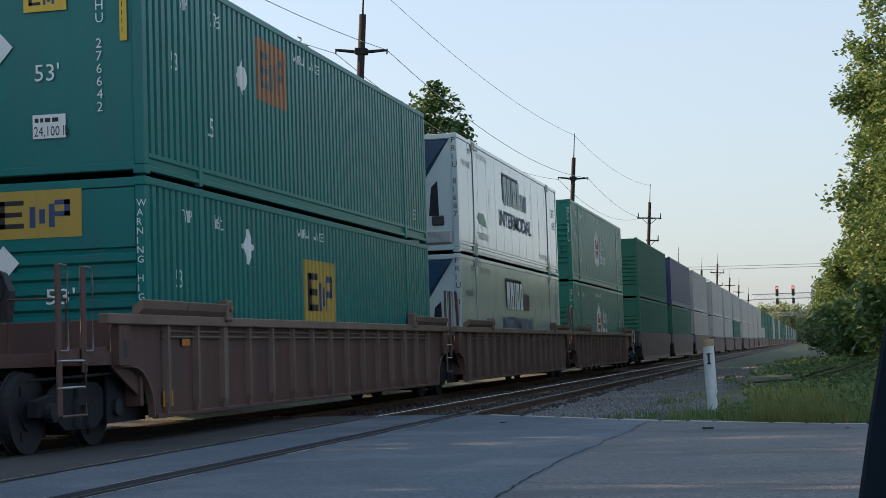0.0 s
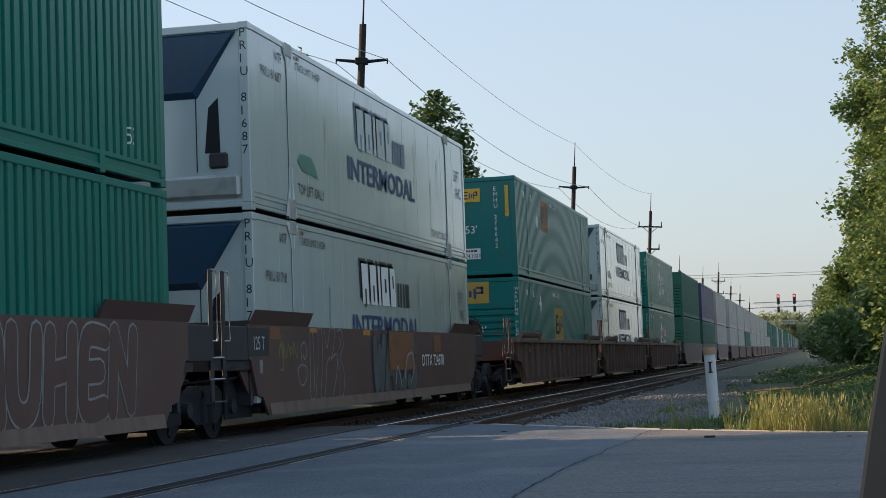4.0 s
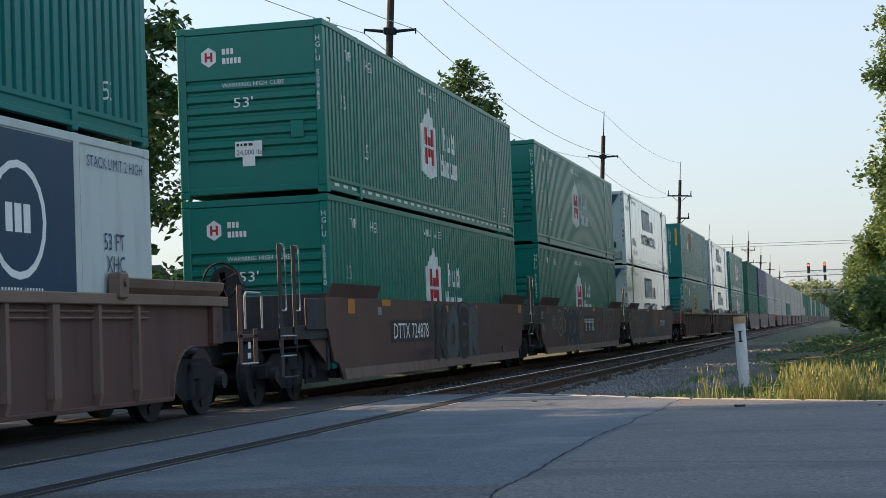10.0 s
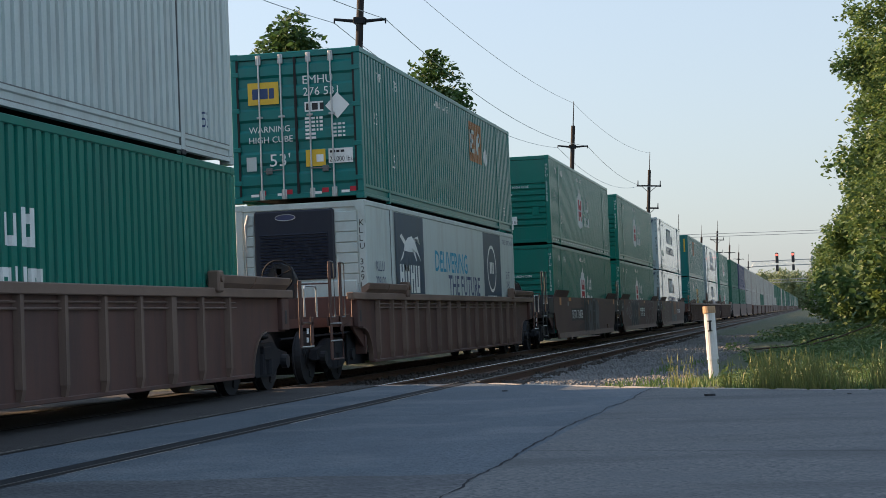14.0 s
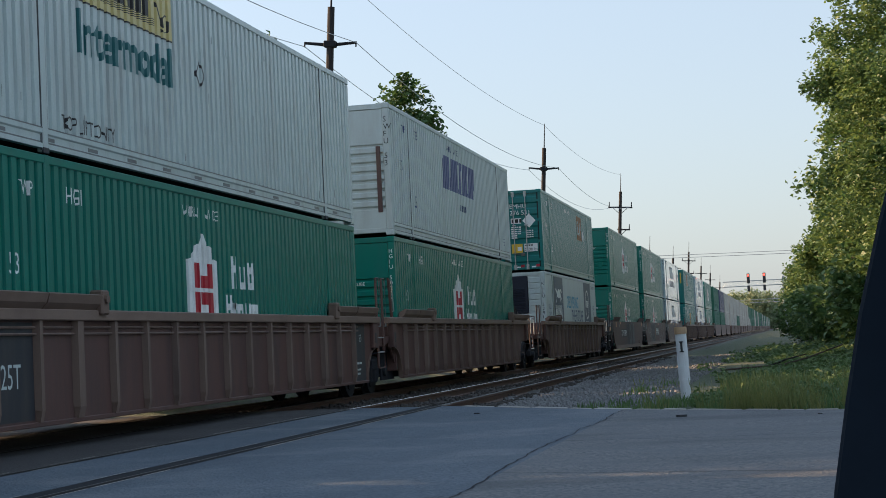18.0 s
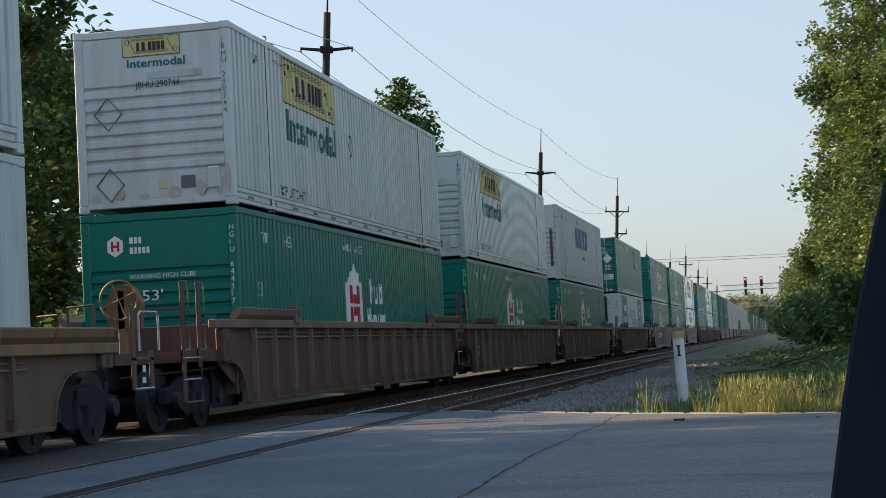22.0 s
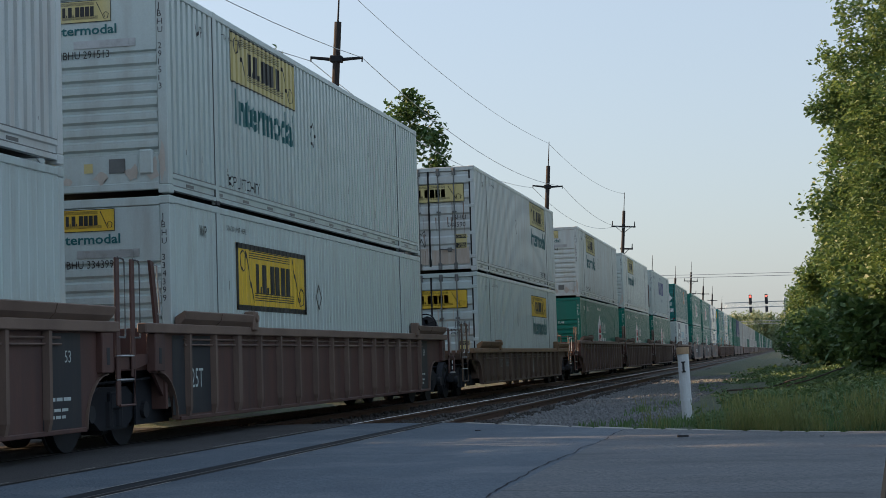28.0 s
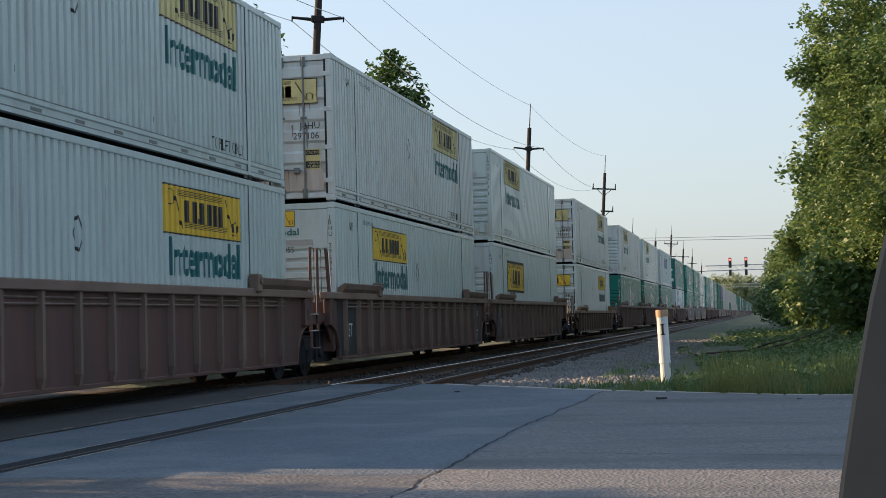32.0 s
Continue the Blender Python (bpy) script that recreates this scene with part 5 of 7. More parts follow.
def well_car(style, near_car_end, far_car_end, label, far=False, brake_paint=None):
    """One unit. near_car_end and far_car_end: whether that end couples to another car."""
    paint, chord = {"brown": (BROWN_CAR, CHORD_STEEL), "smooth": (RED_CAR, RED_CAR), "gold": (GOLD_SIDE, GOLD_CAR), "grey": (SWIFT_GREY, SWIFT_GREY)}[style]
    brake_paint = brake_paint or CHARCOAL
    top = GOLD_TOP if style == "gold" else SILL_TOP
    car = thing("well_car", label, "rail car", "cars of the train")
    k0 = paint.name
    en, ef = (1.17 if near_car_end else 0.92), (2.05 if far_car_end else 1.12)
    for s in (1, -1):
        f = (lambda g: g) if s > 0 else mirrored
        if style == "smooth":
            side = part("side_sill", shared(("smooth", k0, s), f(smooth_plate), "side_sill", paint), paint, car)
            part("lower_flange", shared(("lflange", s), f(lambda: Mesh().prism([(SIDE_X - 0.02, 0.28), (SIDE_X + 0.03, 0.285), (SIDE_X - 0.002, 0.46), (SIDE_X - 0.02, 0.46)], 1, 0.42, LEN - 0.42)), "lower_flange", RIB_STEEL), RIB_STEEL, side, "pale bent lower flange")
            for y in (-1.45, LEN + 0.5):
                part("end_plate", shared(("eplate", s, y), f(lambda: Mesh().cbox(SIDE_X - 0.06, SIDE_X - 0.015, y, y + 0.95, 1.12, 1.62, 0.01)), "end_plate", CHARCOAL), CHARCOAL, side, "black end plate")
        else:
            side = part("side_sill", shared(("plate", k0, s, en, ef), f(side_plate(en, ef, top)), "side_sill", paint), paint, car)
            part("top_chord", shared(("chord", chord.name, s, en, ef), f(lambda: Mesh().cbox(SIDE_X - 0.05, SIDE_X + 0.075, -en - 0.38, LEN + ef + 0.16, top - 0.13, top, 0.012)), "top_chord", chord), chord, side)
            part("bottom_chord", shared(("bchord", k0, s), f(lambda: Mesh().cbox(PLATE_X - 0.06, PLATE_X + 0.035, 0.12, LEN + 0.40, SILL_LOW - 0.02, SILL_LOW + 0.035, 0.008)), "bottom_chord", paint), paint, side)
            if not far and s > 0:
                for z, d in ((top - 0.205, 0.02), (top - 0.28, 0.03)):
                    part("pipe", shared(("spipe", z), lambda: Mesh().tube([(PLATE_X + d, 0.3, z), (PLATE_X + d, LEN - 0.3, z)], 0.016, 6), "pipe", RIB_STEEL), RIB_STEEL, side)
                for k in range(15):
                    wide = 0.085 if k in (2, 12) else 0.04
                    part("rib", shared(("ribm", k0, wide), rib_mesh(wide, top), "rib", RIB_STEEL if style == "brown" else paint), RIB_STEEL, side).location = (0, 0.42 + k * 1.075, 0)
            for tag, y0, y1, rim in (("n", -en, -en + 0.34, (0.0, 1)), ("f", LEN + ef - 0.34, LEN + ef, (LEN + 0.42, -1))):
                box = part("end_box", shared(("ebox", k0, s, y0), f(end_box(y0, y1, top)), "end_box", paint), paint, side)
                part("arch_rim", shared(("arim", k0, s, tag), f(arch_rim(*rim)), "arch_rim", RIB_STEEL), RIB_STEEL, side)
                if not far and s > 0:
                    mid = (y0 + y1) / 2
                    part("slot", shared(("eslot", y0, top), lambda: Mesh().cbox(SIDE_X + 0.045, SIDE_X + 0.054, mid - 0.05, mid + 0.05, min(1.06, top - 0.28), min(1.27, top - 0.15), 0.004), "slot", CHARCOAL), CHARCOAL, box, "dark upright slot")
        if not far:
            for y in ((-0.15, LEN - 2.15) if style == "smooth" else (-0.55 if near_car_end else 0.05, LEN + ef - 3.3)):
                part("container_guide", shared(("guide", k0, s), f(lambda: guide_mesh(top, 1.0 if style == "smooth" else 0)), "container_guide", chord), paint, side).location = (0, y, 0)
                if style != "smooth" and s > 0:
                    part("hinge_block", shared(("hblock", k0), hinge_block(top), "hinge_block", chord), chord, side).location = (0, y + 3.0 if y < 5 else y - 0.1, 0)
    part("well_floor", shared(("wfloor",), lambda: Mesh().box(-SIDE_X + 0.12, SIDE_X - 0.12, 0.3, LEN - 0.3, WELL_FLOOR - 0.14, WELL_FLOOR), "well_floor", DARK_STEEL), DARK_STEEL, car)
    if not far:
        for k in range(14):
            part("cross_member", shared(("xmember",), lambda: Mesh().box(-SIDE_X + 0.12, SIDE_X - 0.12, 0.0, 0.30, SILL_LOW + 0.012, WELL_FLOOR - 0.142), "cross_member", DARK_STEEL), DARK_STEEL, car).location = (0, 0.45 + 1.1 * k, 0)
    for y0, y1, at_end in ((-3.0 if near_car_end else -1.6, -0.2, near_car_end), (LEN + 0.2, LEN + (3.0 if far_car_end else 1.6), far_car_end)):
        m = Mesh()
        inner, outer = (y1, y0) if y0 < 0 else (y0, y1)
        m.prism([(-SIDE_X + 0.05, inner), (SIDE_X - 0.05, inner), (SIDE_X - 0.05, inner + (outer - inner) * 0.4), (0.45, outer), (-0.45, outer), (-SIDE_X + 0.05, inner + (outer - inner) * 0.4)], 2, 0.98, 1.14)
        deck = CHARCOAL if style == "smooth" else paint
        plat = part("end_platform", m, deck, car)
        part("bulkhead", Mesh().cbox(-SIDE_X + 0.06, SIDE_X - 0.06, min(inner, inner + (0.08 if y0 > 0 else -0.08)), max(inner, inner + (0.08 if y0 > 0 else -0.08)), 0.45, 1.72 if style == "smooth" else top - 0.04, 0.01), deck, plat)
        part("centre_sill", Mesh().cbox(-0.3, 0.3, min(inner, outer), max(inner, outer), 0.62, 0.98, 0.02), DARK_STEEL, plat)
        if at_end:
            out = -1 if y0 < 0 else 1
            e = outer
            part("coupler", Mesh().cbox(-0.12, 0.12, min(e, e + 0.75 * out), max(e, e + 0.75 * out), 0.70, 0.92, 0.03).cbox(-0.22, 0.16, min(e + 0.45 * out, e + 0.7 * out), max(e + 0.45 * out, e + 0.7 * out), 0.66, 0.96, 0.04), DARK_STEEL, plat)
            if not far:
                part("air_hose", Mesh().tube([(0.3, e, 0.75), (0.35, e + 0.2 * out, 0.5), (0.25, e + 0.5 * out, 0.38), (0.1, e + 0.68 * out, 0.45)], 0.025, 6), RUBBER, plat)
                for x in (-1.1, 1.15):
                    h = Mesh().tube([(x, e - 0.9 * out, 1.1), (x, e - 0.9 * out, 1.75), (x * 0.55, e - 0.5 * out, 1.75), (x * 0.55, e - 0.5 * out, 1.1)], 0.02, 6)
                    part("handrail", h, deck, plat)
        out_y = -1 if y0 < 0 else 1  # away from the well
        # dark sheets added behind the wheel arches to stand in for shade
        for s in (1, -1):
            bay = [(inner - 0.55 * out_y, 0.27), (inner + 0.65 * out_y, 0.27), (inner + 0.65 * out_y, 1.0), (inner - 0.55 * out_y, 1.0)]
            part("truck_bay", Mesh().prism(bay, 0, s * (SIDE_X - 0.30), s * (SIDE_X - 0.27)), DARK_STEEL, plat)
        if not far:
            part("gusset", Mesh().prism([(inner, 1.0), (inner + (outer - inner) * 0.35, 1.0), (inner, 0.55)], 0, SIDE_X - 0.14, SIDE_X - 0.1), paint, plat)
            part("pipe", Mesh().tube([(SIDE_X - 0.2, inner, 0.9), (SIDE_X - 0.18, (inner + outer) / 2, 0.86), (0.5, outer, 0.8)], 0.02, 6), DARK_STEEL, plat)
    if not far:
        post = CHARCOAL if style == "smooth" else paint
        if near_car_end:
            ladder(car, -2.72, 2.42 if style == "smooth" else 1.9 if style == "gold" else 2.12, post, 1, 0.66, 0.42)
        else:
            ladder(car, -2.05, 2.40, post, 1, 0.5, 0.55)
        if style == "brown" and not near_car_end:
            lean = part("end_post", Mesh().prism([(-0.62, 1.05), (-0.5, 1.05), (-0.78, 2.4), (-0.9, 2.42)], 0, SIDE_X - 0.05, SIDE_X - 0.01), paint, car, "leaning upright")
            part("grab_iron", Mesh().tube([(SIDE_X, -0.80, 2.36), (SIDE_X, -0.70, 2.36), (SIDE_X, -0.60, 1.72), (SIDE_X, -0.68, 1.72)], 0.013, 6), GALV, lean)
        if style != "smooth" and far_car_end:
            y, x = LEN + 2.86, SIDE_X - 0.02
            stand = part("step_post", Mesh().cbox(x - 0.03, x, y, y + 0.13, 0.66, 1.76, 0.008), paint, car)
            part("stirrup", Mesh().cbox(x - 0.03, x, y + 0.62, y + 0.74, 0.66, 1.16, 0.008).cbox(x - 0.03, x, y, y + 0.74, 1.03, 1.08, 0.008), paint, stand)
            part("rung", Mesh().tube([(x, y + 0.05, 0.67), (x, y + 0.7, 0.67)], 0.016, 6), GALV, stand)
            part("handrail", Mesh().tube([(x, y + 0.24, 1.16), (x, y + 0.24, 1.62), (x, y + 0.3, 1.67), (x, y + 0.88, 1.67), (x, y + 0.94, 1.62), (x, y + 0.94, 1.16)], 0.016, 6), GALV, stand)
            part("reflector", Mesh().box(x + 0.001, x + 0.006, y + 0.3, y + 0.42, 0.74, 0.82).box(x + 0.001, x + 0.006, y + 0.32, y + 0.42, 0.88, 0.97), POST_WHITE, stand, "white reflective tag")
        if near_car_end:
            brake_stand(car, -2.45, brake_paint)
    return car


def blob(u, v, w, h, seed, n=14, lo=0.7):
    r = random.Random(seed)
    return fan([(u + w * math.cos(a) * r.uniform(lo, 1), v + h * math.sin(a) * r.uniform(lo, 1)) for a in [2 * math.pi * k / n for k in range(n)]])


def stroke(points, wide):
    out = []
    for (a, b), (c, d) in zip(points, points[1:]):
        n = math.hypot(c - a, d - b) or 1
        px, py = -(d - b) / n * wide / 2, (c - a) / n * wide / 2
        out += fan([(a + px, b + py), (a - px, b - py), (c - px, d - py), (c + px, d + py)])
    return out


def car_face(a, b):
    return (SIDE_X - 0.007, a, b)


def car_face2(a, b):
    return (SIDE_X - 0.004, a, b)


def curve(points, n=4):
    """A smooth line through points."""
    pts = [points[0]] + list(points) + [points[-1]]
    out = []
    for p0, p1, p2, p3 in zip(pts, pts[1:], pts[2:], pts[3:]):
        for k in range(n):
            t = k / n
            out.append(tuple(0.5 * (2 * b + (c - a) * t + (2 * a - 5 * b + 4 * c - d) * t * t + (3 * b - a - 3 * c + d) * t ** 3) for a, b, c, d in zip(p0, p1, p2, p3)))
    return out + [points[-1]]


def spray(name, car, lines, wide, mat, lift=0.0, label="", bend=True):
    """Sprayed lines on a smooth side, each stroke a hair's breadth over the one before."""
    m, x = Mesh(), SIDE_X - 0.0085 + lift
    for line in lines:
        pts = curve(line) if bend and len(line) > 2 else line
        for q in [fan([(a + wide / 2 * math.cos(k * math.pi / 4), b + wide / 2 * math.sin(k * math.pi / 4)) for k in range(8)]) for a, b in pts] + [stroke([p, q], wide) for p, q in zip(pts, pts[1:])]:
            x += 0.00003
            for t in q:
                m.add([(x, *p) for p in t], [(0, 1, 2)])
    me = bpy.data.meshes.new(name)
    me.from_pydata(m.v, [], m.f)
    me.materials.append(mat)
    part(name, me, mat, car, label)


SHAPES = {  # strokes of sprayed forms, each in a unit box
    "K": [[(0.12, 1), (0.10, 0)], [(0.92, 1), (0.30, 0.52)], [(0.30, 0.52), (0.95, 0)]],
    "O": [[(0.5, 1), (0.14, 0.78), (0.12, 0.25), (0.5, 0), (0.88, 0.25), (0.88, 0.78), (0.5, 1)]],
    "E": [[(0.92, 0.96), (0.25, 0.98), (0.12, 0.5), (0.22, 0.03), (0.9, 0.05)], [(0.2, 0.52), (0.75, 0.52)]],
    "R": [[(0.12, 0), (0.14, 0.98)], [(0.14, 0.98), (0.8, 0.95), (0.86, 0.62), (0.2, 0.48)], [(0.35, 0.48), (0.92, 0)]],
    "C": [[(0.9, 0.85), (0.5, 1.0), (0.14, 0.7), (0.14, 0.28), (0.5, 0.0), (0.9, 0.15)]],
    "N": [[(0.1, 0), (0.14, 1)], [(0.14, 1), (0.82, 0.05)], [(0.82, 0.05), (0.88, 1)]],
    "S": [[(0.9, 0.9), (0.45, 1.0), (0.12, 0.75), (0.55, 0.5), (0.85, 0.25), (0.5, 0.0), (0.08, 0.12)]],
    "J": [[(0.2, 1.0), (0.9, 0.95)], [(0.65, 0.95), (0.62, 0.25), (0.35, 0.0), (0.08, 0.2)]],
    "A": [[(0.05, 0), (0.35, 0.9), (0.6, 0.98), (0.9, 0.02)], [(0.22, 0.4), (0.78, 0.4)]],
    "M": [[(0.08, 0), (0.12, 0.95), (0.45, 0.3), (0.8, 1.0), (0.92, 0)]],
    "U": [[(0.1, 1), (0.12, 0.25), (0.45, 0.0), (0.8, 0.2), (0.88, 1)]],
    "H": [[(0.1, 0), (0.14, 1)], [(0.85, 0), (0.88, 1)], [(0.12, 0.5), (0.86, 0.56)]],
    "W": [[(0.05, 0.95), (0.25, 0.0), (0.5, 0.8), (0.72, 0.02), (0.95, 1)]],
}


def forms(word, u0, u1, z0, z1, seed=1, slant=0.05):
    r = random.Random(seed)
    w = (u1 - u0) / len(word)
    out = []
    for i, ch in enumerate(word):
        hi = 1 + r.uniform(-0.06, 0.02)
        for line in SHAPES[ch]:
            out.append([(u0 + w * (i + 0.06 + 0.88 * a) + slant * b + r.uniform(-0.02, 0.02), z0 + (z1 - z0) * hi * b + r.uniform(-0.015, 0.015)) for a, b in line])
    return out


def scrawl(u0, u1, z0, z1, seed, n=9):
    r = random.Random(seed)
    pts = []
    for k in range(n):
        a = u0 + (u1 - u0) * k / (n - 1)
        pts += [(a + r.uniform(-0.06, 0.06), r.uniform(z0, z0 + (z1 - z0) * 0.35)), (a + r.uniform(-0.02, 0.1), r.uniform(z0 + (z1 - z0) * 0.6, z1))]
    return [pts]


def fat_letters(car, word, u0, u1, z0, z1, fill, rim, wide, seed, halo=None):
    a0, step = u0 + wide / 2, (u1 - u0 - wide) / len(word)
    for i, ch in enumerate(word):
        lines = forms(ch, a0 + step * i, a0 + step * (i + 1), z0 + wide / 2, z1 - wide / 2, seed + i)
        if halo:
            spray("sprayed_shadow", car, [[(a - 0.09, b - 0.03) for a, b in q] for q in lines], wide * 1.35, halo, 0.0003 * i)
        spray("sprayed_outline", car, lines, wide * 1.22, rim, 0.004 + 0.0003 * i, "sprayed outline")
        spray("sprayed_fill", car, lines, wide, fill, 0.009 + 0.0003 * i, "sprayed fill")


def stripes_logo(car, u0, u1, z0, z1):
    """A dark patch with blocks of pale stripes."""
    decal("dark_panel", rect(u0 - 0.1, u1 + 0.1, z0 - 0.08, z1 + 0.06), STENCIL_BROWN, car, car_face, None, "black patch")
    tri = []
    w = (u1 - u0) / 3
    for i in range(3):
        for k in range(5):
            z = z0 + (z1 - z0) * k / 5
            a, b = (0.06, 0.94) if k > 2 else ((0.32, 0.68) if i < 2 else (0.1 + 0.1 * k, 0.9 - 0.1 * k))
            tri += rect(u0 + w * (i + a), u0 + w * (i + b), z, z + (z1 - z0) * 0.15)
    decal("striped_mark", tri, SWIFT_GREY, car, car_face2, None, "pale striped blocks")


def reflectors(car, spots):
    for u, v, w, h in spots:
        decal("amber_patch", rect(u, u + w, v, v + h), AMBER, car, car_face2)


def truck_parts():
    """A two-axle truck, its middle at the origin, rails at z = 0."""
    t = thing("railway_truck", "grimy dark steel two-axle truck under the train", "rail truck", "trucks of the train")
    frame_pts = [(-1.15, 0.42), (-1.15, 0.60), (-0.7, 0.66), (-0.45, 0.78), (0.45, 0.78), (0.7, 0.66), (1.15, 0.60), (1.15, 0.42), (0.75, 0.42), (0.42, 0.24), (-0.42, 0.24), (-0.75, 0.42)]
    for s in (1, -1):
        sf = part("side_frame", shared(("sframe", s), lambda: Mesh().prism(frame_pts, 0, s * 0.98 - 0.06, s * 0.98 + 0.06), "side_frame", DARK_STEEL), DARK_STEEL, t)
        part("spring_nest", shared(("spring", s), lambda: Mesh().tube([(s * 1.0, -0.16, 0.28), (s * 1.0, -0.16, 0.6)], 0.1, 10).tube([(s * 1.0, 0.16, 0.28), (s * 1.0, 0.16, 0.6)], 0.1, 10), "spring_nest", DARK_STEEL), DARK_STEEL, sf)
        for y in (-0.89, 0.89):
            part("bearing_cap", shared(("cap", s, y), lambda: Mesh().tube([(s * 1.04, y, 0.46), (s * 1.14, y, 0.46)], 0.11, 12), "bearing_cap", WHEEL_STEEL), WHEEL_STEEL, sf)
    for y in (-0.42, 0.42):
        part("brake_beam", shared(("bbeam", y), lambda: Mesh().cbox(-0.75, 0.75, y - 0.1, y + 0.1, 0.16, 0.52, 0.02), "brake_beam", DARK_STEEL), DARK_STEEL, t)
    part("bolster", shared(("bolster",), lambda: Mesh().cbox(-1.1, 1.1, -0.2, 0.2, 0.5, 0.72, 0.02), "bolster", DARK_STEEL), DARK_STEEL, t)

    def wheelset():
        m = Mesh()
        m.tube([(-0.95, 0, 0), (0.95, 0, 0)], 0.08, 12)
        for s in (1, -1):
            m.tube([(s * 0.66, 0, 0), (s * 0.69, 0, 0)], 0.49, 28)
            m.tube([(s * 0.69, 0, 0), (s * 0.80, 0, 0)], 0.46, 28)
            m.tube([(s * 0.80, 0, 0), (s * 0.83, 0, 0)], 0.2, 16)
            for k in range(3):
                a = 2 * math.pi * k / 3
                m.box(s * 0.815 - 0.012, s * 0.815 + 0.012, 0.3 * math.cos(a) - 0.05, 0.3 * math.cos(a) + 0.05, 0.3 * math.sin(a) - 0.05, 0.3 * math.sin(a) + 0.05)
        return m

    sets = []
    for y in (-0.89, 0.89):
        w = part("wheelset", shared(("wset",), wheelset, "wheelset", WHEEL_STEEL), WHEEL_STEEL, t)
        w.location = (0, y, 0.46)
        sets.append(w)
    return t, sets


# ---- the train: each stack's place behind the lead stack, and what it carries ----
RIDE = ((0, 20.0), (2, 33.75), (4, 47.65), (6, 61.5), (9, 82.3), (13, 109.95), (16, 131.0), (19, 152.4), (22, 173.85), (25, 195.6), (28, 217.75), (32, 247.4))
ROLLING, SPINNING = [], []  # things that ride, with their place in the train


def ride(ob, x, y, z):
    ROLLING.append((ob, x, y, z))
    ob.location = (x, RIDE[0][1] + y, z)
    return ob


def load(y, lower, upper):
    ride(lower, TRAIN_X, y, WELL_FLOOR)
    ride(upper, TRAIN_X, y, WELL_FLOOR + HIG + 0.03)


def truck_at(y, spin=True):
    t, sets = truck_parts()
    ride(t, TRAIN_X, y, 0.0)
    if spin:
        SPINNING.extend((w, -0.89 if i == 0 else 0.89) for i, w in enumerate(sets))


UNIT, COUPLED = 19.6, 23.5
RIBBED = "brown ribbed steel well car carrying stacked containers"
SMOOTH = "rust red smooth-sided well car covered with graffiti"
GOLD = "weathered orange and brown ribbed well car"


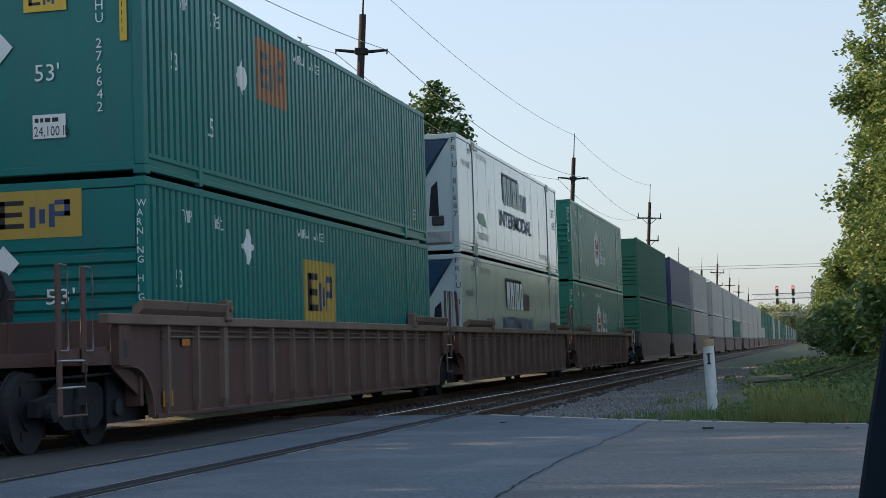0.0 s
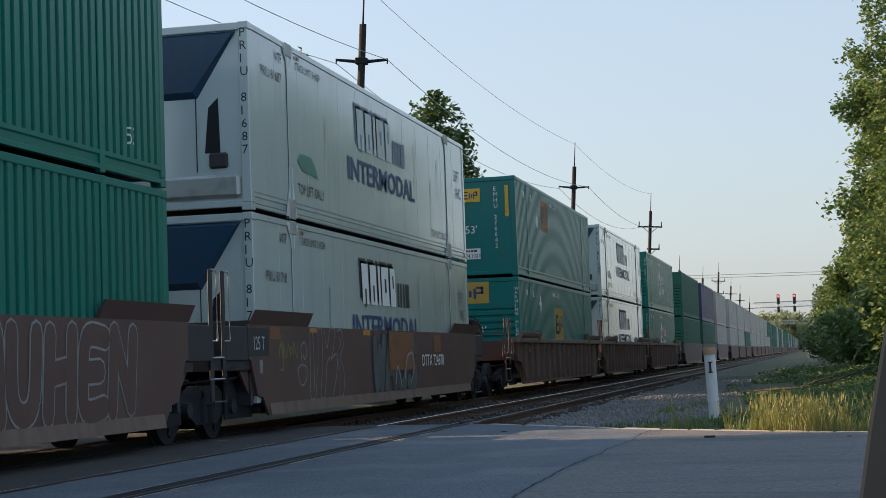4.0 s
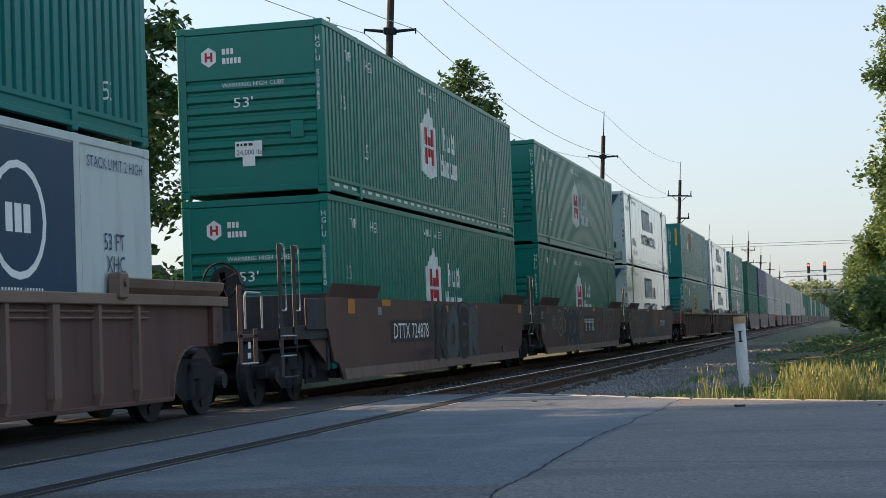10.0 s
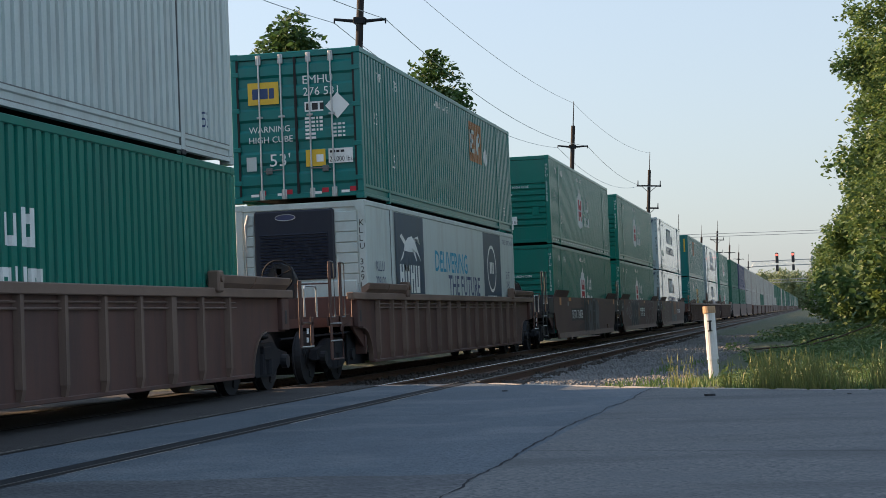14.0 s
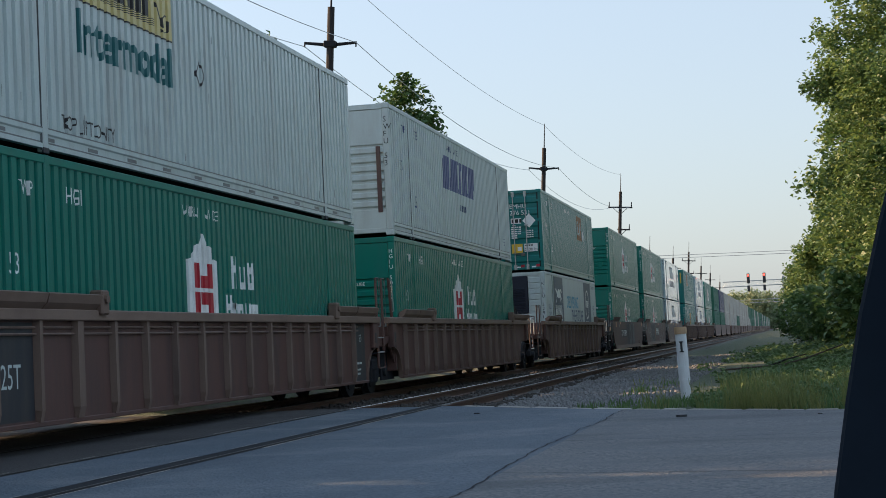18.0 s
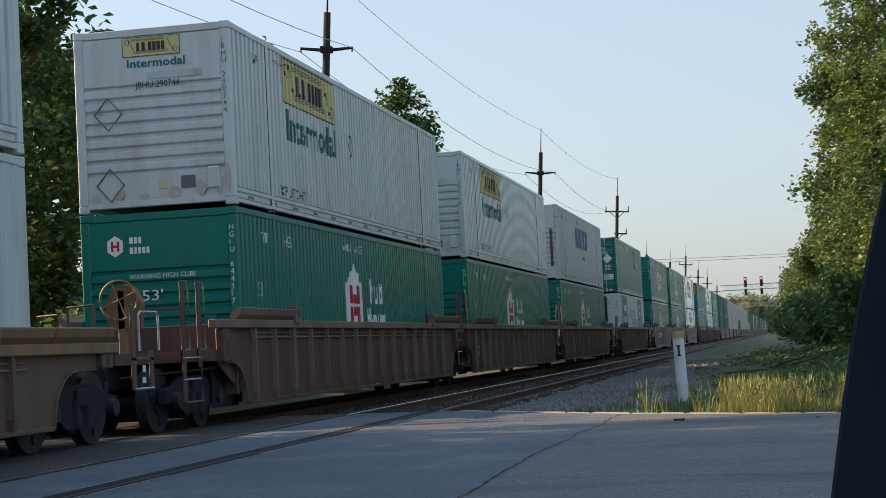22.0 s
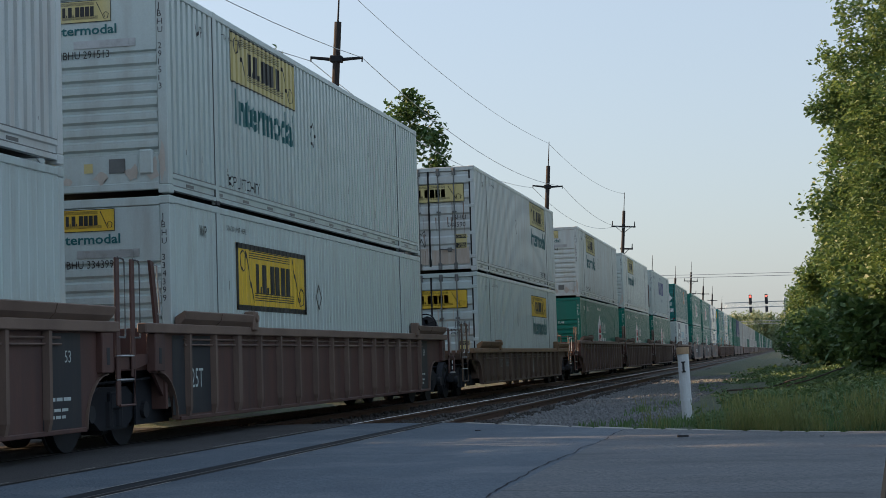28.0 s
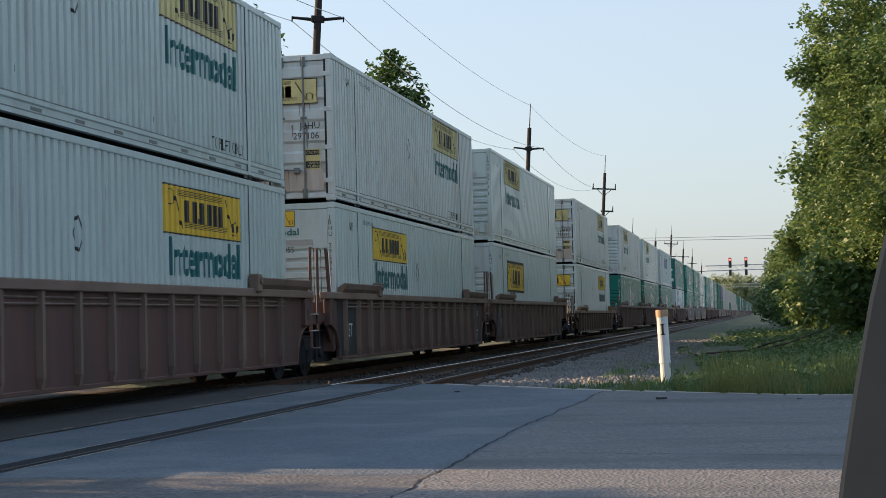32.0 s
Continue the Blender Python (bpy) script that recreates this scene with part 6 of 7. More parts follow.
def train():
    y = 0.0
    # stack 0: the last unit of a three-unit car
    def unit(y, style, near_end, far_end, lower, upper, label, spin=True, stand=None):
        car = ride(well_car(style, near_end, far_end, label, False, stand), TRAIN_X, y, 0.0)
        load(y, lower, upper)
        truck_at(y - 1.5, spin)
        if far_end:
            truck_at(y + LEN + 1.85, spin)
        return car

    c = unit(0.0, "brown", True, False, emp_box("162100", "ribbed", False), emp_box("276642", "plain", True), RIBBED)
    reflectors(c, [(1.0, 1.2, 0.3, 0.09), (0.3, 0.42, 0.35, 0.2)])
    unit(UNIT, "brown", False, False, prime_box(False), prime_box(True), RIBBED)
    unit(2 * UNIT, "brown", False, True, hub_box("HGIU 500321"), hub_box("HGIU 508114"), RIBBED)
    y -= COUPLED
    c = unit(y, "smooth", False, True, prime_box(False), prime_box(True), SMOOTH)
    spray("sprayed_tag", c, scrawl(1.0, 1.85, 1.12, 1.42, 3, 6) + [[(1.05, 1.5), (1.15, 1.0), (1.0, 0.97)]], 0.022, GRAFFITI_LIME, 0, "thin lime tag")
    spray("sprayed_tag", c, [[(1.9, 0.95), (2.05, 1.02), (2.35, 1.0), (2.4, 0.85), (2.2, 0.7), (2.0, 0.75), (1.9, 0.98)], [(2.15, 1.05), (2.1, 1.3), (2.3, 1.4), (2.42, 1.25), (2.3, 1.12), (2.2, 1.2)]], 0.028, GRAFFITI_PALE, 0, "pale tag")
    outline = [[(2.62, 1.62), (2.6, 0.95), (2.58, 0.5), (2.85, 0.5), (2.95, 0.8), (3.05, 1.1), (3.1, 1.6)], [(3.1, 1.6), (3.3, 1.62), (3.3, 1.0), (3.15, 0.52), (3.4, 0.5), (3.55, 1.0), (3.75, 1.15)],
               [(3.45, 1.62), (3.6, 1.3), (3.8, 1.62), (4.1, 1.6), (3.95, 1.25), (3.8, 1.1)], [(3.8, 1.1), (4.2, 1.2), (4.15, 0.85), (3.9, 0.5)], [(4.25, 1.6), (4.5, 1.62), (4.62, 1.35), (4.4, 1.15), (4.6, 0.9), (4.55, 0.5), (4.3, 0.48), (4.35, 0.9), (4.2, 1.1)], [(2.75, 1.6), (2.8, 1.0), (2.75, 0.6)], [(4.35, 1.5), (4.45, 1.4), (4.35, 1.3)]]
    spray("sprayed_tag", c, outline, 0.026, GRAFFITI_PALE, 0.001, "tall thin pale outlines")
    fat_letters(c, "WAUS", 6.5, 10.4, 0.40, 1.60, GRAFFITI_GREY, GRAFFITI_DARK, 0.30, 5, GRAFFITI_DARK)
    decal("orange_patch", rect(7.85, 9.95, 0.86, 1.63), OXIDE_PATCH, c, lambda a, b: (SIDE_X + 0.013, a, b), None, "brown-orange patch")
    spray("sprayed_tag", c, [[(9.1, 0.7), (9.3, 1.1), (9.75, 1.2), (9.9, 0.9), (9.6, 0.6)], [(8.3, 0.6), (8.5, 0.95), (8.8, 0.55)]], 0.05, GRAFFITI_PALE, 0.024)
    decal("car_number", write("DTTX 724878", 10.7, 0.93, 0.24, 1.05), WHITE_INK, c, lambda a, b: (SIDE_X + 0.012, a, b))
    decal("brown_patch", rect(11.9, 12.6, 1.22, 1.6), OXIDE_PATCH, c, car_face2)
    decal("brown_patch", rect(0.5, 1.02, 1.44, 1.64), OXIDE_PATCH, c, car_face2)
    decal("white_tag", rect(-0.02, 0.13, 0.92, 1.12), GRAFFITI_PALE, c, car_face2)
    reflectors(c, [(2.62, 1.56, 0.42, 0.08), (6.0, 1.54, 0.5, 0.1)])
    stencil_box(c)
    y -= UNIT
    c = unit(y, "smooth", False, False, hub_box("HGIU 510257"), hub_box("HGIU 644806"), SMOOTH)
    spray("sprayed_tag", c, [[(1.5, 1.05), (1.75, 1.35), (1.9, 1.1), (2.1, 1.35), (2.2, 1.05), (1.8, 1.0), (1.6, 1.2), (2.1, 1.25)]], 0.04, GRAFFITI_PALE, 0, "pale star-like tag")
    ring = [(2.5, 1.1), (2.6, 1.45), (2.95, 1.52), (3.35, 1.3), (3.3, 0.95), (2.95, 0.78), (2.6, 0.9), (2.5, 1.1)]
    spray("sprayed_tag", c, [ring, [(2.75, 1.1), (2.95, 1.3), (3.1, 1.05), (2.85, 1.0)]], 0.05, GRAFFITI_PALE, 0.001, "pale rings")
    fat_letters(c, "JOCK", 3.35, 6.6, 0.42, 1.62, GRAFFITI_DARK, GRAFFITI_PALE, 0.36, 21)
    spray("sprayed_tag", c, [[(6.65, 0.6), (6.8, 1.0), (6.7, 1.3), (7.1, 1.5), (7.3, 1.2), (7.0, 1.0), (7.25, 0.7)]], 0.05, GRAFFITI_PALE, 0.001)
    decal("orange_patch", rect(6.85, 7.25, 0.86, 1.25), OXIDE_PATCH, c, car_face2, None, "brown-orange patch")
    stencil_box(c)
    stripes_logo(c, 7.62, 9.85, 0.88, 1.29)
    fat_letters(c, "MUHEN", 10.4, 15.0, 0.44, 1.60, RED_CAR, GRAFFITI_PALE, 0.26, 33)
    decal("white_tag", rect(0.0, 0.14, 0.92, 1.12), GRAFFITI_PALE, c, car_face2)
    decal("brown_patch", rect(0.67, 1.13, 1.42, 1.63), OXIDE_PATCH, c, car_face2)
    reflectors(c, [(4.2, 1.42, 0.4, 0.1), (9.6, 1.52, 0.5, 0.1)])
    y -= UNIT
    c = unit(y, "smooth", True, False, hub_box("HGIU 502580"), hub_box("HGIU 509655", 6.62, True), SMOOTH)
    decal("dark_panel", rect(3.45, 6.72, 0.84, 1.27), STENCIL_BROWN, c, car_face, None, "black patch behind the number")
    decal("car_number", write("DTTX 724878", 3.68, 0.92, 0.29, 1.10), WHITE_INK, c, car_face2)
    face = [(5.95, 1.35), (6.1, 1.6), (6.45, 1.6), (6.62, 1.4), (6.5, 1.25), (6.3, 1.2), (6.0, 1.22), (5.95, 1.35)]
    spray("sprayed_tag", c, [face, [(6.1, 1.42), (6.2, 1.5), (6.28, 1.38)], [(6.38, 1.4), (6.46, 1.5), (6.52, 1.4)], [(6.1, 1.3), (6.3, 1.27), (6.45, 1.33)]], 0.045, GRAFFITI_DARK, 0.001, "dark round tag")
    spray("sprayed_tag", c, scrawl(5.2, 6.6, 0.46, 0.74, 8, 8) + scrawl(5.9, 6.3, 0.36, 0.44, 9, 4), 0.03, GRAFFITI_DARK, 0.001, "dark scrawl")
    fat_letters(c, "KOER", 6.75, 11.2, 0.36, 1.62, GRAFFITI_GREY, GRAFFITI_DARK, 0.36, 44, GRAFFITI_DARK)
    for ch, u in (("K", 6.93), ("E", 9.05)):
        spray("sprayed_fill", c, forms(ch, u, u + 0.94, 0.54, 1.44, 3), 0.30, STENCIL_BROWN, 0.016, "darker sprayed fill")
    reflectors(c, [(2.9, 1.52, 0.6, 0.12), (0.75, 1.38, 0.4, 0.25), (7.75, 1.42, 0.4, 0.14), (10.7, 1.42, 0.35, 0.16), (16.0, 1.43, 0.4, 0.2)])
    decal("white_tag", rect(2.6, 2.85, 1.36, 1.5), GRAFFITI_PALE, c, car_face2)
    spray("crack", c, [[(12.6, 1.4), (13.3, 1.5), (13.9, 1.42), (14.6, 1.5), (15.0, 1.44)]], 0.02, GRAFFITI_DARK, 0)
    part("pocket", Mesh().prism([(13.69, 0.62), (14.25, 0.62), (14.15, 0.47), (13.75, 0.47)], 0, SIDE_X - 0.012, SIDE_X + 0.02), RIB_STEEL, c, "welded bracket")
    y -= COUPLED
    c = unit(y, "brown", True, True, reefer_box(), emp_box("276531", "doors"), RIBBED)
    y -= COUPLED
    unit(y, "brown", False, True, hub_box("HGIU 502261"), swift_box(), RIBBED)
    y -= UNIT
    c = unit(y, "brown", False, False, hub_box("HGIU 501009"), jb_box("282536", "folded", "ribbed", 2.85), RIBBED)
    car_plates(c)
    y -= UNIT
    c = unit(y, "brown", True, False, hub_box("HGIU 644317"), jb_box("290744", "folded", "ribbed", 2.9, False, True), RIBBED, True, GOLD_CAR)
    y -= COUPLED + 0.1
    c = unit(y, "gold", True, True, jb_box("327064", "shallow", "doors", 10.0, False, False, True), jb_box("248590", "folded", "doors", 10.3, False, True), GOLD)
    decal("name_mark", rect(9.6, 9.75, 0.5, 0.95) + fan([(10.1, 0.95), (10.3, 0.95), (10.7, 0.5), (10.5, 0.5)]) + fan([(10.6, 0.95), (10.7, 0.95), (10.3, 0.5), (10.15, 0.5)]), GRAFFITI_PALE, c, lambda a, b: (PLATE_X + 0.004, a, b), None, "faded pale blocks")
    decal("car_number", write("DTTX 766678", 3.2, 0.72, 0.24, 0.9), GRAFFITI_PALE, c, lambda a, b: (PLATE_X + 0.004, a, b))
    y -= COUPLED
    c = unit(y, "brown", False, True, jb_box("334399", "shallow", "ribbed", 2.85, True, False, True), jb_box("291513", "folded", "ribbed", 2.75), RIBBED)
    car_plates(c)
    y -= UNIT
    c = unit(y, "brown", False, False, jb_box("292955", "shallow", "ribbed", 3.3, False, False, True), jb_box("297106", "folded", "doors", 10.3, False, True), RIBBED)
    car_plates(c)
    y -= UNIT
    unit(y, "brown", True, False, jb_box("293318", "folded", "ribbed", 10.1, False, False, True), jb_box("291808", "folded", "ribbed", 10.1), RIBBED)


def stencil_box(car):
    """Black patch with a load mark at the near end of a smooth side."""
    decal("dark_panel", rect(-0.5, 0.45, 1.18, 1.6), CHARCOAL, car, car_face, None, "black stencil panel")
    decal("stencil", write("125 T", -0.25, 1.28, 0.2, 0.8), SWIFT_GREY, car, car_face2)


def car_plates(car):
    """Dark stencil panels at the near end of the side, with a unit number."""
    face = lambda a, b: (PLATE_X + 0.004, a, b)
    decal("dark_panel", rect(-0.12, 1.42, 0.36, 1.44), CHARCOAL, car, face, None, "black stencil panel")
    decal("stencil", write("25T", 0.62, 0.72, 0.27, 0.8), SWIFT_GREY, car, lambda a, b: (PLATE_X + 0.006, a, b))
    decal("dark_panel", rect(LEN - 0.75, LEN + 0.30, 0.34, 1.44), CHARCOAL, car, face, None, "black stencil panel")
    decal("stencil", write("53", LEN - 0.15, 1.1, 0.14) + bars(LEN - 0.62, 0.66, 0.04, (5, 4, 5), 0.8) + bars(LEN - 0.62, 0.54, 0.035, (4, 5, 5), 0.8) + bars(LEN - 0.62, 0.46, 0.035, (5, 4, 3), 0.8), SWIFT_GREY, car, lambda a, b: (PLATE_X + 0.006, a, b))


FAR = "g/b w/w w/w w/w g/w w/w w/w w/w w/w w/g g/g g/g g/g w/w g/g g/g w/w g/g g/g g/g n/g g/g w/w g/g g/g w/w g/g g/g g/g w/w g/g g/g w/w g/g w/w g/g g/g w/w g/g g/g".split()


def far_train():
    """Stacks ahead, each told apart by its paint."""
    paints = {"g": (FAR_GREEN, "dull green corrugated shipping container, far along the train"), "w": (FAR_WHITE, "white shipping container, far along the train"),
              "b": (INDIGO, "dark indigo shipping container, far along the train"), "n": (NAVY, "navy shipping container, far along the train"), "p": (PRIME_WHITE, "glossy white shipping container, far along the train")}
    y = 2 * UNIT + COUPLED
    for i, pair in enumerate(["g/g"] + FAR):
        low, up = pair.split("/")[::1] if i else ("g", "g")
        k = i % 3
        style = "brown" if (i // 3) % 3 else "smooth"
        ride(well_car(style, k == 0, k == 2, "brown well car, far along the train", True), TRAIN_X, y, 0.0)
        load(y, far_box(*paints[low]), far_box(*paints[up]))
        if i < 8:
            truck_at(y - 1.72, False)
        y += COUPLED if k == 2 else UNIT


train()
far_train()


# ---- ground, road, tracks ----
TRACK_X = -6.21
ROAD_FAR = [(-40, 27.2), (-7.6, 26.9), (-5.2, 26.1), (-2.2, 22.6), (0.4, 20.4), (8, 19.2), (40, 16)]


def height(x, y):
    """Ground level: ballast bench by the tracks, a bank on the right."""
    z = -0.16
    if x > -3.4:
        z += 0.06 * min(1.0, (x + 3.4) / 3)
    if x > 0.6:
        z += 0.9 * (1 - math.exp(-(x - 0.6) / 4.0))
    if -5.4 > x > -11.2:
        z = -0.14
    if x < -12:
        z += min(0.55, (-12 - x) * 0.2)
    return z + 0.05 * noise.noise(Vector((x * 0.5, y * 0.5, 0)))


def ground():
    xs = [-2500, -900, -300, -120, -60, -40, -30, -24, -18, -15, -12.5] + [-11.5 + 0.5 * k for k in range(50)] + [15, 19, 26, 40, 80, 300, 900, 2500]
    ys = [-1500, -300, -80, -30, -10, 0, 8, 14] + [17 + 0.6 * k for k in range(60)] + [56, 62, 70, 80, 95, 120, 160, 220, 320, 500, 900, 1600, 3500]
    v = [(x, y, height(x, y) if abs(x) < 60 else -0.4) for y in ys for x in xs]
    n = len(xs)
    road_y = lambda x: np.interp(x, [p[0] for p in ROAD_FAR], [p[1] for p in ROAD_FAR])
    v = [(x, y, min(z, -0.22) if y < road_y(x) - 0.2 and abs(x) < 45 else z) for x, y, z in v]
    f = [(j * n + i, j * n + i + 1, (j + 1) * n + i + 1, (j + 1) * n + i) for j in range(len(ys) - 1) for i in range(n - 1)]
    me = bpy.data.meshes.new("ground")
    me.from_pydata(v, [], f)
    me.materials.append(GROUND)
    for p in me.polygons:
        p.use_smooth = True
    tagged(new("ground", me), "grey gravel and grassy earth beside the railway", "ground", kind="structure")


def road():
    r = tagged(new("road"), "worn grey asphalt crossing with dark seams and flangeways", "road", kind="structure")
    gaps = [(-10.36, -10.10), (-8.86, -8.64), (-7.02, -6.86), (-5.70, -5.36)]  # openings for the rails
    edges = [-40] + [e for g in gaps for e in g] + [9, 40]
    road_y = lambda x: float(np.interp(x, [p[0] for p in ROAD_FAR], [p[1] for p in ROAD_FAR]))
    seam_x = -2.15
    edges = sorted(edges + [seam_x, -15.0])
    for a, b in zip(edges, edges[1:]):
        if (a, b) in gaps or b - a < 0.05:
            continue
        xs = sorted({a, b, *[p[0] for p in ROAD_FAR if a < p[0] < b]})
        out = [(x, road_y(x)) for x in xs]
        near, lip = random.Random(int(a * 10)), []
        n = max(2, int((b - a) / 0.5))
        lip = [(a + (b - a) * k / n, 10.75 + near.uniform(-0.12, 0.12)) for k in range(n + 1)]
        if a >= seam_x:
            part("coarse_slab", Mesh().prism([(a, -25.0), (b, -25.0)] + out[::-1], 2, -0.25, 0.0), CHIP, r, "coarse pale aggregate surface")
            continue
        # panels under and beside the train have shade put into their colour
        shaded = -15.5 < a < TRAIN_X + 0.9
        part("slab", Mesh().prism(lip + out[::-1], 2, -0.25, 0.0), SHADE_ASPHALT if shaded else ROAD, r, "crossing panel darkened to imitate the train's shade" if shaded else "")
        part("coarse_slab", Mesh().prism([(a, -25.0), (b, -25.0)] + lip[::-1], 2, -0.25, 0.0), TARRED, r, "coarse dark patched surface")
    jag = random.Random(17)
    seam, wander = [], 0.0
    for k in range(116):
        wander = 0.82 * wander + jag.uniform(-0.022, 0.022)
        seam.append((-2.13 + wander - 0.10 * math.exp(-((k * 0.16 - 11) / 4) ** 2), 4 + 0.16 * k))
    decal("seam", [t for p, q in zip(seam, seam[1:]) for t in stroke([p, q], jag.uniform(0.006, 0.022))], SEAM, r, lambda a, b: (a, b, 0.004), None, "ragged tarred seam")
    for a, b in gaps:
        part("flangeway", Mesh().box(a, b, -25, 26.4, -0.2, -0.003), SEAM, r, "black rubber flangeway")
    rnd = random.Random(3)
    for x, keep, wide in ((-5.36, 0.75, 0.030), (-5.705, 0.35, 0.018), (-7.03, 0.45, 0.022), (-6.855, 0.3, 0.014)):
        worn, y = [], 3.0
        while y < 26.0:
            step = rnd.uniform(0.3, 1.1)
            if rnd.random() < keep:
                worn += fan([(x, y), (x + wide * rnd.uniform(0.4, 1.2), y + 0.08), (x + wide * rnd.uniform(0.4, 1.2), y + step - 0.08), (x, y + step)])
            y += step
        decal("worn_edge", worn, CONCRETE, r, lambda a, b: (a, b, 0.0035), None, "pale chipped edge of the flangeway")
    # pale broken lip along the road's edge
    m = Mesh()
    x = -5.0
    while x < 5:
        w = rnd.uniform(0.25, 0.8)
        y0, y1 = road_y(x), road_y(x + w)
        d = rnd.uniform(0.1, 0.26)
        m.prism([(x, y0 - 0.06), (x + w * 0.96, y1 - 0.06), (x + w * 0.9, y1 + d), (x + w * 0.1, y0 + d * rnd.uniform(0.6, 1))], 2, -0.12, 0.004)
        x += w
    part("broken_edge", m, CONCRETE, r, "pale crumbling edge")
    cracks = []
    for pts in ([(-2.2, 16.2), (-0.8, 16.0), (0.6, 16.1), (2.5, 15.6)], [(-5.2, 17.9), (-3.6, 17.6), (-2.2, 17.8)], [(-2.2, 12.55), (-1.3, 12.3), (-0.2, 12.05), (0.6, 11.8)]):
        fine = []
        for p, q in zip(pts, pts[1:]):
            fine += [(p[0] + (q[0] - p[0]) * k / 6, p[1] + (q[1] - p[1]) * k / 6 + rnd.uniform(-0.05, 0.05)) for k in range(6)]
        cracks += stroke(fine, 0.014)
    decal("crack", cracks, SEAM, r, lambda a, b: (a, b, 0.003))
    for x, y, s in ((-1.25, 20.0, 0.085), (-4.2, 22.9, 0.05), (0.35, 19.5, 0.03)):
        b = random.Random(int(x * 100))
        pts = [(x + s * math.cos(a) * b.uniform(0.6, 1), y + s * 0.7 * math.sin(a) * b.uniform(0.6, 1)) for a in [k * math.pi / 4 for k in range(8)]]
        d = tagged(new("debris", Mesh().prism(pts, 2, 0.0, s * 0.3).data("debris", CHARCOAL)), "dark chunk of debris lying on the road", "debris")


def track(x, label, ties):
    t = tagged(new("railway_track"), label, "railway track", kind="structure")
    for s in (-1, 1):
        c = x + s * 0.7525
        prof = [(c - 0.07, -0.17), (c + 0.07, -0.17), (c + 0.07, -0.15), (c + 0.01, -0.13), (c + 0.01, -0.05), (c + 0.036, -0.035), (c + 0.036, -0.006), (c - 0.036, -0.006), (c - 0.036, -0.035), (c - 0.01, -0.05), (c - 0.01, -0.13), (c - 0.07, -0.15)]
        rail = part("rail", Mesh().prism(prof, 1, -30, 1600), RAIL_STEEL, t)
        top = RAIL_TOP if s < 0 else RAIL_DULL
        part("rail_head", Mesh().cbox(c - 0.034, c + 0.034, 26.4, 1600, -0.006, 0.004, 0.004), top, rail, "worn running surface")
        part("rail_head", Mesh().cbox(c - 0.034, c + 0.034, -30, 26.39, -0.006, 0.002, 0.004), RAIL_BLACK, rail, "grimy running surface")
        part("rail_head", Mesh().cbox(c - 0.012, c + (0.006 if s > 0 else 0.012), -30, 26.39, 0.001, 0.005, 0.001), RAIL_DULL, rail, "thin worn line")
    me = Mesh().cbox(x - 1.3, x + 1.3, -0.11, 0.11, -0.32, -0.165, 0.012).data("tie", TIE_WOOD)
    for k in range(ties):
        part("tie", me, TIE_WOOD, t).location = (0, 27.3 + 0.52 * k, 0)


def ballast():
    """Loose stones on the shoulder and between the ties."""
    rnd = random.Random(8)
    v, f, dark = [], [], []
    for k in range(15000):
        y = 26.6 + 50 * rnd.random() ** 1.7
        x = rnd.uniform(-11.4, -2.6) if k % 3 else rnd.uniform(-5.2, -2.0)
        if x > -3.2 and y < 24:
            continue
        s = rnd.uniform(0.02, 0.055)
        z = height(x, y) + s * 0.3
        n = len(v)
        a = rnd.uniform(0, 6.28)
        for i in range(3):
            w = a + i * 2.09
            v.append((x + s * math.cos(w) * rnd.uniform(0.7, 1.2), y + s * math.sin(w) * rnd.uniform(0.7, 1.2), z - s * 0.4))
        for i in range(3):
            w = a + 0.8 + i * 2.09
            v.append((x + s * 0.6 * math.cos(w), y + s * 0.6 * math.sin(w), z + s * rnd.uniform(0.4, 0.8)))
        f += [(n + 3, n + 4, n + 5), (n, n + 1, n + 3), (n + 1, n + 4, n + 3), (n + 1, n + 2, n + 4), (n + 2, n + 5, n + 4), (n + 2, n, n + 5), (n, n + 3, n + 5)]
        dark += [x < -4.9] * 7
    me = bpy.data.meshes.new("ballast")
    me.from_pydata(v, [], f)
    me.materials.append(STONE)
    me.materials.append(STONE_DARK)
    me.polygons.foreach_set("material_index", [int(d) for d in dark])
    tagged(new("ballast", me), "loose grey ballast stones along the track", "ballast", kind="stuff")


CLUMPS = ((-0.48, 0.26, 1.0), (-0.02, 0.26, 0.85), (0.30, 0.12, 0.5), (-1.78, 0.16, 0.45), (-1.15, 0.2, 0.2), (0.85, 0.2, 0.7), (1.7, 0.6, 0.7), (3.0, 0.8, 0.6))  # place along the verge, breadth, thickness


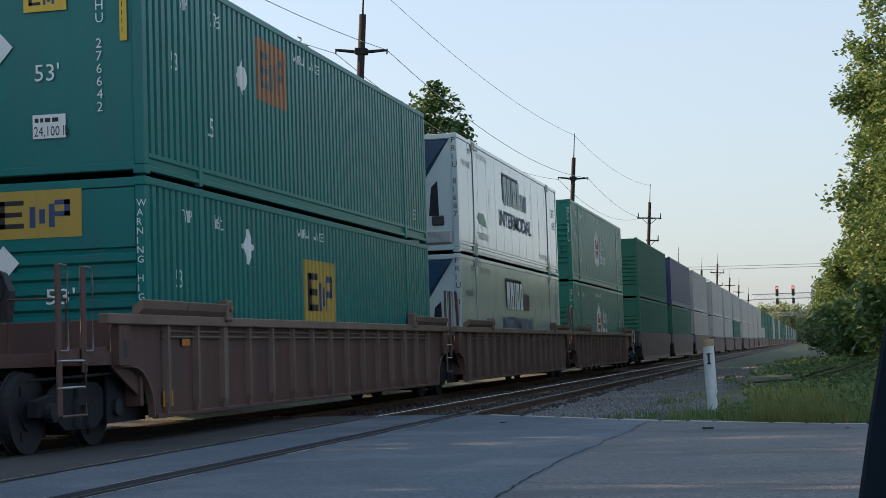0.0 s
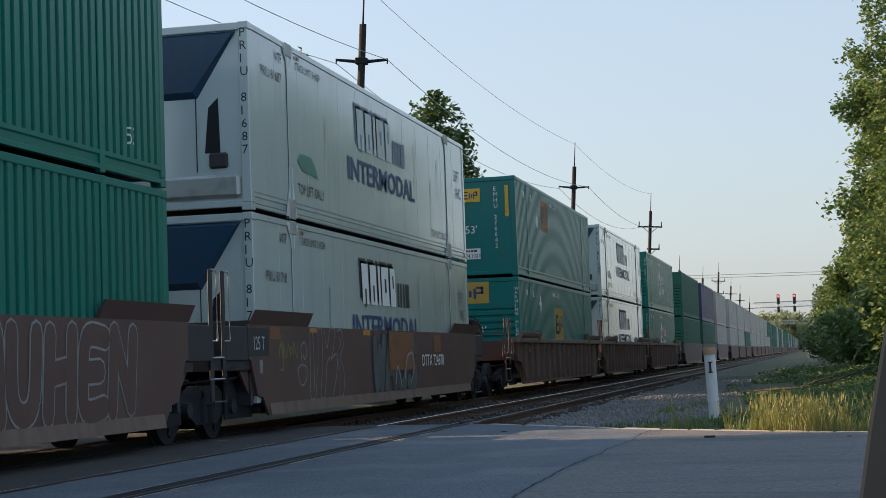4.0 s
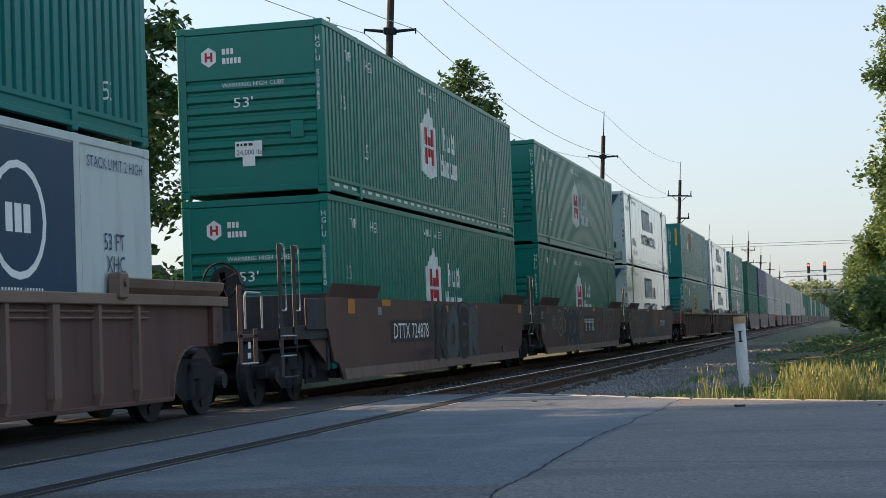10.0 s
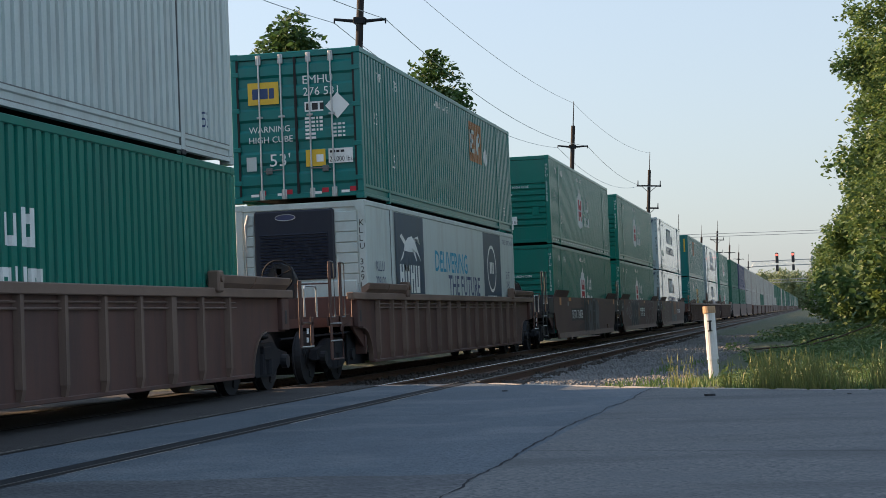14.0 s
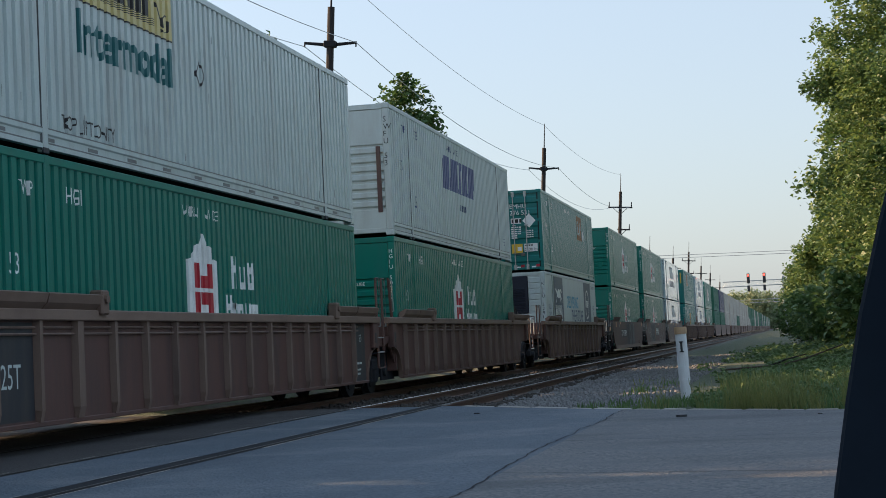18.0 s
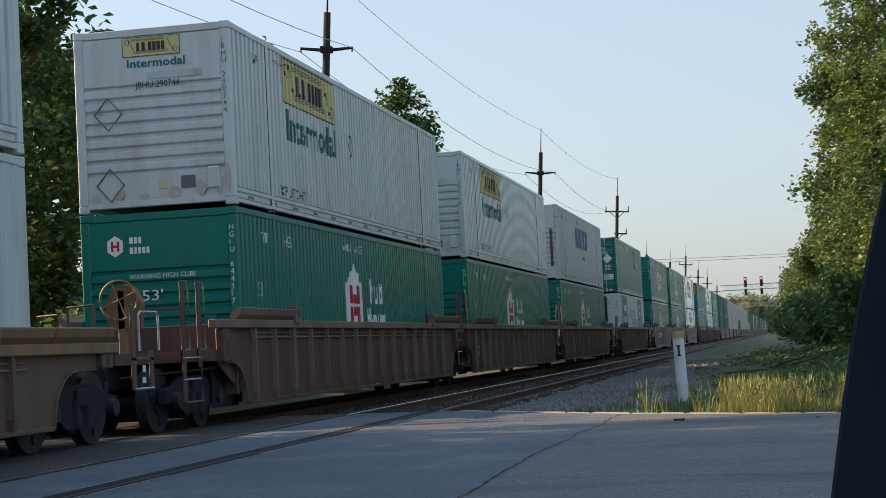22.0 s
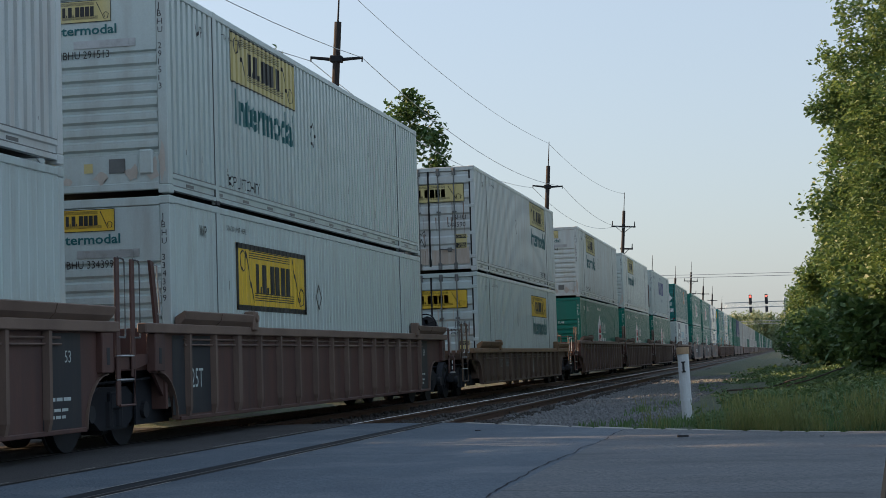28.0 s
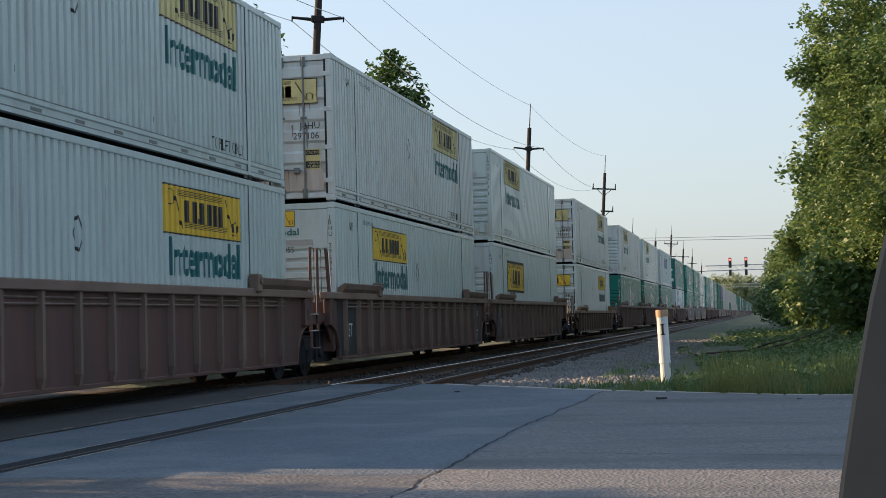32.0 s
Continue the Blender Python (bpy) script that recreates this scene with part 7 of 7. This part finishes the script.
def grass():
    rnd = random.Random(5)
    for name, mat, count, tall, label in (("grass", GRASS, 26000, 0.15, "green roadside grass on the verge"), ("seed_grass", STRAW, 17000, 0.40, "tall grass with pale seed heads by the road")):
        v, f = [], []
        for k in range(count):
            x = rnd.uniform(-3.6, 5.5)
            edge = float(np.interp(x, [p[0] for p in ROAD_FAR], [p[1] for p in ROAD_FAR]))
            y = edge + 0.15 + (rnd.random() ** 1.6) * (26 if name == "grass" else 3.2)
            if noise.noise(Vector((x * 0.9, y * 0.4, 2))) < (0.22 * (-1.2 - x) if x < -1.2 else -0.6) + max(0.0, (y - edge - 5) * 0.03):
                continue
            if name == "seed_grass":
                thickness = max(math.exp(-((x - cx) / w) ** 2) * d for cx, w, d in CLUMPS)
                if rnd.random() > thickness * math.exp(-max(0.0, y - edge - 0.9) / 0.7):
                    continue
            h = tall * rnd.uniform(0.35, 1.3)
            z = height(x, y) - 0.02
            a = rnd.uniform(0, 6.28)
            w = 0.012 if name == "grass" else 0.006
            dx, dy = math.cos(a) * w, math.sin(a) * w
            bx, by = rnd.uniform(-0.35, 0.35) * h, rnd.uniform(-0.35, 0.35) * h
            n = len(v)
            v += [(x - dx, y - dy, z), (x + dx, y + dy, z), (x + dx * 0.8 + bx * 0.4, y + dy * 0.8 + by * 0.4, z + h * 0.6), (x - dx * 0.8 + bx * 0.4, y - dy * 0.8 + by * 0.4, z + h * 0.6), (x + bx, y + by, z + h)]
            f += [(n, n + 1, n + 2, n + 3), (n + 3, n + 2, n + 4)]
            if name == "seed_grass":
                n = len(v)
                v += [(x + bx - dx * 1.5, y + by - dy * 1.5, z + h * 0.95), (x + bx + dx * 1.5, y + by + dy * 1.5, z + h * 0.95), (x + bx * 1.15, y + by * 1.15, z + h * 1.18)]
                f += [(n, n + 1, n + 2)]
        me = bpy.data.meshes.new(name)
        me.from_pydata(v, [], f)
        me.materials.append(mat)
        tagged(new(name, me), label, "grass", kind="stuff")


def weeds():
    """Broad low weeds on the bank between the gravel and the trees."""
    rnd = random.Random(15)
    v, f = [], []
    for k in range(42000):
        y = 25 + 65 * rnd.random() ** 1.4
        x = rnd.uniform(-1.4 - min(2.0, max(0, y - 34) * 0.07), 5.0)
        if noise.noise(Vector((x * 0.6, y * 0.25, 4))) < (0.22 * (-0.6 - x) if x < -0.6 else -0.4):
            continue
        s = rnd.uniform(0.03, 0.07) * (1 + (y - 25) * 0.015)
        z = height(x, y) + abs(rnd.gauss(0, 0.09)) * (1.0 + 0.5 * noise.noise(Vector((x, y * 0.5, 9))))
        q = Euler((rnd.uniform(-0.8, 0.8), rnd.uniform(-0.8, 0.8), rnd.uniform(0, 6.28))).to_matrix()
        n = len(v)
        for o in ((0, -1, 0), (0.5, 0, 0.15), (0, 1, -0.1), (-0.5, 0, 0.15)):
            v.append(tuple(Vector((x, y, z)) + q @ (Vector(o) * s)))
        f += [(n, n + 1, n + 2), (n, n + 2, n + 3)]
    me = bpy.data.meshes.new("weeds")
    me.from_pydata(v, [], f)
    me.materials.append(WEED)
    tagged(new("weeds", me), "low green weeds on the bank under the trees", "weeds", kind="stuff")


def marker_post():
    p = thing("marker_post", "white plastic marker post with tan cap, leaning in grass", "marker post", m=pose(-1.63, 27.9, -0.14, 0, -1.8, 0))
    part("tube", Mesh().tube([(0, 0, 0), (0, 0, 0.36)], 0.085, 18).tube([(0, 0, 0.36), (0, 0, 1.1)], 0.092, 18), POST_WHITE, p)
    part("collar", Mesh().tube([(0, 0, 0.34), (0, 0, 0.38)], 0.096, 18), POST_WHITE, p)
    part("cap", Mesh().tube([(0, 0, 1.1), (0, 0, 1.2), (0, 0, 1.215)], 0.105, 18, 0.1), POST_CAP, p, "tan cap")
    part("mark", Mesh().box(-0.018, 0.018, -0.099, -0.09, 0.80, 0.98).box(-0.035, 0.035, -0.099, -0.09, 0.96, 0.98).box(-0.035, 0.035, -0.099, -0.09, 0.80, 0.82), BLACK_INK, p, "black upright mark")
    log = tagged(new("branch"), "bleached fallen branch lying on the verge", "branch")
    part("stem", Mesh().tube([(-1.7, 45.6, -0.08), (-1.0, 44.9, -0.03), (-0.1, 44.2, 0.02), (0.6, 45.5, 0.16), (1.6, 49, 0.42)], 0.026, 8, 0.02), BARK, log)
    part("twig", Mesh().tube([(-0.4, 44.4, 0.0), (0.0, 43.9, 0.16), (0.5, 43.7, 0.28)], 0.03, 6, 0.015), POLE_WOOD, log)


# ---- trees ----
def crown_mesh(seed, rx, ry, rz, base, leaves, size, lumps=150):
    """Leaves in rounded, uneven clumps of two sizes on an upright crown, with deep gaps between them."""
    rnd = random.Random(seed)
    lumps_at = []
    for k in range(lumps):
        a, u = rnd.uniform(0, 6.28), rnd.uniform(-1, 1)
        cr = rnd.uniform(0.08, 0.20) * rx
        r = math.sqrt(1 - u * u) * (rnd.uniform(0.75, 1.06) if k % 4 else rnd.uniform(0.1, 0.7))
        lumps_at.append((max(0.0, rx - cr) * r * math.cos(a), max(0.0, ry - cr) * r * math.sin(a), base + rz * (1 + u * rnd.uniform(0.85, 1.0)), cr))
    v, f = [], []
    tuft, at = None, 0
    for k in range(leaves):
        if at <= 0:
            cx, cy, cz, cr = lumps_at[rnd.randrange(lumps)]
            d = Vector((rnd.gauss(0, 1), rnd.gauss(0, 1), rnd.gauss(0, 0.9))).normalized()
            tuft, at = Vector((cx, cy, cz)) + d * cr * rnd.random() ** 0.3, rnd.randint(6, 16)
        at -= 1
        p = tuft + Vector((rnd.gauss(0, 1), rnd.gauss(0, 1), rnd.gauss(0, 0.8))) * size * 1.6
        s = size * rnd.uniform(0.6, 1.25)
        q = Euler((rnd.uniform(-1.0, 1.0), rnd.uniform(-1.0, 1.0), rnd.uniform(0, 6.28))).to_matrix()
        n = len(v)
        v += [tuple(p + q @ (Vector(o) * s)) for o in ((0, -1, 0), (0.62, -0.15, 0.14), (0, 1, -0.12), (-0.62, -0.15, 0.14))]
        f += [(n, n + 1, n + 2), (n, n + 2, n + 3)]
    me = bpy.data.meshes.new("crown")
    me.from_pydata(v, [], f)
    return me


def tree(x, y, h, rx, seed, leaf=None, low=0.12, leaves=9000, size=0.16, label="leafy broad tree beside the railway"):
    leaf = leaf or LEAF
    rnd = random.Random(seed)
    z0 = height(x, y) if abs(x) < 60 else -0.4
    t = thing("tree", label, "tree", "trees", m=pose(x, y, z0 - 0.05))
    m = Mesh()
    m.tube([(0, 0, 0), (rnd.uniform(-0.2, 0.2), rnd.uniform(-0.2, 0.2), h * 0.3), (rnd.uniform(-0.3, 0.3), rnd.uniform(-0.3, 0.3), h * 0.6), (0, 0, h * 0.9)], 0.022 * h, 10, 0.02)
    for k in range(9):
        a, z = rnd.uniform(0, 6.28), h * rnd.uniform(0.22, 0.7)
        m.tube([(0, 0, z), (rx * 0.35 * math.cos(a), rx * 0.35 * math.sin(a), z + h * 0.08), (rx * 0.8 * math.cos(a), rx * 0.8 * math.sin(a), z + h * 0.14)], 0.008 * h, 6, 0.01)
    part("trunk", m, BARK, t)
    base = h * low
    me = crown_mesh(seed, rx, rx * 1.05, (h - base) / 2 * 0.96, base, leaves, size)
    me.materials.append(leaf)
    part("crown", me, leaf, t)
    return t


def trees():
    # the row along the right of the tracks
    row = ((5.3, 44, 11.9, 4.7), (9.0, 39, 12.5, 4.8), (5.3, 54, 10.8, 4.6), (8.5, 56, 14, 5), (5.2, 66, 8.5, 3.8), (4.8, 80, 8, 4), (9, 78, 13, 5), (4.6, 96, 7, 4), (4.2, 116, 6.5, 4.2), (3.6, 140, 6.5, 4.2))
    for k, (x, y, h, r) in enumerate(row):
        tree(x, y, h, r, 100 + k, LEAF, 0.02, 120000 if 36 < y < 50 else 44000, 0.068 if y < 50 else 0.11, "tall leafy tree in the row beside the track, sunlit")
    for k, (x, y, h, r) in enumerate(((2.8, 47, 3.2, 1.7), (3.0, 57, 3.0, 1.8), (2.4, 70, 3.0, 1.8), (2.2, 88, 3.2, 2.0), (1.6, 110, 3.4, 2.2))):
        tree(x, y, h, r, 140 + k, LEAF, 0.0, 4500, 0.13, "low bush at the foot of the tree row")
    # out of view, added so that glossy container sides mirror a tree line
    for k, (x, y, h, r) in enumerate(((13, 72, 17, 5), (14, 84, 18, 5.5), (14.5, 97, 18, 5.5), (16, 112, 19, 6), (17, 128, 19, 6))):
        tree(x, y, h, r, 150 + k, LEAF, 0.05, 6000, 0.3, "tall unseen tree deeper in the wood, added for reflections")
    # beyond the train; those under y = 20 are unseen, added for shade
    for k, (x, y, h, r) in enumerate(((-18.2, 37.5, 12.6, 2.9), (-21.5, 43, 12, 3), (-25, 52, 13, 4), (-21, 18.8, 12, 4.4), (-16.3, 74, 13.2, 2.1), (-18.7, 60, 12.8, 2.1), (-20, 9.5, 7.2, 4.4), (-20.5, 3, 6.6, 4.0), (-20, 16.5, 7.6, 4.2), (-21, -4, 6.2, 4.2))):
        tree(x, y, h, r, 160 + k, LEAF_DARK, 0.1, 16000 if k < 3 else 7500, 0.14 if k in (0, 1, 2, 4, 5) else 0.2, "dark green tree behind the train")
    for k, (x, y, h, r) in enumerate(((-14.6, 35.5, 2.0, 1.6), (-15.6, 38.5, 2.4, 1.8))):
        tree(x, y, h, r, 180 + k, LEAF, 0.0, 3500, 0.13, "low bush behind the train")
    # row concealed by the train, added only to darken the far verge
    for k in range(13):
        tree(-24 - (k % 3), 84 + 9 * k, 11 + (k % 2), 4.6, 220 + k % 4, LEAF_DARK, 0.02, 2600, 0.36, "dark hidden tree added behind the train to shade the verge")
    for k in range(9):
        tree(-13.6 - (k % 3) * 0.7, 19 + 4.6 * k, 1.5 + 0.3 * (k % 2), 1.9, 240 + k % 3, LEAF_DARK, 0.0, 2200, 0.13, "low weedy bush behind the train")
    # far woods at the end of the line, leaves paled to imitate haze
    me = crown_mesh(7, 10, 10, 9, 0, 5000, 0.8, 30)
    me.materials.append(LEAF_HAZE)
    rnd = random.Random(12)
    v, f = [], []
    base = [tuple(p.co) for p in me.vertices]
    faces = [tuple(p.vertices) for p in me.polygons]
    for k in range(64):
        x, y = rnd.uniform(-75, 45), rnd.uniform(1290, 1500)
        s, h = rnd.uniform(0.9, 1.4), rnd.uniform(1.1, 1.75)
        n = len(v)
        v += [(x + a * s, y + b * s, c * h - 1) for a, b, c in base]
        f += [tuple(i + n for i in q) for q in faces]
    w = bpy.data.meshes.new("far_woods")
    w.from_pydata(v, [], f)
    w.materials.append(LEAF_HAZE)
    tagged(new("far_woods", w), "woods at the end of the line, haze painted into their green", "woods", kind="stuff")
    bpy.data.meshes.remove(me)


# ---- poles, wires, signals ----
POLES = ((-15.0, 9.0, 11.0, 0), (-14.2, 53.6, 11.05, 0), (-13.4, 98.6, 11.0, 0), (-12.1, 132.6, 11.0, 1), (-12.5, 165, 7.8, 0), (-12.5, 201, 8.5, 0), (-12.5, 237, 10.8, 1), (-12.5, 272, 10.1, 0), (-12.5, 306, 10.0, 0), (-12.5, 352, 9.6, 0))
ARM = 0.88


def utility_pole(x, y, z, kind):
    """z: height of the cross arm above the rails."""
    p = thing("utility_pole", "weathered timber utility pole with cross arm and insulators", "utility pole", "poles along the line", m=pose(x, y, z, 0, 4.0, 0))
    part("pole", Mesh().tube([(0, 0, -z - 0.6), (0, 0, 1.25)], 0.17, 12, 0.12), POLE_WOOD, p)
    part("top_rod", Mesh().tube([(0, 0, 1.2), (0, 0, 2.7)], 0.035, 6, 0.02), POLE_WOOD, p)
    if kind == 0:
        part("bracket", Mesh().cbox(-0.2, 0.2, -0.14, 0.14, -0.1, 0.12, 0.02), DARK_STEEL, p)
        for s in (-1, 1):
            part("insulator", Mesh().tube([(s * 0.2, 0, 0), (s * ARM, 0, 0.06)], 0.06, 8, 0.045), DARK_STEEL, p)
            part("clamp", Mesh().tube([(s * ARM, 0, 0.1), (s * ARM, 0, -0.08)], 0.025, 6), DARK_STEEL, p)
    else:
        for z1, half in ((0.0, 0.95), (-1.75, 0.8)):
            part("cross_arm", Mesh().cbox(-half if z1 == 0 else -0.2, half, -0.06, 0.06, z1 - 0.06, z1 + 0.06, 0.01), POLE_WOOD, p)
            for s in ((-1, 1) if z1 == 0 else (1,)):
                part("pin", Mesh().tube([(s * half * 0.92, 0, z1), (s * half * 0.92, 0, z1 + 0.42)], 0.05, 8, 0.03), DARK_STEEL, p)
                part("brace", Mesh().tube([(s * half * 0.6, 0, z1 - 0.04), (0.05 * s, 0, z1 - 0.5)], 0.025, 6), POLE_WOOD, p)


def wire(a, b, sag, r=0.011):
    pts = []
    for k in range(15):
        t = k / 14
        p = Vector(a).lerp(Vector(b), t)
        p.z -= sag * 4 * t * (1 - t)
        pts.append(p)
    tagged(new("overhead_wire", Mesh().tube(pts, r, 5).data("overhead_wire", WIRE)), "thin overhead wire between utility poles", "wire", "overhead wires")


def line():
    for p in POLES[1:]:
        utility_pole(*p)
    for (xa, ya, za, _), (xb, yb, zb, _) in zip(POLES[:3], POLES[1:4]):
        for s in (-1, 1):
            wire((xa + s * ARM, ya, za), (xb + s * ARM, yb, zb), 0.9, 0.012)
        wire((xa + 0.15, ya, za + 2.6), (xb + 0.15, yb, zb + 2.6), 0.6, 0.010)
    utility_pole(-30, 196.5, 9.9, 0)
    utility_pole(26, 196.5, 9.1, 0)
    wire((-30 + ARM, 196.5, 9.9), (26 - ARM, 196.5, 9.22), 0.15, 0.03)
    wire((-30, 196.5, 10.25), (26, 196.5, 9.5), 0.15, 0.03)


def signal_gantry(y, x0, x1, z, lit):
    g = thing("signal_gantry", "grey steel cantilever signal gantry over the tracks", "signal gantry", "signal gantries", m=pose(0, y, 0))
    part("mast", Mesh().cbox(x1 - 0.2, x1 + 0.2, -0.2, 0.2, -0.4, z + 0.4, 0.03), GALV, g)
    for dz in (0.0, 0.75):
        part("boom", Mesh().cbox(x0, x1, -0.08, 0.08, z - 0.9 + dz, z - 0.78 + dz, 0.02), GALV, g)
    b = Mesh()
    n = 9
    for k in range(n):
        xa = x0 + (x1 - x0) * k / n
        xb = x0 + (x1 - x0) * (k + 1) / n
        b.tube([(xa, 0, z - 0.84), ((xa + xb) / 2, 0, z - 0.1), (xb, 0, z - 0.84)], 0.035, 5)
    part("lattice", b, GALV, g)
    for x in lit:
        h = part("signal_head", Mesh().cbox(x - 0.22, x + 0.22, -0.2, 0.1, z - 0.45, z + 1.0, 0.05).cbox(x - 0.20, x + 0.20, -0.2, 0.1, z - 1.6, z - 0.75, 0.05), CHARCOAL, g, "black signal head")
        part("lens", Mesh().tube([(x, -0.21, z + 0.72), (x, -0.24, z + 0.72)], 0.15, 14), SIGNAL_RED, h, "red lit lens")
        part("hood", Mesh().cbox(x - 0.22, x + 0.22, -0.5, -0.2, z + 0.90, z + 0.96, 0.01), CHARCOAL, h)
        part("ladder", Mesh().tube([(x, 0.1, z - 0.9), (x, 0.1, z + 1.2)], 0.03, 5), GALV, h)


def car_pillar():
    """Windscreen pillar of the parked car in which the camera sits."""
    c = thing("car_pillar", "dark trim of the parked car's windscreen pillar", "car part")
    at = lambda az, el, d: (-d * math.sin(radians(az)) * math.cos(radians(el)), d * math.cos(radians(az)) * math.cos(radians(el)), EYE_Z + d * math.sin(radians(el)))
    m = Mesh()
    path = ((-1.0, -9.5), (-1.62, -5.4), (-2.15, -2.5), (-2.75, 0.4), (-3.5, 3.2), (-5.0, 8), (-7, 14))
    for az, el in path:
        for k, (da, dd) in enumerate(((0, 0.74), (-0.12, 0.728), (-3.5, 0.70), (-8, 0.74), (-8, 0.80), (-3, 0.82))):
            m.v.append(at(az + da, el, dd))
    for i in range(len(path) - 1):
        for k in range(6):
            a, b = i * 6 + k, i * 6 + (k + 1) % 6
            m.f.append((a, b, b + 6, a + 6))
    part("trim", m, TRIM, c)


def shed():
    s = thing("shed", "small dark shed behind the train, among trees", "shed", m=pose(-20.0, 42.0, 0.2))
    part("wall", Mesh().box(-2, 2, -1.5, 1.5, 0, 2.2), CHARCOAL, s)
    part("roof", Mesh().prism([(-1.8, 2.15), (1.8, 2.15), (0, 2.9)], 0, -2.3, 2.3), ROOF_TIN, s)


ground()
road()
track(TRACK_X, "near railway track with bright worn rails on timber ties", 170)
track(TRAIN_X, "railway track under the passing train", 120)
ballast()
grass()
weeds()
marker_post()
trees()
line()
signal_gantry(250, -8.4, 0.3, 8.0, (-4.7, -2.4))
signal_gantry(430, -12, 1.0, 8.2, ())
shed()
car_pillar()


# ---- what moves: the whole train rolls away; wheels turn ----
def motions():
    for ob, x, y, z in ROLLING:
        walk(ob, [(t, pose(x, s + y, z)) for t, s in RIDE])
    times = [r[0] for r in RIDE]
    spins = []
    t = 0.0
    while t < 32.001:
        s = float(np.interp(t, times, [r[1] for r in RIDE]))
        spins.append((t, -math.degrees((s - RIDE[0][1]) / 0.46)))
        t += 2 / FPS
    for w, y in SPINNING:
        walk(w, [(t, pose(0, y, 0.46, a % 360, 0, 0)) for t, a in spins])


motions()
